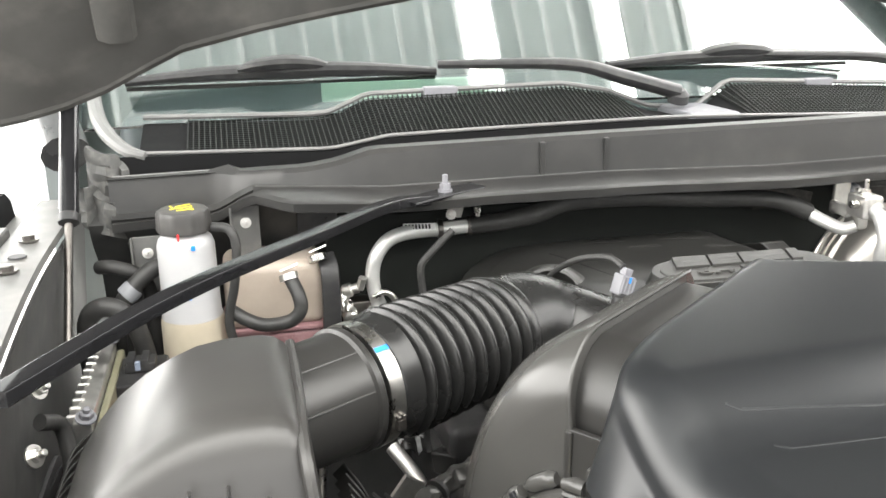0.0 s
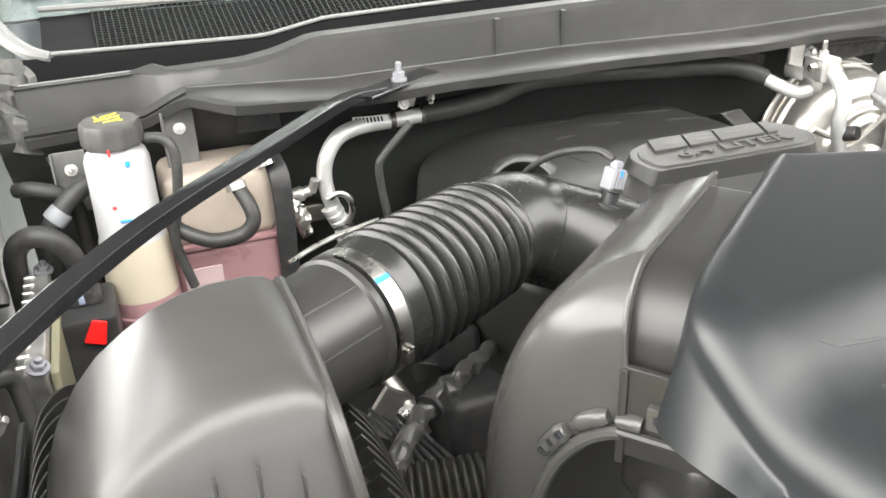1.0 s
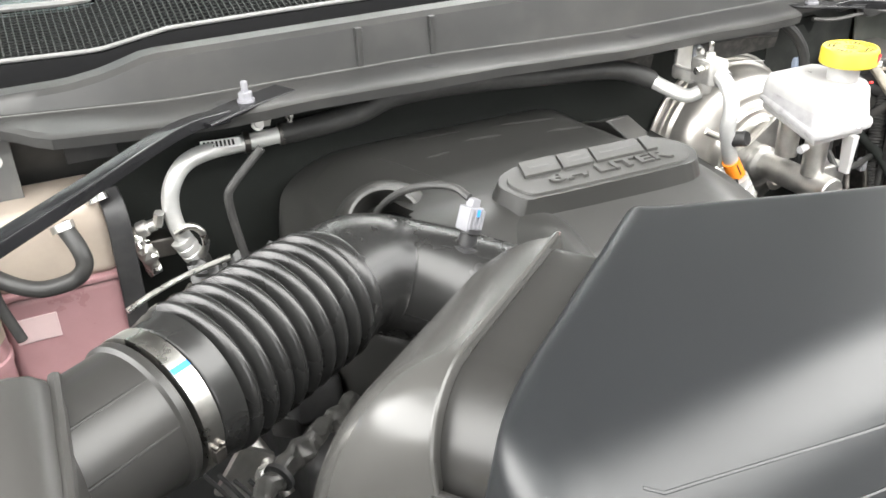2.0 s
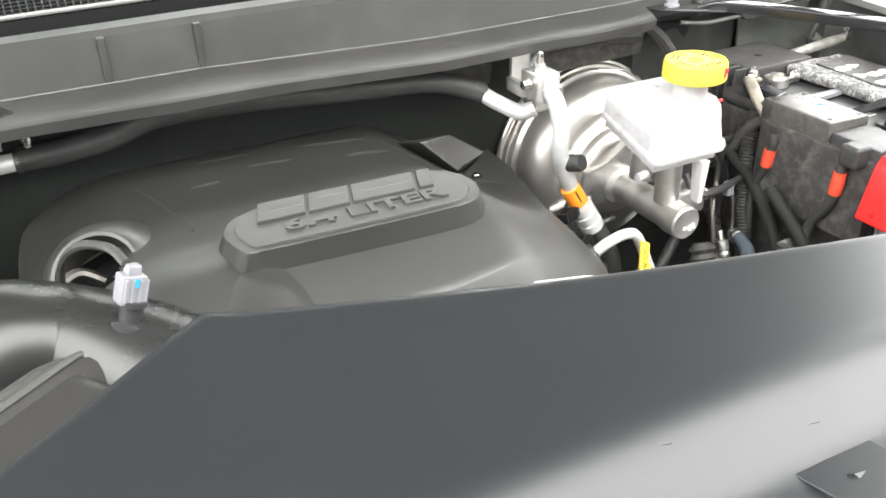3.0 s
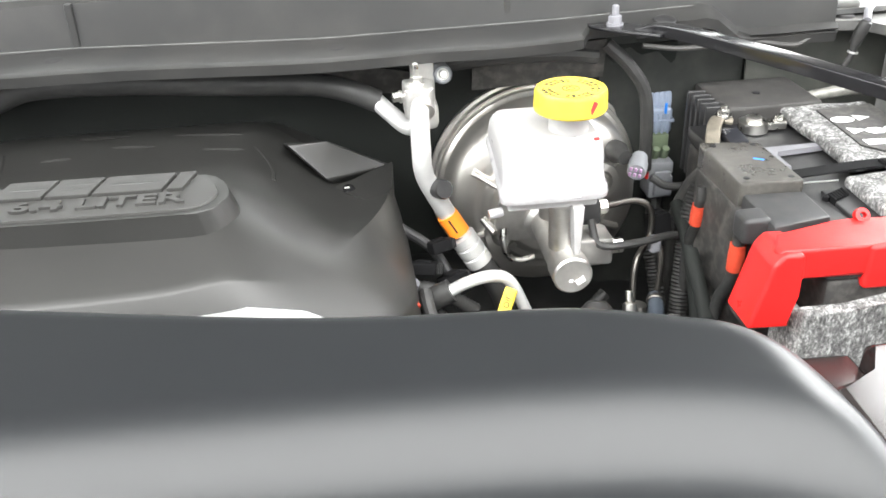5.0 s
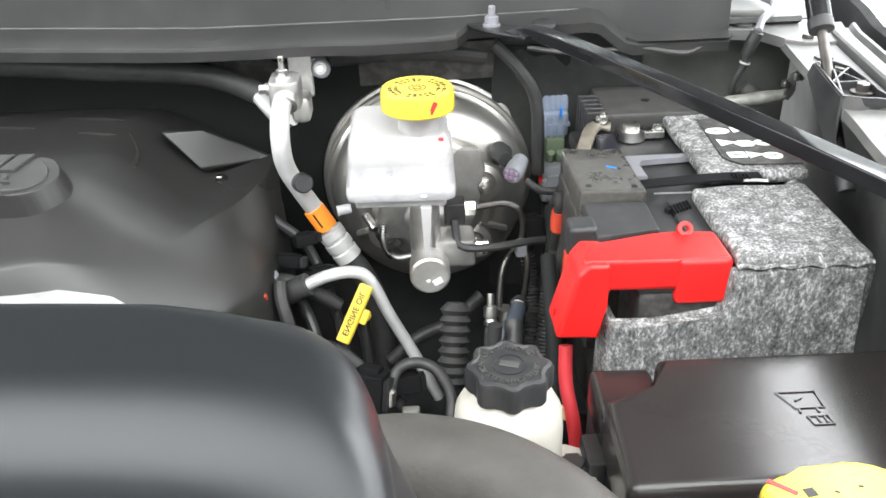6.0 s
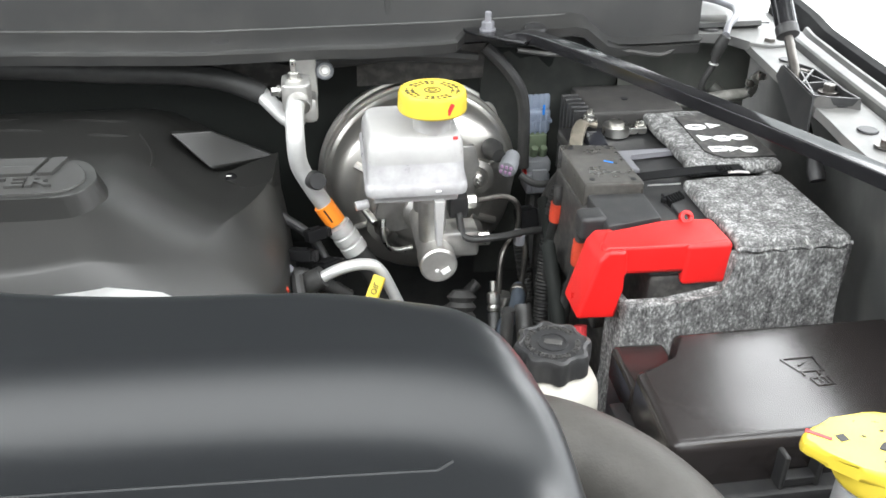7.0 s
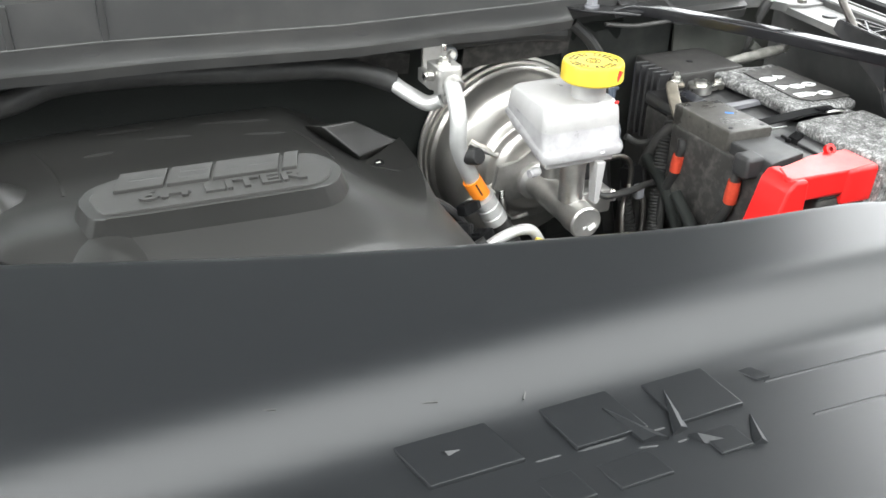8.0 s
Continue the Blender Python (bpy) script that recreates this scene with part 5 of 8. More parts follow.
part("rear_wall", rear_wall(), COVER, ec)
# flat-topped block shaped to look dark, in place of a shaded triangular pocket
ledge = prism([(0.090, -0.022), (0.160, 0.040), (0.156, -0.030), (0.143, -0.076)], 1.19, 1.2465, 0.0012, 2)
part("pocket_shade_block", ledge, COVER, ec)
part("plug", lathe([(0.006, -0.006), (0.007, 0.002), (0.004, 0.004), (0, 0.004)], (0.108, -0.030, 1.2455), (0.2, -0.5, 0.8), 14), GUTTER, ec, "small dark fixing plug")
part("plug_clip", rbox(0.103, 0.109, -0.033, -0.0305, 1.2490, 1.2505, 0.0004, 1), STEEL, ec, "bright clip in the plug")
for x0, y0, x1, y1 in ((-0.048, -0.008, 0.006, -0.023), (-0.090, 0.052, 0.004, 0.030), (-0.216, -0.012, -0.180, -0.008), (-0.150, 0.020, -0.095, 0.012), (-0.20, 0.060, -0.13, 0.058)):
    pts = [(x0 + (x1 - x0) * k / 4, y0 + (y1 - y0) * k / 4) for k in range(5)]
    part("ridge", tube([(px, py, cover_z(px, py) - (0.0055 if k in (0, 4) else 0.0034)) for k, (px, py) in enumerate(pts)], 0.0050, 8, 4), COVER, ec)
for x0, y0, x1, y1 in ((0.012, -0.010, 0.034, -0.090), (-0.262, 0.02, -0.235, -0.13)):
    pts = [(x0 + (x1 - x0) * k / 5 + 0.006 * math.sin(math.pi * k / 5), y0 + (y1 - y0) * k / 5) for k in range(6)]
    part("ridge", tube([(px, py, cover_z(px, py) - 0.0022) for px, py in pts], 0.0032, 8, 4), COVER, ec)
part("port_ring", lathe([(0.070, -0.075), (0.062, -0.040), (0.052, -0.014), (0.043, -0.002), (0.038, 0.001), (0.035, 0.0), (0.033, -0.006), (0.032, -0.06)], PC, PD, 44, cap=False), COVER, ec, "round cut-out with a raised lip")
part("port_dark", lathe([(0.033, -0.062), (0.033, -0.058), (0, -0.058)], PC, PD, 24), GUTTER, ec)
part("port_tape", tube([PC + Vector((-0.030, 0.008, -0.006)), PC + Vector((-0.012, 0.016, -0.004)), PC + Vector((0.006, 0.014, -0.016))], 0.0050, 8, 5), DARKSTEEL, ec, "frayed grey tape in the cut-out")
part("runner_hump", tube([(-0.200, -0.14, 1.250), (-0.203, -0.22, 1.270), (-0.210, -0.285, 1.256), (-0.216, -0.33, 1.222)], [0.040, 0.047, 0.050, 0.050], 28, 8), COVER, ec, smooth=60)
# badge
BM = basis((-0.106, -0.203, 1.3285), (1, -0.03, 0.0), (0.03, 0.992, 0.08), (0.0, -0.08, 0.997))
BADGE_PLAN = [(-0.117, 0.004), (-0.108, -0.026), (-0.100, -0.034), (0.086, -0.034), (0.106, -0.026), (0.117, -0.006), (0.112, 0.014), (0.100, 0.034), (0.074, 0.036), (-0.084, 0.036), (-0.106, 0.022)]


def rounded(plan, times=2):
    """Cuts the corners of a plan outline."""
    for _ in range(times):
        nxt = []
        for (ax, ay), (bx, by) in zip(plan, plan[1:] + plan[:1]):
            nxt += [(ax * 0.8 + bx * 0.2, ay * 0.8 + by * 0.2), (ax * 0.2 + bx * 0.8, ay * 0.2 + by * 0.8)]
        plan = nxt
    return plan


BADGE_PLAN = rounded(BADGE_PLAN)


def plate(plan, z0, z1, k0, k1, r):
    """A flat plate with sloping flanks over a plan outline."""
    bm = bmesh.new()
    lo = [bm.verts.new((x * k0, y * (2 * k0 - 1), z0)) for x, y in plan]
    hi = [bm.verts.new((x * k1, y * (2 * k1 - 1), z1)) for x, y in plan]
    bm.faces.new(lo[::-1])
    bm.faces.new(hi)
    for i in range(len(plan)):
        j = (i + 1) % len(plan)
        bm.faces.new((lo[i], lo[j], hi[j], hi[i]))
    bmesh.ops.bevel(bm, geom=list(bm.edges), offset=r, segments=3, profile=0.5, affect="EDGES")
    return bm


bd = part("badge_plinth", moved(plate(BADGE_PLAN, -0.022, 0.0060, 1.085, 1.0, 0.0012), BM), COVER, ec)
part("badge_face", moved(plate(BADGE_PLAN, 0.004, 0.0078, 0.93, 0.915, 0.0008), BM), BADGE, bd)
for x0, x1, cuts in ((-0.086, -0.044, 1), (-0.041, -0.004, 2), (-0.001, 0.058, 1), (0.062, 0.076, 0)):
    y0, y1, lean = 0.004, 0.0335, 0.008
    part("emblem_block", moved(prism([(x0, y0), (x1, y0), (x1 + lean, y1), (x0 + lean, y1)], 0.007, 0.0112, 0.0009, 2), BM), BADGE, bd)
    for k in range(cuts):
        yy = y0 + (y1 - y0) * (k + 1) / (cuts + 1)
        sl = lean * (yy - y0) / (y1 - y0)
        part("emblem_groove", moved(rbox(x0 + sl + 0.009, x1 + sl - 0.002, yy - 0.0022, yy + 0.0022, 0.0105, 0.01145, 0.0004, 1), BM), COVER, bd)
part("lettering", letters("6.4 LITER", 0.0215, 0.0020, BM @ Matrix.Translation((0.006, -0.0105, 0.0085)) @ Matrix.Scale(1.72, 4, (1, 0, 0)), 0.0005), BADGE, bd, "raised words 6.4 LITER", smooth=0)

# ---- engine and dark machinery below ----
eng = thing("engine_block", (CX, -0.1, 0.72), "dark dirty engine block under its cover", "engine")
part("block", rbox(-0.34, 0.08, -0.34, 0.06, 0.72, 1.16, 0.03, 3), FIREWALL, eng)
part("valve_cover", rbox(0.02, 0.16, -0.30, 0.05, 0.95, 1.13, 0.02, 3), BLACK, eng)
part("valve_cover", rbox(-0.46, -0.32, -0.26, 0.05, 0.95, 1.12, 0.02, 3), BLACK, eng)
part("coil_cover", rbox(-0.46, -0.40, -0.20, -0.02, 1.12, 1.17, 0.012, 3), BLACK, eng)
alt = thing("bracket_plate", (0.07, -0.34, 1.2), "bare cast aluminium bracket edge in front of the engine", "bracket")
part("plate", prism([(-0.07, -0.335), (0.08, -0.350), (0.095, -0.325), (0.070, -0.304), (0.0, -0.287), (-0.06, -0.279), (-0.09, -0.30)], 1.255, 1.270, 0.004), ALU, alt)
part("leg", rbox(0.0, 0.05, -0.345, -0.32, 1.12, 1.256, 0.004), CAST, alt)
TAPE_GREY = pmat("grey_loom_tape", (0.062, 0.061, 0.058), 0.36, metal=0.3, var=0.3, scale=60, bump=0.1)
loom = thing("wiring_loom", (-0.52, -0.3, 1.0), "wiring loom wrapped in crumpled grey tape", "wiring loom")
crumple = tube([(-0.565, -0.375, 1.125), (-0.541, -0.330, 1.146), (-0.515, -0.303, 1.152), (-0.480, -0.276, 1.155), (-0.440, -0.250, 1.158), (-0.40, -0.225, 1.160)], [0.009, 0.0105, 0.0092, 0.0105, 0.0092, 0.0085], 18, 14)
for v in crumple.verts:
    v.co += Vector((noise.noise(v.co * 70), noise.noise(v.co * 70 + Vector((7, 0, 0))), noise.noise(v.co * 70 + Vector((0, 9, 0))))) * 0.006
part("tape_wrap", crumple, TAPE_GREY, loom, "crumpled grey tape", smooth=14)
for k in range(5):
    part("wire", tube([(-0.55 + 0.012 * k, -0.20 - 0.01 * k, 1.105 + 0.004 * (k % 2)), (-0.535 + 0.012 * k, -0.255, 1.110 - 0.006 * k), (-0.52 + 0.010 * k, -0.31 - 0.006 * k, 1.095), (-0.53 + 0.008 * k, -0.37, 1.05)], 0.0024, 6, 6), BLACK, loom)
part("connector", moved(merge(rbox(-0.024, 0.024, -0.020, 0.020, -0.014, 0.014, 0.004, 3), rbox(0.018, 0.034, -0.012, 0.012, -0.009, 0.010, 0.003), rbox(-0.016, 0.012, -0.006, 0.006, 0.013, 0.018, 0.0015)), Matrix.Translation((-0.446, -0.172, 1.120)) @ Matrix.Rotation(radians(38), 4, "Z") @ Matrix.Rotation(radians(-12), 4, "X")), SHEET, loom, "glossy black connector")
part("tie", lathe([(0.0125, -0.003), (0.0148, -0.002), (0.0148, 0.002), (0.0125, 0.003)], (-0.497, -0.290, 1.154), (0.75, 0.6, 0.1), 20), BLACK, loom)
inj = thing("bracket", (-0.50, -0.17, 1.02), "small bare metal bracket and tube beside the engine", "bracket")
part("tube", tube([(-0.515, -0.13, 1.12), (-0.49, -0.17, 1.09), (-0.475, -0.205, 1.05)], 0.009, 12, 5), CAST, inj)
part("plate", moved(rbox(-0.02, 0.02, -0.004, 0.004, -0.03, 0.03, 0.002), Matrix.Translation((-0.51, -0.18, 1.075)) @ Matrix.Rotation(radians(35), 4, "Y")), CAST, inj)
part("bolt", hexbolt((-0.49, -0.195, 1.075), (-0.2, -0.8, 0.5), 0.008, 0.008), STEEL, inj)
pipe = thing("steel_tube", (-0.52, -0.05, 1.0), "thin bent bare steel tube behind the bellows", "tube")
part("tube", tube([(-0.50, 0.03, 1.185), (-0.545, -0.02, 1.165), (-0.585, -0.06, 1.12), (-0.60, -0.08, 1.02)], 0.0048, 10, 6), STEEL, pipe)
bag = thing("plastic_sheet", (-0.41, -0.03, 1.16), "crumpled glossy black plastic sheathing behind the bellows", "sheathing")
rows = []
for i in range(28):
    rows.append([(-0.50 + i * 0.0055, 0.045 - 0.0060 * j, 1.205 - 0.0045 * j + 0.012 * noise.noise((i * 0.30, j * 0.32, 3)) + 0.006 * noise.noise((i * 0.9, j * 0.8, 7))) for j in range(26)])
part("sheet", grid(rows, thick=0.002), SHEET, bag, smooth=25)

# ---- radiator support with its label ----
sup = thing("radiator_support", (-0.08, -0.86, 0.9), "dark plastic panel over the radiator", "radiator support")
part("panel", prism([(-0.80, -0.99), (0.66, -0.99), (0.66, -0.80), (0.30, -0.74), (-0.40, -0.64), (-0.62, -0.612), (-0.80, -0.68)], 1.292, 1.307, 0.004), SUPPORT, sup)
part("front_wall", rbox(-0.80, 0.66, -0.99, -0.96, 0.85, 1.292, 0.005), SUPPORT, sup)
label = thing("service_label", (-0.50, -0.70, 1.307), "black refrigerant service label with white and yellow print", "label")
LM = basis((-0.520, -0.672, 1.3075), (0.99, -0.10, 0), (0.10, 0.99, 0), (0, 0, 1))
part("film", moved(rbox(-0.085, 0.092, -0.06, 0.038, 0, 0.0006, 0), LM), STICKER, label)
part("yellow_box", moved(rbox(-0.060, -0.012, 0.014, 0.028, 0.0006, 0.0009, 0), LM), YPRINT, label)
part("lettering", letters("R-134a", 0.0078, 0.0002, LM @ Matrix.Translation((0.009, 0.023, 0.0009))), PRINT, label, smooth=0)
part("lettering", letters("595g (1.31 lb)", 0.0072, 0.0002, LM @ Matrix.Translation((0.044, 0.012, 0.0009))), PRINT, label, smooth=0)
part("print_bar", moved(rbox(0.054, 0.080, 0.029, 0.0315, 0.0006, 0.0009, 0), LM), PRINT, label)
for r in range(3):
    part("print_bar", moved(rbox(-0.074, 0.07 - 0.012 * r, -0.014 - 0.012 * r, -0.011 - 0.012 * r, 0.0006, 0.0009, 0), LM), PRINT, label)
stud = thing("drain_plug", (-0.607, -0.615, 1.307), "black hex plug with a red paint dab", "plug")
part("hex", lathe([(0.015, 0), (0.015, 0.022), (0.013, 0.025), (0, 0.025)], (-0.614, -0.622, 1.300), (0, 0, 1), 6), BLACK, stud)
part("paint_dab", rbox(-0.620, -0.610, -0.624, -0.618, 1.3248, 1.3258, 0.0006, 1), REDMARK, stud)
fh = thing("fan_hose", (-0.54, -0.40, 1.0), "dark pleated rubber bellows below the elbow", "hose")
pleats = []
for k in range(19):
    pleats += [(0.088, 0.008 * k), (0.0925, 0.008 * k + 0.0022), (0.0935, 0.008 * k + 0.004), (0.0925, 0.008 * k + 0.0058)]
part("bellows", lathe([(0.06, 0.0)] + pleats + [(0.06, 0.153)], (-0.566, -0.385, 1.058), (0.96, -0.25, 0.05), 48), pmat("olive_rubber", (0.016, 0.0155, 0.012), 0.40, var=0.25, dust=0.08), fh, smooth=60)
blk = thing("motor_housing", (-0.40, -0.60, 1.1), "rounded dark grey plastic housing under the duct", "housing")
part("shell", rbox(-0.470, -0.36, -0.655, -0.585, 1.19, 1.300, 0.016, 3), SLEEVE, blk)
# ---- brake booster, master cylinder and fluid reservoir ----
KX, KZ = 0.341, 1.183
boost = thing("brake_booster", (KX, 0.08, 1.05), "round satin metal brake booster on the firewall", "brake booster")
part("front_shell", lathe([(0, -0.075), (0.050, -0.075), (0.056, -0.0735), (0.060, -0.067), (0.064, -0.0645), (0.069, -0.0655), (0.072, -0.063), (0.075, -0.055), (0.080, -0.0515), (0.086, -0.052), (0.090, -0.0505), (0.106, -0.044), (0.114, -0.035), (0.1185, -0.022), (0.1195, -0.006), (0.1205, -0.002), (0.1245, -0.0005), (0.1255, 0.002), (0.1255, 0.016)], (KX, 0.075, KZ), (0, 1, 0), 96), BOOST, boost, smooth=60)
part("rim", lathe([(0.1250, 0.010), (0.1285, 0.0105), (0.1295, 0.013), (0.1295, 0.018), (0.1330, 0.019), (0.1345, 0.021), (0.1345, 0.0245), (0.133, 0.026), (0.127, 0.0265)], (KX, 0.075, KZ), (0, 1, 0), 96), BOOST, boost)
part("rear_shell", lathe([(0.127, 0.022), (0.127, 0.05), (0.12, 0.07), (0.08, 0.085), (0, 0.09)], (KX, 0.075, KZ), (0, 1, 0), 72), BOOST, boost)
for a in (28, 152, 205, 335):
    c = Vector((KX + 0.083 * math.cos(radians(a)), 0.022, KZ + 0.083 * math.sin(radians(a))))
    part("rib", tube([c + Vector((0.016 * math.cos(radians(a)), 0.006, 0.016 * math.sin(radians(a)))), c, c - Vector((0.022 * math.cos(radians(a)), 0.010, 0.022 * math.sin(radians(a))))], 0.007, 10, 5, flat=0.7), BOOST, boost)
for x, z in ((KX + 0.062, 1.213), (KX - 0.055, 1.152), (KX + 0.05, 1.135)):
    part("stud_boss", lathe([(0.023, 0.0), (0.022, 0.006), (0.014, 0.008), (0.011, 0.004), (0, 0.004)], (x, 0.012, z), (0, -1, 0.1), 28), BOOST, boost)
    part("stud", hexbolt((x, 0.004, z), (0, -1, 0.1), 0.0075, 0.008, 1.3, 0.012), STEEL, boost)
part("label", moved(rbox(-0.022, 0.022, -0.0005, 0.0005, -0.004, 0.004, 0), basis((KX + 0.018, 0.060, KZ + 0.1268), (1, 0, -0.15), (0, 0.25, 0.97), (0, -0.97, 0.25))), PRINT, boost)
vc = thing("vacuum_sensor", (0.425, -0.01, 1.23), "grey sensor plug with violet terminals on the booster", "sensor")
part("body", moved(lathe([(0, -0.016), (0.0095, -0.016), (0.0112, -0.013), (0.0112, 0.004), (0.0095, 0.006), (0.0095, 0.018), (0, 0.018)], (0, 0, 0), (0, 1, 0), 22), basis((0.437, -0.022, 1.243), (0.9, -0.4, -0.15), (0.38, 0.9, 0.1), (0.1, -0.15, 0.98))), GREYCONN, vc)
part("grommet", lathe([(0.012, 0), (0.0135, 0.012), (0.0105, 0.018), (0.0085, 0.030), (0, 0.030)], (0.421, 0.022, 1.247), (0.2, -1, 0), 22), RUBBER, vc)
part("terminals", moved(merge(*[rbox(-0.0078 + 0.0055 * a, -0.0042 + 0.0055 * a, -0.0172, -0.015, -0.0060 + 0.0068 * b, -0.0012 + 0.0068 * b, 0.0008, 1) for a in range(3) for b in range(2)]), basis((0.436, -0.022, 1.243), (0.9, -0.4, -0.15), (0.38, 0.9, 0.1), (0.1, -0.15, 0.98))), PURPLE, vc)
part("cable", tube([(0.445, -0.045, 1.238), (0.462, -0.05, 1.228), (0.487, -0.045, 1.225), (0.505, -0.02, 1.22)], 0.0045, 10, 5), RUBBER, vc)

mc = thing("master_cylinder", (0.334, -0.05, 1.15), "cast aluminium brake master cylinder with brake lines", "master cylinder")
part("barrel", lathe([(0, -0.142), (0.0190, -0.142), (0.0212, -0.140), (0.0212, -0.115), (0.0195, -0.112), (0.0195, -0.02), (0.026, -0.015), (0.026, 0.01), (0, 0.01)], (0.334, 0.0, 1.177), (0, 1, 0), 40), CAST, mc)
for y, z in ((-0.105, 1.262), (-0.055, 1.274)):
    part("boss", lathe([(0.0155, 0.0), (0.0155, 0.050), (0.0175, 0.052), (0.0175, 0.062), (0, 0.062)], (0.331, y, z - 0.068), (0, 0, 1), 28), CAST, mc)
    part("grommet", lathe([(0.0165, 0), (0.0165, 0.012), (0, 0.012)], (0.331, y, z - 0.006), (0, 0, 1), 24), RUBBER, mc, "black rubber grommet")
m = basis((0, 0, 0), (1, 0, 0), (0, 0, 1), (0, -1, 0))
part("flange", moved(prism([(0.272, 1.166), (0.280, 1.154), (0.300, 1.150), (0.372, 1.158), (0.392, 1.176), (0.400, 1.206), (0.392, 1.216), (0.404, 1.236), (0.396, 1.262), (0.372, 1.262), (0.352, 1.235), (0.310, 1.206), (0.280, 1.204)], -0.001, 0.007, 0.002), m), CAST, mc)
part("booster_pipe", tube([(0.283, -0.012, 1.172), (0.282, -0.018, 1.158), (0.286, -0.022, 1.142), (0.298, -0.024, 1.134), (0.318, -0.024, 1.136)], 0.0042, 12, 6), STEEL, mc, "bent bright steel pipe")
part("pin", lathe([(0.0050, 0), (0.0050, 0.020), (0.0042, 0.024), (0, 0.024)], (0.262, 0.008, 1.176), (0.45, -0.8, -0.4), 14), STEEL, mc)
part("port_block", rbox(0.340, 0.384, -0.118, -0.080, 1.172, 1.205, 0.005), CAST, mc)
part("dab", rbox(0.330, 0.334, -0.1430, -0.1420, 1.170, 1.173, 0), PRINT, mc)
part("dab", moved(rbox(-0.005, 0.005, -0.0006, 0.0006, -0.003, 0.003, 0), Matrix.Translation((0.342, -0.1424, 1.171)) @ Matrix.Rotation(radians(-30), 4, "Y")), PRINT, mc)
for z, y in ((1.186, -0.10), (1.222, -0.075)):
    part("nut", lathe([(0.0085, 0), (0.0085, 0.014), (0.005, 0.016), (0, 0.016)], (0.372 if z > 1.2 else 0.384, y, z), (1, 0, 0), 6), STEEL, mc)
part("brake_line", tube([(0.395, -0.10, 1.186), (0.425, -0.10, 1.187), (0.440, -0.105, 1.178), (0.438, -0.115, 1.14), (0.428, -0.12, 1.10), (0.42, -0.12, 1.03)], 0.0036, 10, 6), DARKSTEEL, mc, "dark steel brake line")
part("brake_line", tube([(0.385, -0.075, 1.222), (0.420, -0.072, 1.224), (0.437, -0.075, 1.212), (0.436, -0.08, 1.18), (0.415, -0.10, 1.16), (0.408, -0.12, 1.10), (0.40, -0.13, 1.02)], 0.0036, 10, 6), DARKSTEEL, mc, "dark steel brake line")
part("line_nut", lathe([(0.007, 0), (0.007, 0.022), (0.009, 0.024), (0.009, 0.034), (0, 0.034)], (0.413, -0.120, 1.085), (0.1, 0.05, 1), 12), STEEL, mc)
part("switch", rbox(0.352, 0.374, -0.098, -0.074, 1.212, 1.238, 0.003), BLACK, mc, "small black switch plug")
part("switch_wire", tube([(0.362, -0.10, 1.22), (0.368, -0.116, 1.198), (0.40, -0.118, 1.196), (0.45, -0.10, 1.192), (0.485, -0.08, 1.18)], 0.0045, 8, 6), RUBBER, mc)
part("line_clip", rbox(0.427, 0.440, -0.110, -0.098, 1.176, 1.196, 0.004), PALE, mc, "pale plastic line clip")

res = thing("brake_reservoir", (0.31, -0.11, 1.255), "milky white brake fluid reservoir with a yellow cap", "brake fluid reservoir")
prof = [(0.0525, 1.276), (0.0535, 1.282), (0.0525, 1.288), (0.0505, 1.290), (0.0502, 1.309), (0.0500, 1.316), (0.0490, 1.327), (0.046, 1.3345), (0.043, 1.337)]
rows = []
for hx, z in prof:
    k = hx / 0.0525
    y0, y1 = -0.164 + 0.010 * (1 - k) * 8, -0.058 - (1 - k) * 0.02
    if z > 1.30:
        y0 += 0.004 + 0.10 * max(0, z - 1.325)
    r, ring = 0.010, []
    for cx, cy, a0 in ((1, 1, 0), (-1, 1, 90), (-1, -1, 180), (1, -1, 270)):
        for t in range(5):
            a = radians(a0 + 22.5 * t)
            ring.append((0.308 + cx * (hx - r) + r * math.cos(a), (y0 + y1) / 2 + cy * ((y1 - y0) / 2 - r) + r * math.sin(a), z + 0.027 * ((cy + 1) / 2) * max(0.0, (1.330 - z) / 0.054)))
    rows.append(ring)
part("tank", grid(rows[4:], closed=True, cap=True), RESWHITE, res, smooth=50)
part("lower_tank", grid(rows[:5], closed=True, cap=True), RESLOW, res, "greyer lower half holding fluid", smooth=50)
foot = rbox(0.262, 0.352, -0.156, -0.062, 1.265, 1.280, 0.003)
for v in foot.verts:
    v.co.z += 0.027 * (v.co.y + 0.156) / 0.1
part("foot", foot, RESWHITE, res)
part("nipple", lathe([(0, 0), (0.0045, 0), (0.0050, 0.003), (0.0050, 0.014), (0, 0.014)], (0.258, -0.150, 1.264), (-1, -0.15, -0.1), 14), RESLOW, res)
part("fin", rbox(0.3285, 0.3345, -0.162, -0.148, 1.214, 1.268, 0.0012, 2, top=1.9, topy=1.3), RESWHITE, res)
part("level_tab", rbox(0.3265, 0.3325, -0.1660, -0.1635, 1.2800, 1.2825, 0.0006, 1), PRINT, res)
part("neck", lathe([(0.0195, 1.330), (0.0195, 1.362), (0, 1.362)], (0.327, -0.128, 0), n=32), RESWHITE, res)
rcap = part("cap", lathe([(0, 1.358), (0.0335, 1.358), (0.0350, 1.360), (0.0345, 1.376), (0.033, 1.3795), (0.0305, 1.380), (0.030, 1.3785), (0, 1.3785)], (0.327, -0.132, 0), n=80, wave=lambda w: 1 + 0.008 * math.cos(40 * w)), YELLOW, res, "ribbed yellow screw cap with dark print")
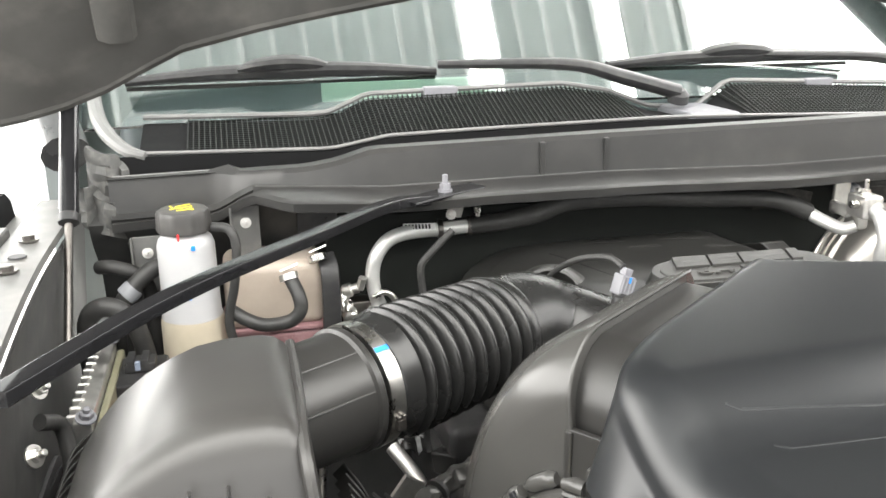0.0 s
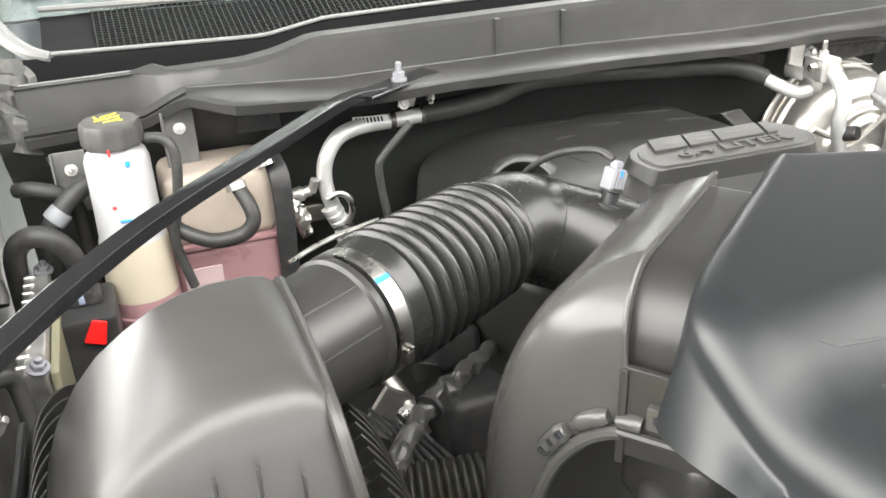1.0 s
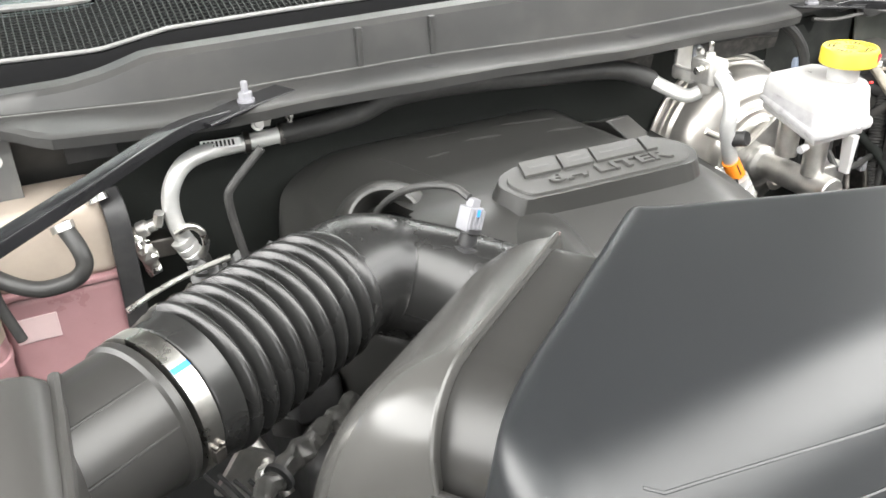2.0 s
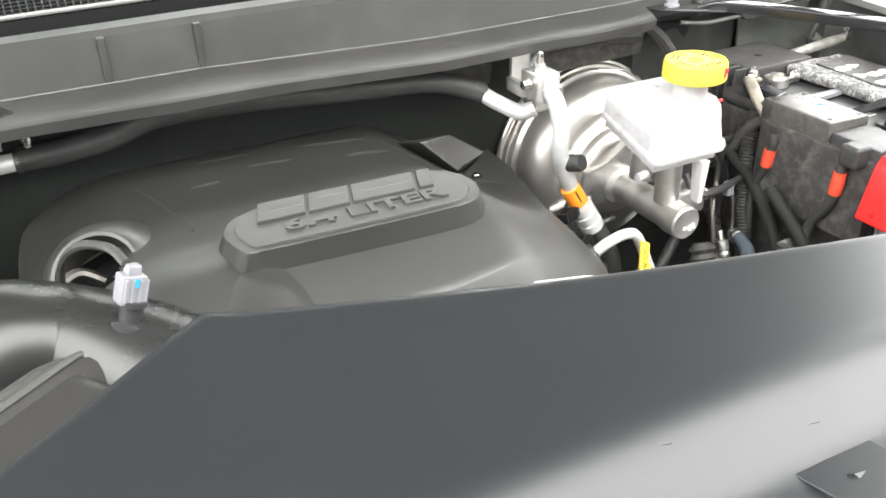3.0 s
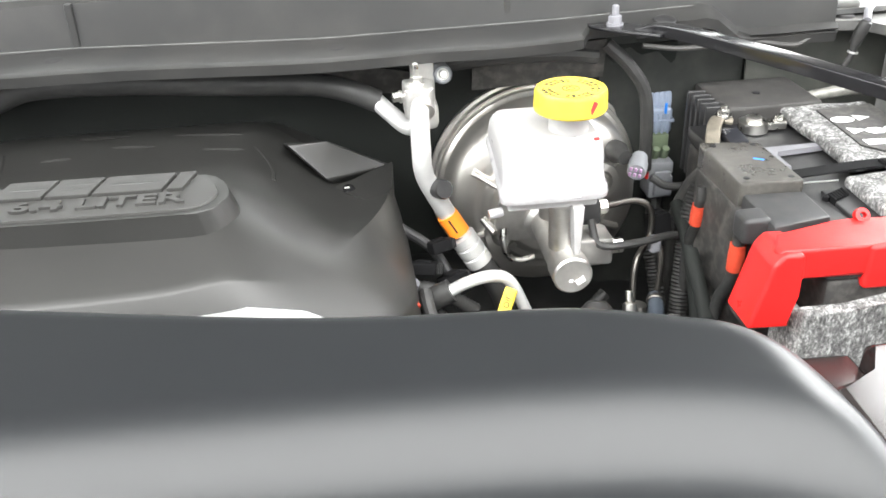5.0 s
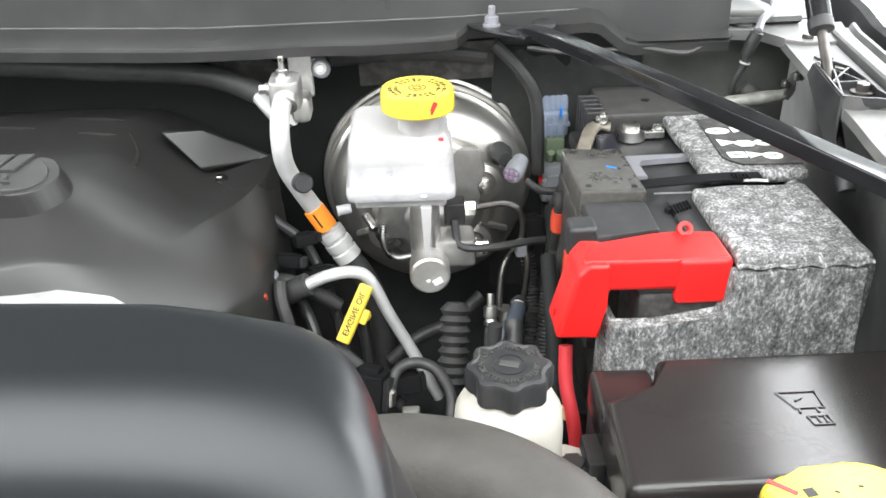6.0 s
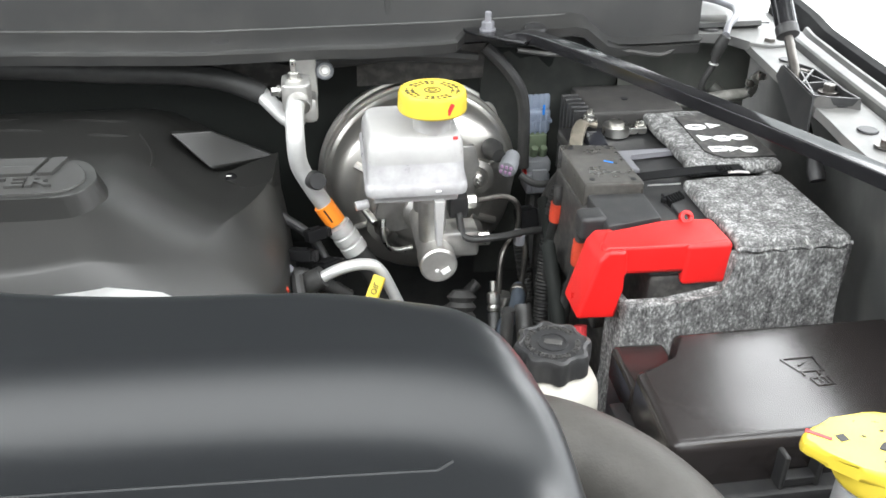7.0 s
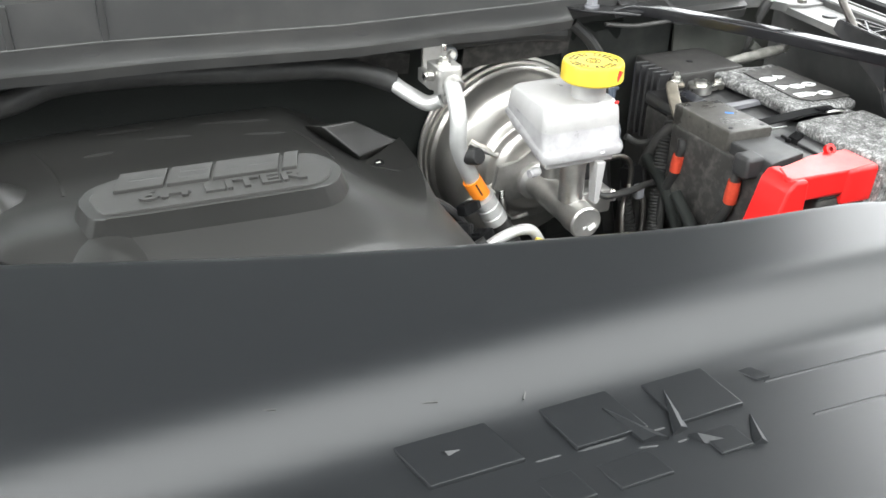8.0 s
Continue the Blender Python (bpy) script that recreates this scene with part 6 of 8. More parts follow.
for rad, gap in ((0.026, 0.35), (0.0205, 0.55)):
    for k in range(26):
        a = 2 * math.pi * k / 26
        if k % 6 == 5:
            continue
        part("print_bar", moved(rbox(-rad * 0.07, rad * 0.07, -0.0018 if k % 3 else -0.0006, 0.0018 if k % 4 else 0.0006, 0, 0.0004, 0), Matrix.Translation((0.327 + rad * math.cos(a), -0.132 + rad * math.sin(a), 1.3785)) @ Matrix.Rotation(a + math.pi / 2, 4, "Z")), INK, rcap)
for r0, r1 in ((0.0035, 0.0045), (0.0075, 0.0085)):
    part("print_ring", lathe([(r0, 0.0), (r0, 0.0004), (r1, 0.0004), (r1, 0.0)], (0.327, -0.132, 1.3785), n=24, cap=False), INK, rcap)
part("paint_mark", moved(rbox(-0.002, 0.002, -0.0012, 0.001, -0.006, 0.006, 0), Matrix.Translation((0.3405, -0.1640, 1.369)) @ Matrix.Rotation(radians(25), 4, "Y")), REDMARK, rcap)
part("paint_mark", rbox(0.345, 0.350, -0.1575, -0.1545, 1.334, 1.337, 0.0006, 1), REDMARK, res)

# ---- refrigerant valve block and line to the compressor ----
acv = thing("refrigerant_valve", (0.19, -0.03, 1.10), "cast aluminium refrigerant valve with pipes and an orange label", "refrigerant valve")
part("block", merge(prism([(0.174, -0.050), (0.180, -0.056), (0.200, -0.056), (0.206, -0.048), (0.206, -0.020), (0.198, -0.012), (0.174, -0.014)], 1.330, 1.362, 0.003),
                    lathe([(0.012, -0.012), (0.013, -0.010), (0.013, 0.016), (0, 0.016)], (0.191, -0.045, 1.346), (0.0, -0.9, -0.45), 20),
                    rbox(0.192, 0.212, -0.022, 0.012, 1.304, 1.335, 0.007)), CAST, acv)
part("side_plate", merge(rbox(0.186, 0.213, 0.026, 0.034, 1.318, 1.367, 0.003), rbox(0.180, 0.190, -0.010, 0.030, 1.322, 1.340, 0.003)), CAST, acv, "tan-grey cast side plate")
part("bolt", hexbolt((0.188, -0.034, 1.362), (0, 0, 1), 0.0065, 0.008, 1.35, 0.014), STEEL, acv)
part("nut", hexbolt((0.172, -0.036, 1.350), (-1, -0.2, 0), 0.0055, 0.010, 1.2), STEEL, acv)
part("mount", merge(rbox(0.206, 0.228, 0.030, 0.040, 1.340, 1.362, 0.004), lathe([(0.010, 0), (0.011, 0.003), (0.009, 0.006), (0, 0.006)], (0.222, 0.030, 1.350), (0.1, -0.95, 0.3), 18)), GREYCONN, acv)
part("mount_bolt", hexbolt((0.222, 0.025, 1.3515), (0.1, -0.95, 0.3), 0.0052, 0.007, 1.3), CAST, acv)
part("inlet_pipe", tube([(0.146, 0.035, 1.324), (0.162, 0.015, 1.313), (0.178, -0.008, 1.306), (0.192, -0.018, 1.312)], 0.0095, 16, 6), ALU, acv)
part("pipe", tube([(0.190, -0.046, 1.345), (0.187, -0.070, 1.336), (0.186, -0.084, 1.310), (0.188, -0.080, 1.28), (0.200, -0.074, 1.250), (0.217, -0.070, 1.217), (0.235, -0.072, 1.188), (0.243, -0.073, 1.176)], 0.0100, 18, 6), ALU, acv)
dd = Vector((0.50, -0.06, -0.86))
part("orange_label", lathe([(0.0112, 0), (0.0118, 0.0), (0.0118, 0.026), (0.0112, 0.026)], (0.211, -0.0705, 1.226), dd, 24), ORANGE, acv, "orange paper label")
for k in range(3):
    part("print_bar", moved(rbox(-0.001, 0.001, -0.0121, -0.0116, -0.004, 0.004, 0), basis(Vector((0.211, -0.0705, 1.226)) + dd * (0.006 + 0.005 * k), (0.86, 0, 0.5), (0.05, 1, 0), (0.5, 0, -0.86))), INK, acv)
part("sleeve", lathe([(0.0112, 0), (0.0150, 0.001), (0.0150, 0.010), (0.0138, 0.011), (0.0138, 0.014), (0.0152, 0.015), (0.0152, 0.024), (0.0138, 0.025), (0.0138, 0.028), (0.0152, 0.029), (0.0152, 0.040), (0.012, 0.041)], (0.2255, -0.0715, 1.200), dd, 28), ALU, acv, "crimped aluminium sleeve")
part("service_cap", lathe([(0, 0), (0.0095, 0), (0.0105, 0.003), (0.0105, 0.018), (0.009, 0.021), (0, 0.021)], (0.201, -0.079, 1.262), (0.25, -0.75, 0.25), 16), BLACK, acv, "black service port cap")
part("hose", tube([(0.246, -0.074, 1.166), (0.262, -0.077, 1.14), (0.275, -0.08, 1.10), (0.28, -0.08, 1.0)], 0.0130, 14, 5), RUBBER, acv)
wp = thing("coolant_pipe", (0.28, -0.13, 0.98), "bent aluminium coolant pipe with black hose ends", "coolant pipe")
part("pipe", tube([(0.200, -0.135, 1.166), (0.225, -0.135, 1.178), (0.252, -0.133, 1.181), (0.270, -0.132, 1.170), (0.290, -0.135, 1.125), (0.315, -0.14, 1.075), (0.340, -0.145, 1.02)], 0.0066, 16, 6), ALU, wp)
part("hose", tube([(0.206, -0.135, 1.170), (0.185, -0.132, 1.158), (0.16, -0.12, 1.135)], 0.0125, 12, 5), RUBBER, wp)
part("tee", merge(lathe([(0.0055, 0), (0.0065, 0.002), (0.0065, 0.022), (0.0075, 0.023), (0.0075, 0.034), (0, 0.034)], (0.158, -0.118, 1.146), (0.25, -0.2, 0.9), 16), lathe([(0.004, 0), (0.004, 0.040), (0, 0.040)], (0.128, -0.12, 1.136), (0.8, 0.05, 0.35), 12)), PALE, wp, "pale plastic tee")
part("side_hose", tube([(0.178, -0.145, 1.178), (0.180, -0.16, 1.165), (0.190, -0.175, 1.13), (0.20, -0.18, 1.08)], 0.007, 10, 5), RUBBER, wp)
dip = thing("oil_dipstick", (0.265, -0.16, 1.05), "yellow plastic engine oil dipstick handle", "dipstick")
dm = basis((0.2545, -0.165, 1.150), (0.42, 0.55, 0.72), (0.88, -0.05, -0.47), (-0.22, -0.83, 0.51))
part("handle", moved(merge(rbox(-0.032, 0.032, -0.0072, 0.0072, -0.0038, 0.0038, 0.0022, 3), lathe([(0.006, -0.014), (0.0065, -0.003), (0, -0.003)], (0.0, 0.008, 0), n=16), rbox(-0.008, 0.008, -0.002, 0.014, -0.006, -0.001, 0.002)), dm), YELLOW, dip)
part("lettering", letters("ENGINE OIL", 0.0090, 0.0004, dm @ Matrix.Translation((0, 0, 0.0043))), INK, dip, smooth=0)
part("stalk", tube([(0.258, -0.155, 1.142), (0.262, -0.15, 1.10), (0.265, -0.15, 1.05)], 0.005, 8, 4), BLACK, dip)

# ---- power steering bottle ----
PX, PY = 0.382, -0.428
ps = thing("steering_fluid_bottle", (PX, PY, 1.08), "white power steering fluid bottle with a knobbed black cap", "fluid bottle")
part("bottle", lathe([(0, 1.254), (0.024, 1.254), (0.027, 1.250), (0.034, 1.245), (0.0385, 1.236), (0.0400, 1.220), (0.0405, 1.17), (0.0400, 1.10), (0.034, 1.08), (0, 1.08)], (PX, PY, 0), n=44), CREAM, ps)
pcap = part("cap", lathe([(0, 1.2545), (0.0285, 1.2545), (0.0300, 1.257), (0.0300, 1.271), (0.0285, 1.2745), (0.0255, 1.2755), (0.024, 1.2745), (0, 1.2745)], (PX, PY, 0), n=128, wave=lambda w: 1 + 0.085 * max(-0.6, math.cos(8 * w)) - 0.03), BLACK, ps, "lobed black cap with raised writing")
part("ring", lathe([(0.0105, 0), (0.0105, 0.0012), (0.0120, 0.0012), (0.0120, 0)], (PX, PY, 1.2745), n=32, cap=False), BLACK, pcap)
part("emblem", moved(rbox(-0.007, 0.007, -0.003, 0.003, 0, 0.0012, 0.0004, 1), Matrix.Translation((PX, PY, 1.2745)) @ Matrix.Rotation(radians(-20), 4, "Z")), DUSTY, pcap)
words = []
for text, mid in (("USE APPROVED", 90), ("POWER", 180), ("STEERING FLUID", 285)):
    for k, ch in enumerate(text):
        if ch == " ":
            continue
        sense = 1 if mid < 200 else -1
        a = radians(mid - sense * 10.5 * (k - (len(text) - 1) / 2))
        words.append(letters(ch, 0.0062, 0.0007, Matrix.Translation((PX + 0.0195 * math.cos(a), PY + 0.0195 * math.sin(a), 1.2750)) @ Matrix.Rotation(a - sense * math.pi / 2, 4, "Z"), 0.0001))
part("lettering", merge(*words), DUSTY, pcap, "raised words USE APPROVED POWER STEERING FLUID", smooth=0)
part("bracket", prism([(0.404, -0.446), (0.422, -0.486), (0.444, -0.486), (0.446, -0.424), (0.428, -0.414), (0.408, -0.416)], 1.166, 1.188, 0.003), CREAM, ps, "pale mounting ear")
part("bolt", hexbolt((0.429, -0.442, 1.188), (0, 0, 1), 0.009, 0.008, 1.35), BLACK, ps)

# ---- radiator hose and smaller hoses ----
rh = thing("radiator_hose", (0.38, -0.52, 1.08), "thick worn black rubber radiator hose", "radiator hose")
part("hose", tube([(0.16, -0.47, 1.20), (0.24, -0.49, 1.235), (0.31, -0.502, 1.254), (0.37, -0.532, 1.258), (0.418, -0.585, 1.25), (0.442, -0.655, 1.23), (0.448, -0.75, 1.20)], 0.033, 28, 7), HOSE, rh)
part("clamp", lathe([(0.0335, 0), (0.0352, 0.0), (0.0352, 0.010), (0.0335, 0.010)], (0.4425, -0.657, 1.2295), (0.1, -0.96, -0.25), 36), STEEL, rh, "steel worm clamp")
cv = thing("corrugated_boot", (0.345, -0.27, 1.02), "black corrugated rubber boot", "rubber boot")
part("boot", lathe([(0.012, 0)] + [(0.0125 + 0.0045 * (k % 2), 0.0055 * k) for k in range(16)] + [(0.010, 0.09)], (0.353, -0.185, 1.065), (0.08, 0.45, 0.88), 24), RUBBER, cv)
ph = thing("steering_hoses", (0.40, -0.26, 1.0), "bundle of black and grey hoses running down", "hoses")
for pts, r, mm in (([(0.392, -0.24, 1.18), (0.388, -0.25, 1.12), (0.385, -0.27, 1.05), (0.38, -0.29, 0.95)], 0.007, RUBBER),
                   ([(0.412, -0.22, 1.17), (0.408, -0.26, 1.13), (0.395, -0.29, 1.10), (0.385, -0.31, 1.00)], 0.009, RUBBER),
                   ([(0.405, -0.30, 1.155), (0.402, -0.315, 1.135), (0.388, -0.325, 1.125), (0.378, -0.32, 1.15)], 0.009, BLUECONN),
                   ([(0.455, -0.15, 1.20), (0.452, -0.22, 1.15), (0.448, -0.27, 1.08), (0.44, -0.29, 0.95)], 0.008, MATTING),
                   ([(0.472, -0.06, 1.21), (0.468, -0.12, 1.18), (0.462, -0.18, 1.10), (0.455, -0.2, 0.95)], 0.008, MATTING)):
    part("hose", tube(pts, r, 12, 6), mm, ph)
part("coupling", lathe([(0.007, 0), (0.0078, 0.004), (0.006, 0.007), (0.0078, 0.010), (0.0078, 0.020), (0.004, 0.022), (0.004, 0.034), (0, 0.034)], (0.397, -0.150, 1.118), (0.03, 0.45, 0.88), 16), STEEL, ph)
part("hose", tube([(0.397, -0.152, 1.116), (0.394, -0.175, 1.09), (0.392, -0.195, 1.05), (0.39, -0.21, 0.98)], 0.007, 12, 5), RUBBER, ph)
part("elbow_hose", tube([(0.430, -0.126, 1.132), (0.426, -0.145, 1.132), (0.418, -0.166, 1.128), (0.404, -0.182, 1.120), (0.398, -0.190, 1.095), (0.397, -0.20, 1.04)], [0.0075, 0.0085, 0.009, 0.009, 0.009, 0.009], 12, 5), pmat("blue_grey_hose", (0.045, 0.055, 0.07), 0.5, var=0.2), ph, "blue-grey bent hose")
part("clip", lathe([(0.009, 0), (0.0102, 0.001), (0.0102, 0.006), (0.009, 0.007)], (0.4275, -0.139, 1.132), (0.3, 0.9, 0.1), 16), DARKSTEEL, ph)
part("loop_hose", tube([(0.287, -0.222, 1.085), (0.296, -0.206, 1.105), (0.315, -0.200, 1.110), (0.336, -0.208, 1.106), (0.349, -0.235, 1.095), (0.346, -0.262, 1.075), (0.335, -0.28, 1.04)], 0.0058, 12, 6), RUBBER, ph)
part("loop_fitting", merge(lathe([(0.006, 0), (0.007, 0.003), (0.007, 0.016), (0.004, 0.018), (0, 0.018)], (0.287, -0.226, 1.078), (0.05, 0.2, 1), 12), rbox(0.300, 0.318, -0.250, -0.240, 1.070, 1.088, 0.002)), STEEL, ph)

# ---- battery in its fibre wrap ----
bat = thing("battery", (0.595, -0.17, 1.02), "black car battery with bare posts and a plastic terminal cover", "battery")
part("case", rbox(0.500, 0.679, -0.325, -0.005, 1.02, 1.262, 0.006), GRIMY, bat)
part("lid", rbox(0.498, 0.678, -0.3262, -0.003, 1.262, 1.280, 0.005), BLACK, bat)
part("post", lathe([(0.0095, 0), (0.0085, 0.018), (0, 0.018)], (0.560, -0.038, 1.280), n=20), STEEL, bat)
part("terminal_clamp", merge(lathe([(0.011, 0.002), (0.016, 0.002), (0.016, 0.013), (0.011, 0.013)], (0.560, -0.038, 1.280), n=24), rbox(0.572, 0.596, -0.046, -0.030, 1.283, 1.292, 0.002), hexbolt((0.589, -0.038, 1.292), (0, 0, 1), 0.005, 0.006)), STEEL, bat, "bare metal terminal clamp")
part("handle_bar", prism([(0.534, -0.150), (0.530, -0.112), (0.540, -0.100), (0.604, -0.098), (0.604, -0.110), (0.552, -0.113), (0.547, -0.122), (0.550, -0.152)], 1.2822, 1.2880, 0.0015), PALE, bat, "pale grey carrying handle")
part("strap", bar([(0.525, -0.184, 1.2935), (0.56, -0.184, 1.2960), (0.61, -0.183, 1.2985), (0.648, -0.184, 1.2985)], 0.017, 0.0022, 0.0008, 4), GUTTER, bat, "flat black hold-down strap")
part("buckle", bar([(0.628, -0.194, 1.2995), (0.638, -0.1965, 1.3005), (0.649, -0.1985, 1.3000)], 0.0050, 0.0014, 0.0005, 3), STEEL, bat, "bright strap end")
for k in range(5):
    part("buckle_tooth", rbox(0.6195 + 0.0033 * k, 0.6212 + 0.0033 * k, -0.191 - 0.0009 * k, -0.181 - 0.0009 * k, 1.2990, 1.3022, 0.0004, 1), GUTTER, bat)
part("strap_bolt", hexbolt((0.527, -0.178, 1.289), (0, 0, 1), 0.006, 0.008), DARKSTEEL, bat)
for k in range(6):
    part("comb_tooth", rbox(0.5545 + 0.0033 * k, 0.5565 + 0.0033 * k, -0.228 + 0.0018 * k, -0.214 + 0.0018 * k, 1.279, 1.2870, 0.0005, 1), GUTTER, bat)
part("comb_back", moved(rbox(-0.013, 0.012, -0.003, 0.003, 0, 0.006, 0.0008, 1), Matrix.Translation((0.562, -0.211, 1.279)) @ Matrix.Rotation(radians(28), 4, "Z")), GUTTER, bat)
part("foil_edge", prism([(0.550, -0.1772), (0.586, -0.1775), (0.587, -0.1758), (0.572, -0.1764), (0.560, -0.1752), (0.550, -0.1760)][::-1], 1.2795, 1.2812, 0.0002), ALU, bat, "torn foil edge")
part("clip", merge(rbox(0.530, 0.541, -0.172, -0.164, 1.279, 1.2855, 0.001), hexbolt((0.537, -0.168, 1.2855), (0, 0, 1), 0.0035, 0.004)), STEEL, bat, "small bare clip")
part("foil_scrap", prism([(0.568, -0.240), (0.580, -0.243), (0.582, -0.262), (0.574, -0.258)][::-1], 1.2800, 1.2812, 0.0003), PALE, bat, "pale scrap of film")
part("vent_strip", rbox(0.555, 0.592, -0.270, -0.20, 1.2795, 1.284, 0.002), BLACK, bat)
SCUFFED = pmat("scuffed_black_plastic", (0.050, 0.0475, 0.043), 0.33, var=0.4, scale=34, bump=0.05, dust=0.12, rvar=0.14)
cover = thing("fuse_cover", (0.495, -0.19, 1.15), "black plastic fuse cover on the battery", "fuse cover")
part("body", prism([(0.470, -0.103), (0.530, -0.112), (0.530, -0.262), (0.470, -0.275)], 1.17, 1.276, 0.005), GRIMY, cover)
part("lid", prism([(0.472, -0.100), (0.532, -0.110), (0.534, -0.208), (0.472, -0.205)], 1.270, 1.300, 0.004), SCUFFED, cover)
part("step", prism([(0.474, -0.206), (0.533, -0.209), (0.532, -0.264), (0.474, -0.276)], 1.270, 1.290, 0.004), BLACK, cover)
for x, y in ((0.482, -0.115), (0.522, -0.118), (0.482, -0.195), (0.524, -0.199)):
    part("pin", lathe([(0.003, 0), (0.003, 0.001), (0, 0.001)], (x, y, 1.2995), n=10), INK, cover)
part("paint_mark", moved(rbox(-0.005, 0.005, -0.0009, 0.0009, 0, 0.0006, 0), Matrix.Translation((0.512, -0.155, 1.300)) @ Matrix.Rotation(radians(-35), 4, "Z")), BLUEMARK, cover)
TANLUG = pmat("tarnished_lug_metal", (0.24, 0.215, 0.175), 0.42, metal=0.5, var=0.3, scale=70, bump=0.1)
lc = thing("earth_cable", (0.472, -0.05, 1.05), "dusty taped cable dropping from the battery lug", "cable")
part("cable", tube([(0.496, -0.092, 1.264), (0.488, -0.075, 1.250), (0.480, -0.060, 1.222), (0.474, -0.052, 1.18), (0.472, -0.05, 1.05)], [0.0070, 0.0078, 0.0074, 0.0078, 0.007], 12, 6), DUSTY, lc)
lug = thing("terminal_lug", (0.527, -0.03, 1.26), "bare crimped battery cable lug with a bolt", "cable lug")
part("lug", merge(bar([(0.494, -0.10, 1.262), (0.500, -0.075, 1.274), (0.513, -0.042, 1.290), (0.526, -0.024, 1.2925), (0.540, -0.026, 1.2905)], 0.016, 0.007, 0.003, 5)), TANLUG, lug)
part("bolt", hexbolt((0.531, -0.022, 1.295), (0, 0, 1), 0.0068, 0.008, 1.4, 0.005), STEEL, lug)
part("block", prism([(0.514, -0.086), (0.538, -0.080), (0.541, -0.040), (0.520, -0.040)], 1.262, 1.289, 0.003), STICKER, lug, "dark shrink-wrapped block")

# red terminal cover
red = thing("terminal_cover", (0.50, -0.32, 1.19), "bright red plastic positive terminal cover", "terminal cover")
part("hood", merge(
    prism([(0.452, -0.318), (0.464, -0.294), (0.520, -0.288), (0.534, -0.279), (0.572, -0.282), (0.573, -0.327), (0.530, -0.328), (0.454, -0.328)], 1.268, 1.296, 0.004, 3),
    rbox(0.529, 0.5735, -0.3305, -0.284, 1.253, 1.2955, 0.005, 3),
    moved(prism([(0.432, 1.226), (0.470, 1.224), (0.469, 1.256), (0.476, 1.272), (0.474, 1.2945), (0.456, 1.2955), (0.448, 1.286)], 0.288, 0.3325, 0.004, 3), basis((0, 0, 0), (1, 0, 0), (0, 0, 1), (0, -1, 0)))), RED, red)
part("tab", lathe([(0.003, -0.0025), (0.0065, -0.0025), (0.0065, 0.0025), (0.003, 0.0025)], (0.546, -0.283, 1.2985), (0, -0.8, 0.6), 16, cap=False), RED, red)
TAPE_RED = pmat("orange_red_tape", (0.50, 0.055, 0.025), 0.5, var=0.25, scale=60, bump=0.2, bscale=300)
for way in ([(0.468, -0.131, 1.264), (0.468, -0.133, 1.252), (0.468, -0.13, 1.242), (0.468, -0.127, 1.219), (0.468, -0.113, 1.185), (0.468, -0.112, 1.138)],
            [(0.461, -0.251, 1.278), (0.461, -0.242, 1.267), (0.461, -0.24, 1.256), (0.461, -0.238, 1.228), (0.461, -0.23, 1.206), (0.461, -0.211, 1.165)]):
    lugc = thing("battery_cable", (way[5][0], way[5][1], 1.05), "black battery cable wrapped with orange-red tape", "cable", "battery cables")
    part("cable", tube(way + [(way[5][0], way[5][1], 1.05)], 0.0060, 12, 5), RUBBER, lugc)
    part("tape", tube([way[2], tuple((p + q) / 2 for p, q in zip(way[2], way[3])), way[3]], [0.0074, 0.0080, 0.0075], 14, 4), TAPE_RED, lugc, "orange-red tape wrap")
part("plug", rbox(0.4530, 0.4790, -0.2630, -0.2370, 1.2660, 1.2920, 0.005, 3), BLACK, lugc, "black moulded cable boot")
rc = thing("positive_cable", (0.445, -0.31, 1.0), "red battery cable with tape and a cable tie", "cable")
part("cable", tube([(0.447, -0.305, 1.20), (0.446, -0.32, 1.17), (0.452, -0.345, 1.13), (0.455, -0.36, 1.05)], 0.0062, 12, 5), pmat("crimson_sleeve", (0.42, 0.025, 0.03), 0.5, var=0.15), rc)
part("tape", lathe([(0.0064, 0), (0.0072, 0.001), (0.0072, 0.012), (0.0064, 0.013)], (0.4495, -0.334, 1.142), (-0.15, 0.5, 0.85), 16), pmat("tan_tape", (0.62, 0.42, 0.22), 0.6), rc)
part("cable_tie", lathe([(0.0066, 0), (0.0082, 0.001), (0.0082, 0.005), (0.0066, 0.006)], (0.4535, -0.353, 1.10), (-0.1, 0.4, 0.9), 16), BLACK, rc)


def felt_slab(x0, x1, y0, y1, z0, z1, seed):
    """A thick fibre slab with a slightly lumpy surface."""
    bm = rbox(x0, x1, y0, y1, z0, z1, 0.006, 3)
    bmesh.ops.subdivide_edges(bm, edges=[e for e in bm.edges if e.calc_length() > 0.03], cuts=5, use_grid_fill=True)
    for v in bm.verts:
        v.co += v.normal * 0.002 * noise.noise(v.co * 40 + Vector((seed, 0, 0)))
    return bm


wrap = thing("battery_wrap", (0.59, -0.33, 1.05), "grey speckled fibre battery blanket", "battery blanket")
m = basis((0, 0, 0), (1, 0, 0), (0, 0, 1), (0, -1, 0))
part("front_panel", moved(prism([(0.474, 1.05), (0.682, 1.05), (0.684, 1.20), (0.681, 1.288), (0.630, 1.290), (0.571, 1.288), (0.568, 1.245), (0.520, 1.241), (0.476, 1.243)], 0.327, 0.3405, 0.004, 3), m), FELT, wrap)
part("top_panel", felt_slab(0.577, 0.686, -0.334, -0.196, 1.282, 1.297, 3), FELT, wrap)
part("side_panel", felt_slab(0.680, 0.692, -0.330, -0.01, 1.05, 1.288, 4), FELT, wrap)
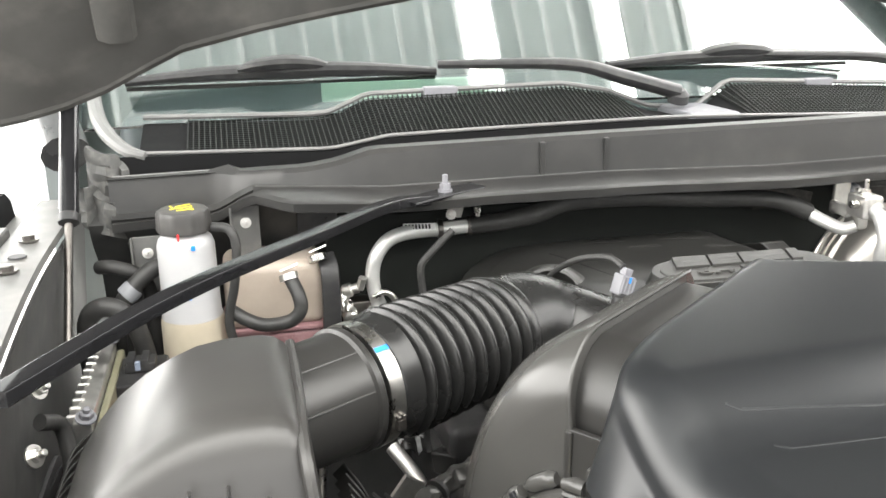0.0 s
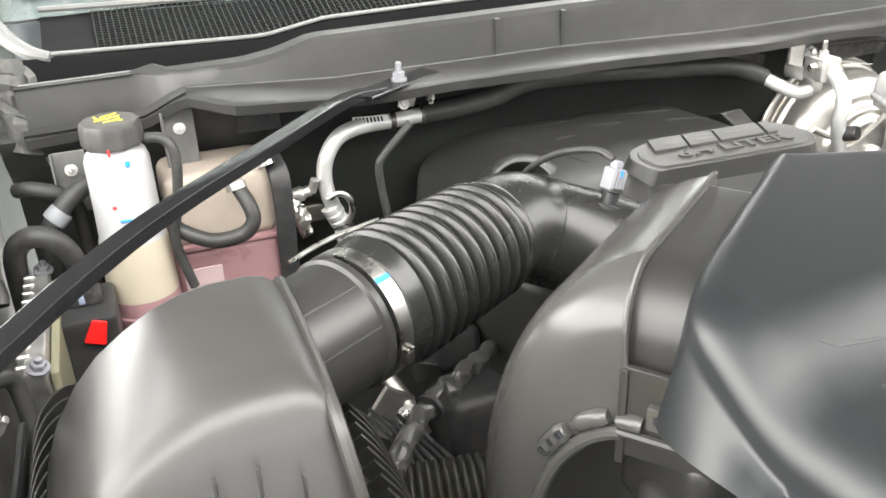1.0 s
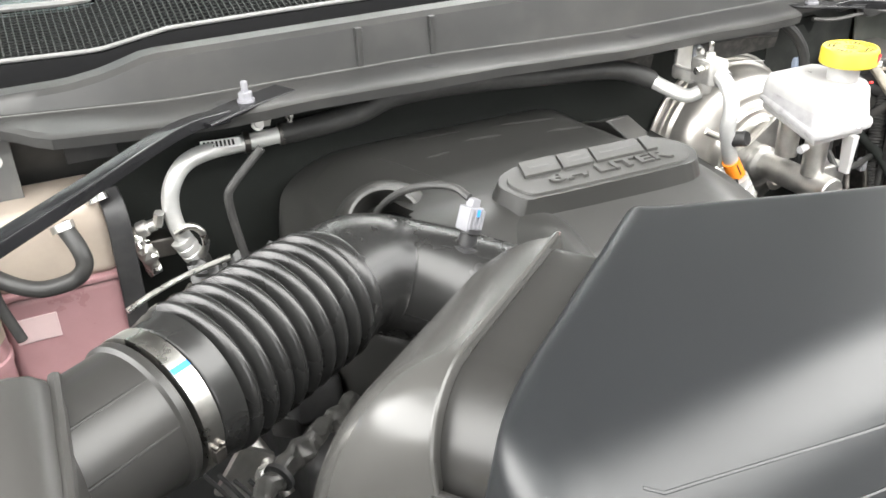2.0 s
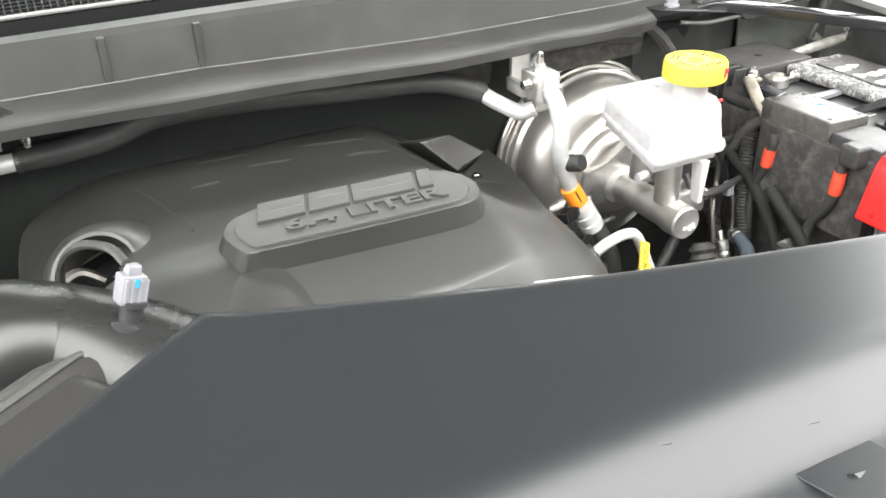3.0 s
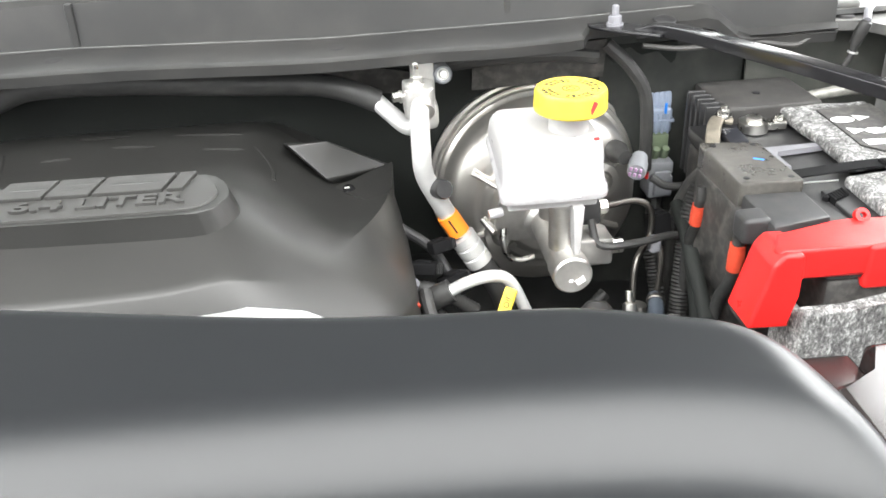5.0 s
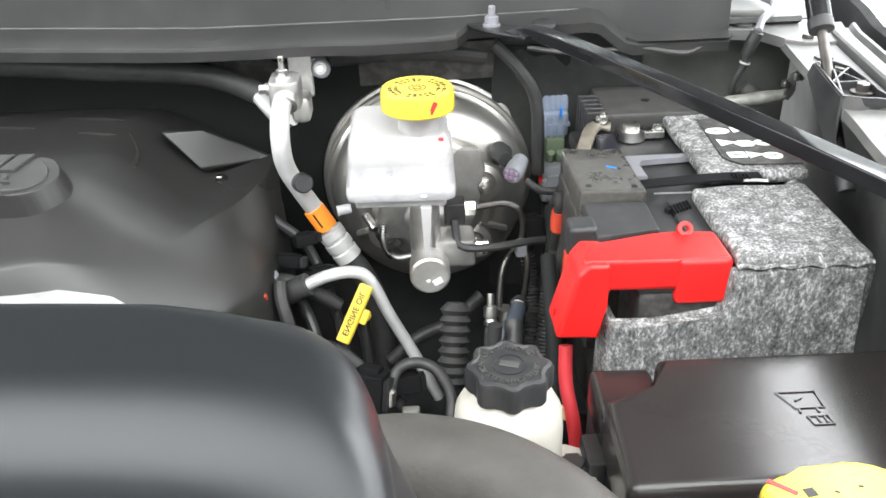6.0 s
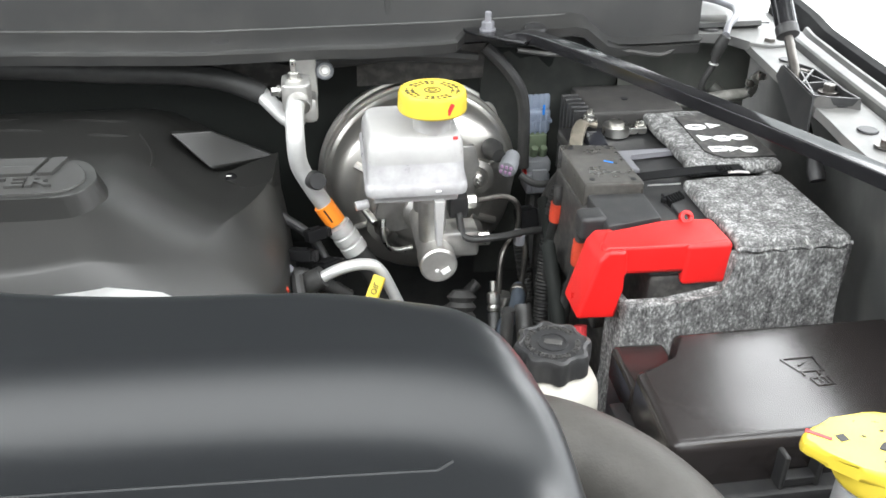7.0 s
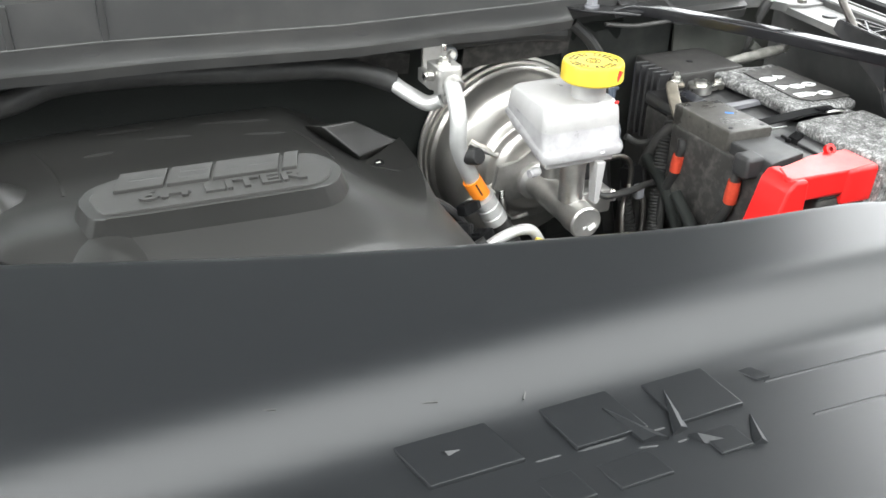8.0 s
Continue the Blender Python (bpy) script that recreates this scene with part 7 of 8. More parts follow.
part("left_panel", felt_slab(0.476, 0.486, -0.332, -0.285, 1.05, 1.235, 6), FELT, wrap)
seam = [(0.572 + 0.110 * k / 16, -0.3395 + 0.0012 * (k % 2), 1.292 + 0.0015 * math.sin(k * 1.7)) for k in range(17)]
part("seam", tube(seam, 0.0022, 6, 2), FELT, wrap)
pad = thing("battery_wrap", (0.65, -0.10, 1.28), "grey fibre flap of the battery blanket with a dark warning label", "battery blanket")
part("flap", felt_slab(0.600, 0.702, -0.172, -0.012, 1.283, 1.298, 5), FELT, pad)
part("label", prism([(0.632, -0.036), (0.698, -0.030), (0.699, -0.160), (0.640, -0.158), (0.626, -0.140)][::-1], 1.2985, 1.3000, 0.0004), GRIMY, pad, "black warning label with white symbols")
for x, y, n, r, k in ((0.643, -0.072, 20, 0.0085, 1.5), (0.664, -0.070, 3, 0.009, 1.2), (0.640, -0.104, 3, 0.010, 1.2), (0.660, -0.108, 6, 0.0088, 1.3), (0.680, -0.107, 20, 0.0080, 1.3), (0.642, -0.136, 4, 0.0095, 1.3), (0.658, -0.137, 3, 0.009, 1.2), (0.676, -0.141, 20, 0.0082, 1.2)):
    part("symbol", moved(lathe([(r, 0), (r, 0.0004), (0, 0.0004)], (0, 0, 0), n=n), Matrix.Translation((x, y, 1.3001)) @ Matrix.Scale(k, 4, (1, 0, 0)) @ Matrix.Rotation(radians(45 if n == 4 else 0), 4, "Z")), PRINT, pad)
    if n != 3:
        part("symbol_line", rbox(x - r * 0.55, x + r * 0.55, y - 0.0010, y + 0.0010, 1.3005, 1.3009, 0), STICKER, pad)

# ---- rear junction box and connectors ----
jb = thing("junction_box", (0.60, 0.06, 1.0), "dusty dark plastic box behind the battery", "junction box")
part("case", rbox(0.538, 0.655, -0.012, 0.085, 1.0, 1.300, 0.005), DUSTY, jb)
for k in range(5):
    part("fin", rbox(0.518, 0.540, -0.005 + k * 0.014, 0.000 + k * 0.014, 1.20, 1.300, 0.001, 1), BLACK, jb)
part("star_mark", lathe([(0.005, 0), (0.005, 0.001), (0, 0.001)], (0.592, 0.030, 1.3000), n=5), INK, jb)
cn = thing("connector", (0.498, 0.07, 1.12), "stacked blue-grey and green electrical connectors", "connector")
part("upper_plug", merge(rbox(0.483, 0.515, 0.085, 0.112, 1.236, 1.268, 0.004, 3), *[lathe([(0.0056, 0), (0.0062, 0.010), (0.0056, 0.021), (0.004, 0.024), (0, 0.024)], (0.488 + 0.0073 * k, 0.098, 1.263), n=14) for k in range(4)], rbox(0.481, 0.517, 0.083, 0.114, 1.250, 1.255, 0.0015)), BLUECONN, cn)
part("paint_mark", rbox(0.503, 0.506, 0.0825, 0.0850, 1.262, 1.276, 0.0006, 1), BLUEMARK, cn)
for k in range(4):
    part("rib", rbox(0.486 + k * 0.0072, 0.489 + k * 0.0072, 0.0825, 0.086, 1.236, 1.262, 0.0008, 1), BLUECONN, cn)
part("middle_plug", merge(rbox(0.487, 0.511, 0.080, 0.104, 1.205, 1.236, 0.003), *[lathe([(0.0055, 0), (0.0055, 0.014), (0.0042, 0.016), (0, 0.016)], (0.493 + 0.012 * k, 0.080, 1.207), (0, -0.5, 0.9), 14) for k in range(2)]), GREENCONN, cn)
part("lower_plug", merge(rbox(0.480, 0.512, 0.055, 0.092, 1.160, 1.190, 0.004), rbox(0.478, 0.514, 0.062, 0.096, 1.188, 1.206, 0.004), rbox(0.486, 0.506, 0.050, 0.056, 1.165, 1.198, 0.002)), GREYCONN, cn)
part("red_lock", rbox(0.477, 0.481, 0.060, 0.072, 1.185, 1.195, 0.001, 1), RED, cn)
part("wire", tube([(0.495, 0.075, 1.162), (0.492, 0.06, 1.12), (0.49, 0.03, 1.05)], 0.010, 10, 4), RUBBER, cn)

# ---- power distribution box ----
fb = thing("fuse_box", (0.58, -0.47, 1.05), "black fuse box with an embossed lid", "fuse box")
part("base", prism([(0.452, -0.374), (0.730, -0.374), (0.745, -0.54), (0.452, -0.54)], 1.05, 1.205, 0.006), BLACK, fb)
lidb = part("lid", merge(prism([(0.497, -0.388), (0.735, -0.388), (0.750, -0.524), (0.446, -0.524), (0.450, -0.432), (0.497, -0.430)], 1.196, 1.246, 0.008, 3),
                         prism([(0.452, -0.372), (0.500, -0.374), (0.500, -0.434), (0.450, -0.436)], 1.190, 1.226, 0.006, 3)), BOXLID, fb)
for pts in ([(0.561, -0.424), (0.597, -0.424), (0.597, -0.446), (0.571, -0.446), (0.561, -0.424)], [(0.573, -0.446), (0.573, -0.452)], [(0.590, -0.446), (0.590, -0.452)],
            [(0.577, -0.457), (0.595, -0.457), (0.597, -0.468), (0.579, -0.468), (0.577, -0.457)], [(0.585, -0.458), (0.586, -0.466)], [(0.592, -0.458), (0.592, -0.466)], [(0.575, -0.436), (0.582, -0.432)]):
    part("emboss_line", tube([(0.586 + (x - 0.579) * 0.76, -0.455 + (y + 0.446) * 0.80, 1.2460) for x, y in pts], 0.0012, 6, 1), BOXLID, lidb)
for x in (0.545, 0.66):
    part("latch", merge(rbox(x - 0.016, x - 0.012, -0.536, -0.522, 1.205, 1.236, 0.001, 1), rbox(x + 0.012, x + 0.016, -0.536, -0.522, 1.205, 1.236, 0.001, 1), rbox(x - 0.014, x + 0.014, -0.535, -0.524, 1.206, 1.214, 0.002)), BLACK, fb)
part("side_latch", rbox(0.438, 0.453, -0.452, -0.418, 1.14, 1.20, 0.003), BLACK, fb)
part("lower_edge", rbox(0.448, 0.748, -0.548, -0.538, 1.165, 1.172, 0.002), BLACK, fb)

# ---- washer fluid filler ----
ws = thing("washer_filler", (0.545, -0.598, 1.12), "yellow washer fluid cap on a white filler neck", "washer cap")
part("neck", lathe([(0.024, 1.12), (0.024, 1.2740), (0.028, 1.2780), (0, 1.2800)], (0.548, -0.602, 0), n=28), WHITE, ws)
wcap = part("cap", moved(lathe([(0, 0), (0.029, 0), (0.031, 0.004), (0.032, 0.020), (0.030, 0.024), (0.012, 0.026), (0, 0.026)], (0, 0, 0), n=48), Matrix.Translation((0.548, -0.602, 1.2800)) @ Matrix.Rotation(radians(-4), 4, "X")), YELLOW, ws)
drop = [(0.0325 * math.cos(radians(a)), 0.0325 * math.sin(radians(a))) for a in range(-118, 106, 14)]
drop = drop + [(-0.026, 0.028), (-0.040, 0.0235), (-0.050, 0.018), (-0.0535, 0.0125), (-0.051, 0.007), (-0.042, -0.003), (-0.030, -0.016)]
part("tab", moved(prism(drop, 0.0165, 0.0275, 0.0035, 3), Matrix.Translation((0.548, -0.602, 1.2800))), YELLOW, wcap)
fan = [(0.015 * math.cos(radians(a)), 0.015 * math.sin(radians(a)) - 0.010) for a in range(35, 150, 12)] + [(0.007 * math.cos(radians(a)), 0.007 * math.sin(radians(a)) - 0.010) for a in range(145, 30, -16)]
part("symbol", moved(prism(fan, 0, 0.0005), Matrix.Translation((0.549, -0.604, 1.3075))), INK, wcap)
for dx, dy, w, h, a in ((-0.010, -0.0125, 0.009, 0.0014, 20), (0.006, -0.0135, 0.009, 0.0014, -20), (-0.002, -0.0155, 0.006, 0.0014, 0), (-0.028, 0.0095, 0.006, 0.0060, 10), (0.016, 0.008, 0.0025, 0.0014, 30), (-0.014, 0.009, 0.0025, 0.0014, -30), (0.0, 0.012, 0.0025, 0.0014, 0)):
    part("print_bar", moved(rbox(-w / 2, w / 2, -h / 2, h / 2, 0, 0.0006, 0), Matrix.Translation((0.548 + dx, -0.602 + dy, 1.3073)) @ Matrix.Rotation(radians(a), 4, "Z")), INK, wcap)
part("paint_mark", moved(rbox(-0.008, 0.008, -0.0016, 0.0016, 0, 0.0006, 0), Matrix.Translation((0.507, -0.588, 1.3073)) @ Matrix.Rotation(radians(-40), 4, "Z")), REDMARK, wcap)

# ---- small fittings by the fender ----
fc = thing("hood_bracket", (0.765, -0.13, 1.37), "black ribbed plastic strut bracket on the fender ledge", "bracket")
BRACKET_RIM = [(0.708, -0.189), (0.726, -0.091), (0.745, -0.089), (0.753, -0.107), (0.751, -0.148), (0.747, -0.178), (0.749, -0.203), (0.724, -0.196)]
part("plate", prism(BRACKET_RIM[::-1], 1.3665, 1.3695, 0.001), BLACK, fc)
for (ax, ay), (bx, by) in list(zip(BRACKET_RIM, BRACKET_RIM[1:] + BRACKET_RIM[:1])) + [((0.727, -0.094), (0.749, -0.165)), ((0.750, -0.110), (0.716, -0.150)), ((0.733, -0.115), (0.709, -0.186)), ((0.716, -0.152), (0.750, -0.150))]:
    part("web", bar([(ax, ay, 1.3735), (bx, by, 1.3735)], 0.0024, 0.0085, 0.0007, 1), BLACK, fc)
skirt = [[(0.7255 - 0.0175 * u - 0.004 * v, -0.090 - 0.100 * u - 0.012 * v * u, 1.376 - (0.012 + 0.046 * u) * v) for v in (0, 0.1, 0.4, 0.7, 1.0)] for u in [k / 10 for k in range(11)]]
part("side_skirt", grid(skirt, thick=0.0022), BLACK, fc, "dusty skirt hanging below the ledge")
lip = [[(0.708 + 0.041 * u, -0.1895 - 0.0135 * u - 0.003 * math.sin(u * 7) - 0.005 * v, 1.377 - (0.021 - 0.006 * u) * v) for v in (0, 0.15, 0.6, 1.0)] for u in [k / 10 for k in range(11)]]
part("front_lip", grid(lip, thick=0.0022), DUSTY, fc, "curved front lip")
part("bolt", hexbolt((0.739, -0.163, 1.3695), (0, 0, 1), 0.0062, 0.010, 1.7), DARKSTEEL, fc)
gw = thing("ground_strap", (0.70, 0.035, 1.28), "braided grey ground strap with a bolted lug", "ground strap")
FOIL = pmat("dull_foil_sleeve", (0.24, 0.235, 0.215), 0.42, metal=0.25, var=0.35, scale=70, bump=0.3, bscale=250)
braid = tube([(0.757, 0.026, 1.306), (0.748, 0.026, 1.302), (0.728, 0.027, 1.2985), (0.704, 0.029, 1.296), (0.676, 0.036, 1.290), (0.64, 0.05, 1.278)], [0.0055, 0.0072, 0.0080, 0.0075, 0.0072, 0.007], 12, 8)
for v in braid.verts:
    v.co += v.normal * 0.0022 * noise.noise(v.co * 190) + Vector((0, 0, 0.0012 * noise.noise(v.co * 60)))
part("braid", braid, FOIL, gw, "crumpled pale sleeve")
part("lug", merge(bar([(0.752, 0.022, 1.300), (0.757, 0.021, 1.310), (0.757, 0.021, 1.3235), (0.764, 0.021, 1.3275)], 0.0035, 0.011, 0.001, 3, up=(1, 0, 0)), rbox(0.758, 0.768, 0.014, 0.024, 1.3225, 1.3305, 0.0012), rbox(0.745, 0.7535, 0.015, 0.022, 1.3150, 1.3225, 0.0012)), STEEL, gw)
part("bolt", hexbolt((0.749, 0.016, 1.3185), (0, -1, 0.3), 0.004, 0.004, 1.2), DARKSTEEL, gw)
aw = thing("washer_tube", (0.71, 0.05, 1.3), "thin pale washer tube joined to a black sleeve at the cowl", "tube")
part("tube", tube([(0.735, 0.205, 1.384), (0.752, 0.16, 1.387), (0.757, 0.11, 1.389), (0.742, 0.070, 1.389), (0.722, 0.045, 1.386), (0.711, 0.027, 1.378)], 0.0045, 10, 6), PALE, aw)
part("sleeve", tube([(0.711, 0.026, 1.377), (0.707, 0.028, 1.366), (0.703, 0.030, 1.350)], [0.0065, 0.0075, 0.0062], 12, 4), RUBBER, aw)
part("lower_tube", tube([(0.703, 0.030, 1.350), (0.702, 0.030, 1.338), (0.695, 0.034, 1.318), (0.698, 0.040, 1.302), (0.712, 0.05, 1.296), (0.73, 0.06, 1.290)], 0.0040, 10, 6), RUBBER, aw)
part("end_fitting", lathe([(0.008, 0), (0.009, 0.004), (0.009, 0.018), (0, 0.018)], (0.713, 0.050, 1.306), (0.7, -0.2, -0.6), 14), PANELGREY, aw)
part("ring", lathe([(0.0045, 0), (0.0062, 0), (0.0062, 0.002), (0.0045, 0.002)], (0.7025, 0.030, 1.340), (0.2, 0, 1), 16, cap=False), ALU, aw, "bright ring on the tube")
fl = thing("firewall_harness", (0.45, 0.05, 1.3), "thin dusty grey harness clipped along the cowl", "wiring harness")
part("harness", tube([(0.455, 0.045, 1.362), (0.50, 0.043, 1.356), (0.551, 0.042, 1.3575), (0.587, 0.042, 1.3585), (0.635, 0.042, 1.351), (0.659, 0.044, 1.360), (0.690, 0.050, 1.368)], 0.0030, 8, 6), DUSTY, fl)
# ---- corner pieces of the cowl and small clutter ----
cg = thing("cowl_seal", (-0.83, 0.2, 1.40), "pale worn rubber seal at the end of the cowl", "seal")
part("seal", tube([(-0.79, 0.195, 1.430), (-0.815, 0.21, 1.436), (-0.842, 0.25, 1.452), (-0.862, 0.31, 1.474), (-0.875, 0.40, 1.51), (-0.885, 0.50, 1.56)], [0.006, 0.009, 0.011, 0.011, 0.010, 0.008], 10, 6), LIP, cg)
for x0, x1, zt0, zb0, yy, sd in ((-0.858, -0.806, 1.455, 1.396, 0.135, 1), (-0.868, -0.815, 1.408, 1.356, 0.118, 5)):
    fold = []
    for i in range(15):
        u = i / 14
        fold.append([(x0 + (x1 - x0) * u + 0.004 * noise.noise((j * 0.4, u * 2, sd)), yy + 0.010 * math.sin(u * 9 + sd) + 0.006 * noise.noise((u * 5, j * 0.5, sd)), zt0 - 0.03 * u * u + (zb0 - zt0) * j / 11 + 0.004 * noise.noise((u * 6, j * 0.3, sd + 2))) for j in range(12)])
    part("foam", grid(fold, thick=0.010), FOAM, cg, "crumpled grey foam")
for k, (pts, r) in enumerate((([(-0.79, 0.02, 1.10), (-0.80, 0.0, 1.24), (-0.825, -0.01, 1.285), (-0.855, 0.0, 1.275), (-0.865, 0.02, 1.22), (-0.865, 0.03, 1.08)], 0.012),
                              ([(-0.85, 0.08, 1.31), (-0.83, 0.06, 1.315), (-0.80, 0.06, 1.30), (-0.79, 0.07, 1.26), (-0.79, 0.08, 1.10)], 0.009),
                              ([(-0.87, -0.24, 1.26), (-0.855, -0.22, 1.24), (-0.85, -0.24, 1.18), (-0.855, -0.28, 1.10)], 0.008))):
    lh = thing("loop_hose", pts[0], "looped black rubber hose by the fender", "hose", "fender hoses")
    part("hose", tube(pts, r, 12, 6), RUBBER, lh)
for x, y, z in ((-0.862, -0.31, 1.262), (-0.872, -0.22, 1.285), (-0.868, -0.40, 1.24)):
    sc = thing("fastener", (x, y, z), "pale metal fastener on the inner fender", "fastener", "inner fender fasteners")
    part("bolt", hexbolt((x, y, z), (0.8, -0.4, 0.4), 0.007, 0.008, 1.5, 0.006), STEEL, sc)
# firewall mat and pipes in the dark behind the engine
mat = thing("firewall_mat", (-0.1, 0.11, 1.0), "dark moulded insulation mat on the firewall", "insulation mat")
rows = []
for i in range(44):
    x = -0.56 + i * 0.025
    rows.append([(x, 0.098 + 0.030 * (j / 7) + 0.008 * noise.noise((x * 9, j * 0.5, 2)), 1.352 - 0.035 * j + 0.004 * noise.noise((x * 14, j, 5))) for j in range(9)])
part("mat", grid(rows, thick=0.008), MATTING, mat)
for pts, r, mm in (([(0.23, 0.085, 1.345), (0.29, 0.075, 1.352), (0.36, 0.07, 1.352), (0.41, 0.075, 1.345)], 0.010, RUBBER),
                   ([(0.42, 0.07, 1.36), (0.45, 0.062, 1.33), (0.47, 0.06, 1.29), (0.475, 0.06, 1.20)], 0.008, RUBBER),
                   ([(0.16, -0.04, 1.20), (0.20, -0.06, 1.17), (0.23, -0.10, 1.10), (0.24, -0.12, 1.0)], 0.006, BLACK),
                   ([(0.15, -0.08, 1.16), (0.185, -0.10, 1.14), (0.21, -0.14, 1.10), (0.22, -0.18, 1.02)], 0.006, BLACK)):
    lm = thing("loom", pts[0], "black taped wiring loom in the shade", "wiring loom", "dark looms")
    part("loom", tube(pts, r, 10, 6), mm, lm)

def insulation_flap(poly, y):
    """A stiff dark sheet hanging under the cowl, outline in x and z."""
    fl = thing("insulation_flap", (poly[0][0], y, poly[0][1]), "stiff dark grey insulation flap under the cowl", "insulation flap", "insulation flaps")
    bm = bmesh.new()
    a = [bm.verts.new((x, y - 0.012 * (z - 1.35) * 20, z)) for x, z in poly]
    b = [bm.verts.new((v.co.x, v.co.y + 0.004, v.co.z)) for v in a]
    bm.faces.new(a)
    bm.faces.new(b[::-1])
    for i in range(len(a)):
        j = (i + 1) % len(a)
        bm.faces.new((a[i], a[j], b[j], b[i]))
    part("sheet", bm, GRIMY, fl)


insulation_flap([(0.262, 1.341), (0.30, 1.343), (0.335, 1.348), (0.360, 1.364), (0.42, 1.366), (0.42, 1.318), (0.262, 1.312)], 0.070)
insulation_flap([(0.090, 1.358), (0.115, 1.356), (0.19, 1.339), (0.19, 1.312), (0.090, 1.318)], 0.078)
rows = []
for i in range(10):
    x = 0.60 + i * 0.020
    rows.append([(x, 0.088 + 0.004 * math.sin(x * 40) * (z < 1.33), z) for z in (1.372, 1.34, 1.30, 1.24, 1.15, 1.02)])
dark_rows = [[(0.42 + i * 0.0181, 0.096 + 0.006 * noise.noise((i * 0.7, z * 12, 1)), z) for z in (1.372, 1.33, 1.28, 1.22, 1.14, 1.02)] for i in range(11)]
solid("firewall_side", grid(dark_rows, thick=0.003), SIDEPAD, "dark insulated firewall behind the connectors", "firewall", kind="structure")
# sheet added before the firewall, its paler colour stands for side light
solid("inner_panel", grid(rows, thick=0.003), PANELGREY, "dusty grey panel added behind the battery, lightened as if side-lit", "panel", kind="structure")

# ---- slim line and hose behind the elbow ----
sl = thing("fuel_line", (-0.463, -0.04, 1.247), "slim bare steel line beside the engine", "pipe")
part("line", tube([(-0.463, -0.04, 1.247), (-0.486, -0.035, 1.24), (-0.518, -0.04, 1.236), (-0.55, -0.05, 1.231), (-0.578, -0.06, 1.224)], 0.0032, 10, 5), STEEL, sl)
vh = thing("breather_hose", (-0.448, -0.01, 1.271), "thin dark rubber breather hose at the firewall", "hose")
part("hose", tube([(-0.407, -0.01, 1.35), (-0.423, -0.01, 1.335), (-0.443, -0.01, 1.315), (-0.45, -0.01, 1.302), (-0.448, -0.01, 1.271), (-0.440, -0.012, 1.21), (-0.435, -0.015, 1.12)], 0.0048, 10, 5), RUBBER, vh)

# ---- looms and plugs in the shade round the booster ----
def conduit(pts, r, pitch=0.0042):
    """A corrugated loom sleeve along a path."""
    path = spline(pts, 10)
    length = sum((b - a).length for a, b in zip(path, path[1:]))
    n = max(4, int(length / pitch) * 2)
    fine = [path[0]]
    walked, target, step = 0.0, length / n, length / n
    for a, b in zip(path, path[1:]):
        seg = (b - a).length
        while target <= walked + seg + 1e-9 and len(fine) <= n:
            fine.append(a + (b - a) * ((target - walked) / seg))
            target += step
        walked += seg
    return tube(fine, [r if k % 2 else r * 0.86 for k in range(len(fine))], 12, 1)


for pts, r in (([(0.512, -0.062, 1.270), (0.494, -0.072, 1.246), (0.478, -0.085, 1.205), (0.470, -0.10, 1.15), (0.462, -0.12, 1.08), (0.458, -0.14, 0.98)], 0.0115),
               ([(0.447, -0.05, 1.16), (0.452, -0.08, 1.10), (0.445, -0.12, 1.05), (0.43, -0.16, 0.98)], 0.0095),
               ([(0.235, -0.115, 1.128), (0.205, -0.115, 1.150), (0.178, -0.110, 1.160), (0.150, -0.100, 1.150)], 0.0085),
               ([(0.300, -0.190, 1.045), (0.268, -0.170, 1.070), (0.240, -0.160, 1.095), (0.215, -0.150, 1.100), (0.19, -0.145, 1.08)], 0.0075),
               ([(0.395, -0.060, 1.10), (0.36, -0.075, 1.075), (0.32, -0.09, 1.065), (0.285, -0.10, 1.04)], 0.0080)):
    lm = thing("loom", pts[-1], "black corrugated loom sleeve in the shade", "wiring loom", "dark looms")
    part("sleeve", conduit(pts, r), RUBBER, lm, smooth=60)
for p, size, turn in (((0.200, -0.085, 1.196), (0.012, 0.008, 0.007), 25), ((0.182, -0.095, 1.176), (0.014, 0.008, 0.007), -15), ((0.213, -0.100, 1.155), (0.014, 0.012, 0.012), 40), ((0.305, -0.20, 1.085), (0.014, 0.010, 0.010), 10), ((0.268, -0.215, 1.09), (0.018, 0.016, 0.020), -20), ((0.452, -0.06, 1.185), (0.012, 0.010, 0.014), 15)):
    a, b, c = size
    pl = thing("wiring_plug", p, "small black wiring plug with a ribbed collar", "wiring plug", "dark wiring plugs")
    m = Matrix.Translation(p) @ Matrix.Rotation(radians(turn), 4, "Z") @ Matrix.Rotation(radians(-18), 4, "X")
    part("body", moved(merge(rbox(-a, a, -b, b, -c, c, 0.0025), rbox(-a * 0.6, a * 0.6, -b * 0.5, b * 0.5, c * 0.9, c * 1.25, 0.0012)), m), GUTTER, pl)
    part("collar", moved(merge(*[rbox(a + 0.002 * k + 0.0005, a + 0.002 * k + 0.0017, -b * 0.8, b * 0.8, -c * 0.8, c * 0.8, 0.0005, 1) for k in range(3)]), m), BLACK, pl)
tag = thing("cable", (0.150, -0.185, 1.205), "short red cable end under the engine cover's edge", "cable")
part("cable", tube([(0.140, -0.150, 1.170), (0.156, -0.165, 1.188), (0.166, -0.180, 1.180)], 0.0055, 10, 5), TAPE_RED, tag)
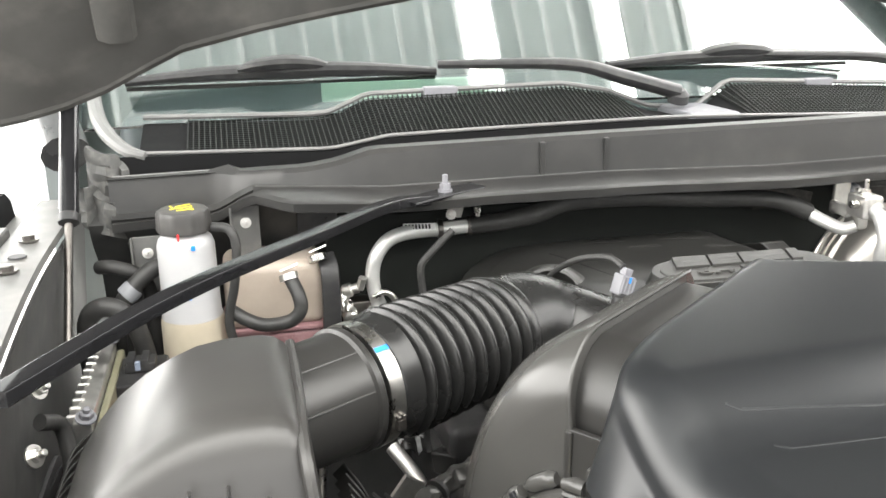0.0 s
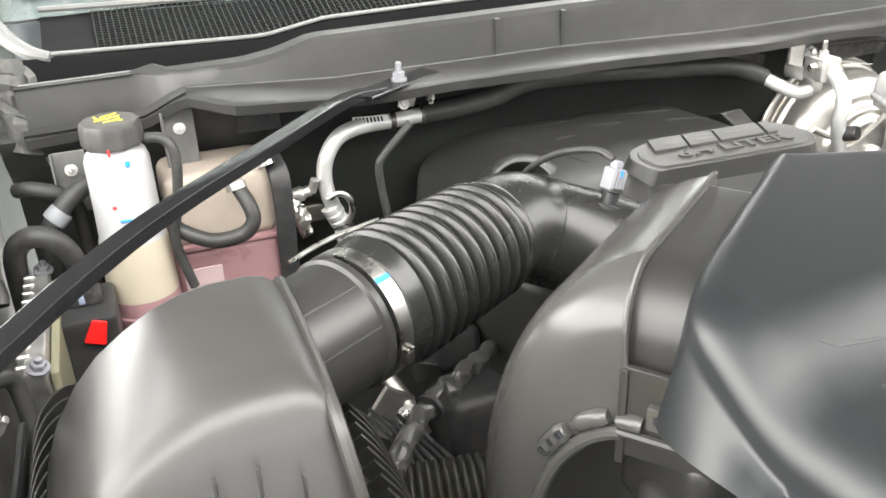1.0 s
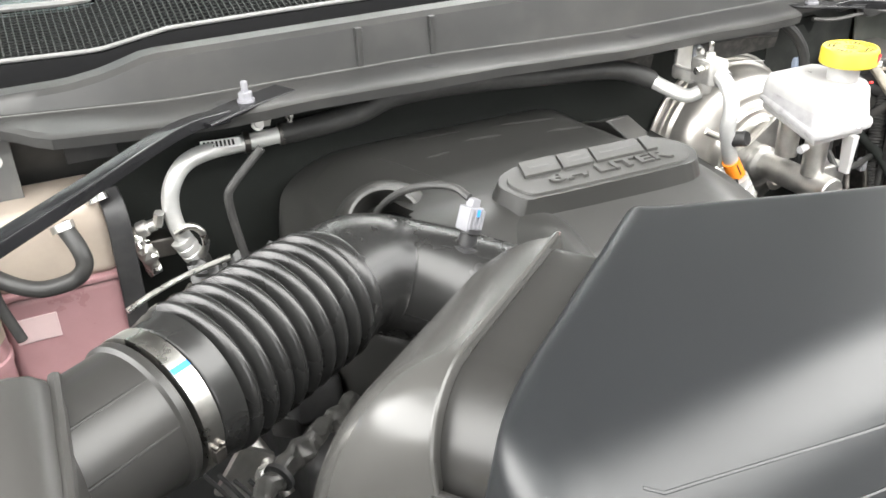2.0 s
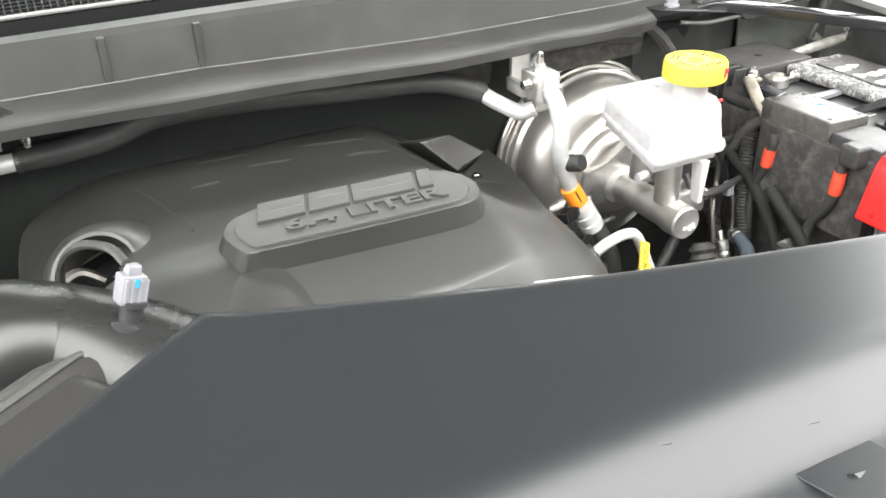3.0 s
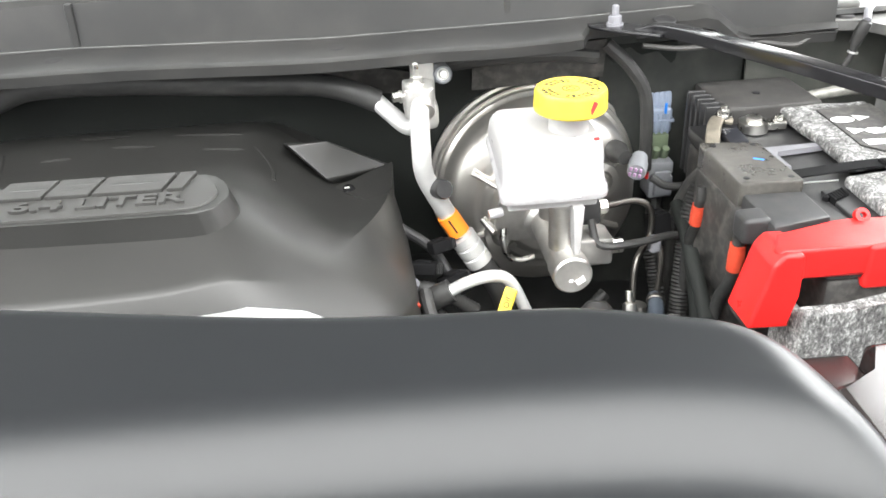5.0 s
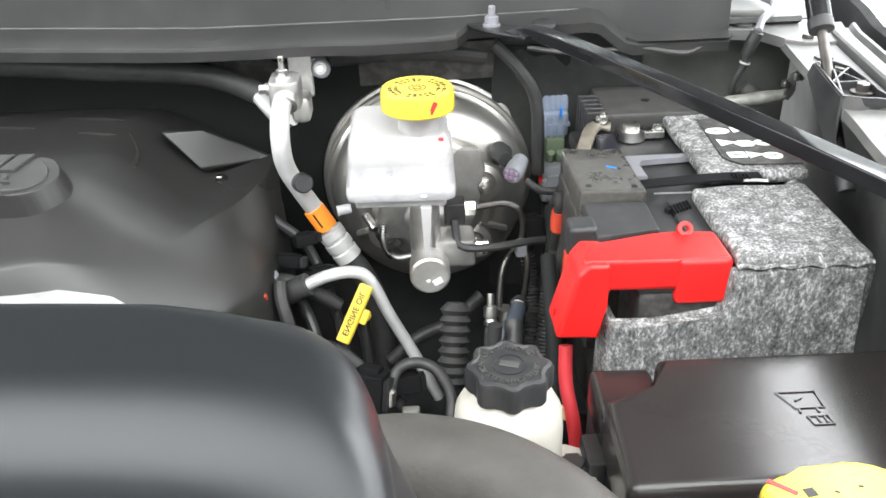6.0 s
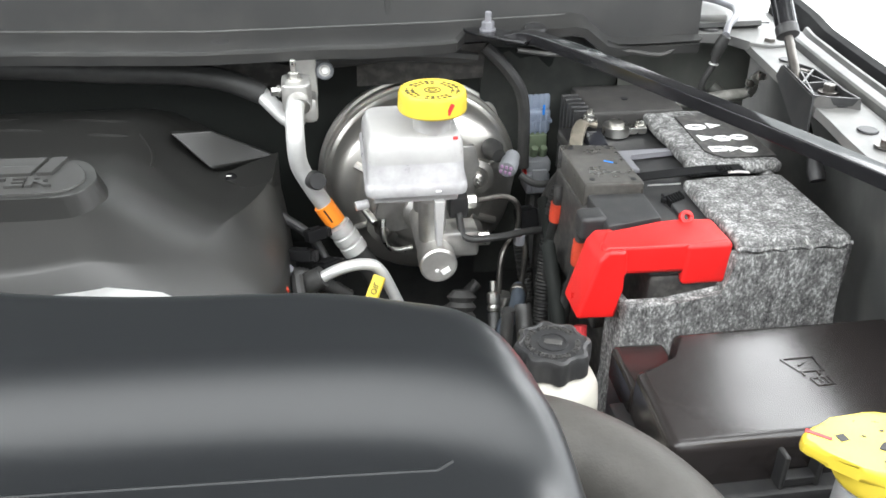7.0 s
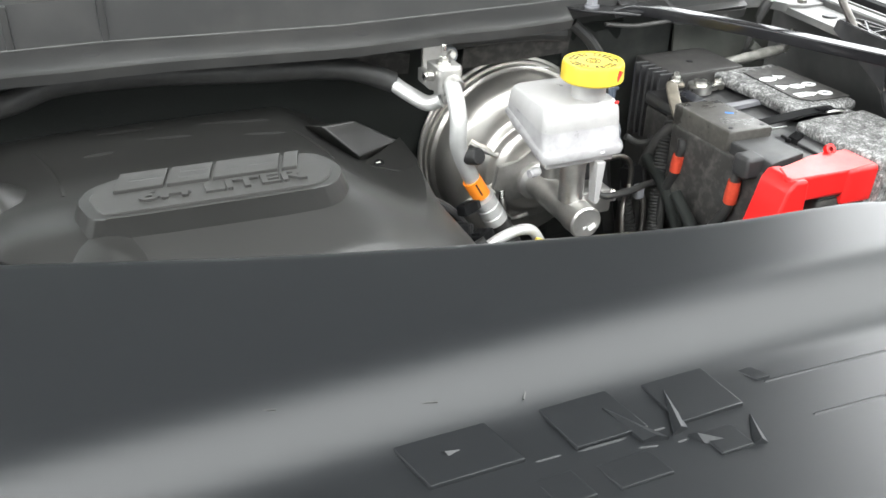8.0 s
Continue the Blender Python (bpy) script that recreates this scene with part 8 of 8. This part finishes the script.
clipbox = thing("fuel_rail_clip", (-0.055, -0.335, 1.27), "small dark plastic clip in front of the engine cover", "clip")
part("body", merge(rbox(-0.068, -0.046, -0.340, -0.318, 1.262, 1.286, 0.002), rbox(-0.044, -0.036, -0.338, -0.322, 1.262, 1.282, 0.002), rbox(-0.064, -0.050, -0.336, -0.322, 1.285, 1.2885, 0.001)), DUSTY, clipbox)
# bright fittings beside the air conditioning pipe, and a clip on the firewall
ft = thing("pipe_fitting", (-0.53, 0.06, 1.18), "small bright metal fittings and crumpled foil by the pipe", "pipe fitting")
foil = tube([(-0.548, 0.052, 1.262), (-0.544, 0.046, 1.245), (-0.538, 0.042, 1.228), (-0.535, 0.044, 1.205)], [0.005, 0.009, 0.010, 0.007], 14, 10)
for v in foil.verts:
    v.co += Vector((noise.noise(v.co * 140), noise.noise(v.co * 140 + Vector((5, 0, 0))), noise.noise(v.co * 140 + Vector((0, 5, 0))))) * 0.006
part("foil", foil, STEEL, ft, "crumpled foil", smooth=10)
part("union", merge(lathe([(0.007, 0), (0.0095, 0.002), (0.0095, 0.012), (0.007, 0.014), (0.007, 0.022), (0, 0.022)], (-0.545, 0.050, 1.258), (0.9, -0.2, 0.25), 16), lathe([(0.006, 0), (0.006, 0.018), (0, 0.018)], (-0.522, 0.046, 1.262), (0.2, -0.3, 0.9), 6)), CAST, ft)
part("loop_pipe", tube([(-0.505, 0.040, 1.250), (-0.490, 0.034, 1.258), (-0.478, 0.034, 1.248), (-0.475, 0.036, 1.230), (-0.482, 0.040, 1.214)], 0.0042, 12, 6), STEEL, ft)
fc2 = thing("firewall_plate", (-0.565, 0.094, 1.33), "dark pressed plate on the firewall with a white clip", "plate")
part("plate", rbox(-0.597, -0.543, 0.090, 0.0945, 1.334, 1.376, 0.002, 2), BLACK, fc2)
part("clip", lathe([(0, 0), (0.0036, 0), (0.003, 0.003), (0, 0.0034)], (-0.568, 0.0898, 1.3625), (0, -1, 0.1), 14), PRINT, fc2, "white clip head")
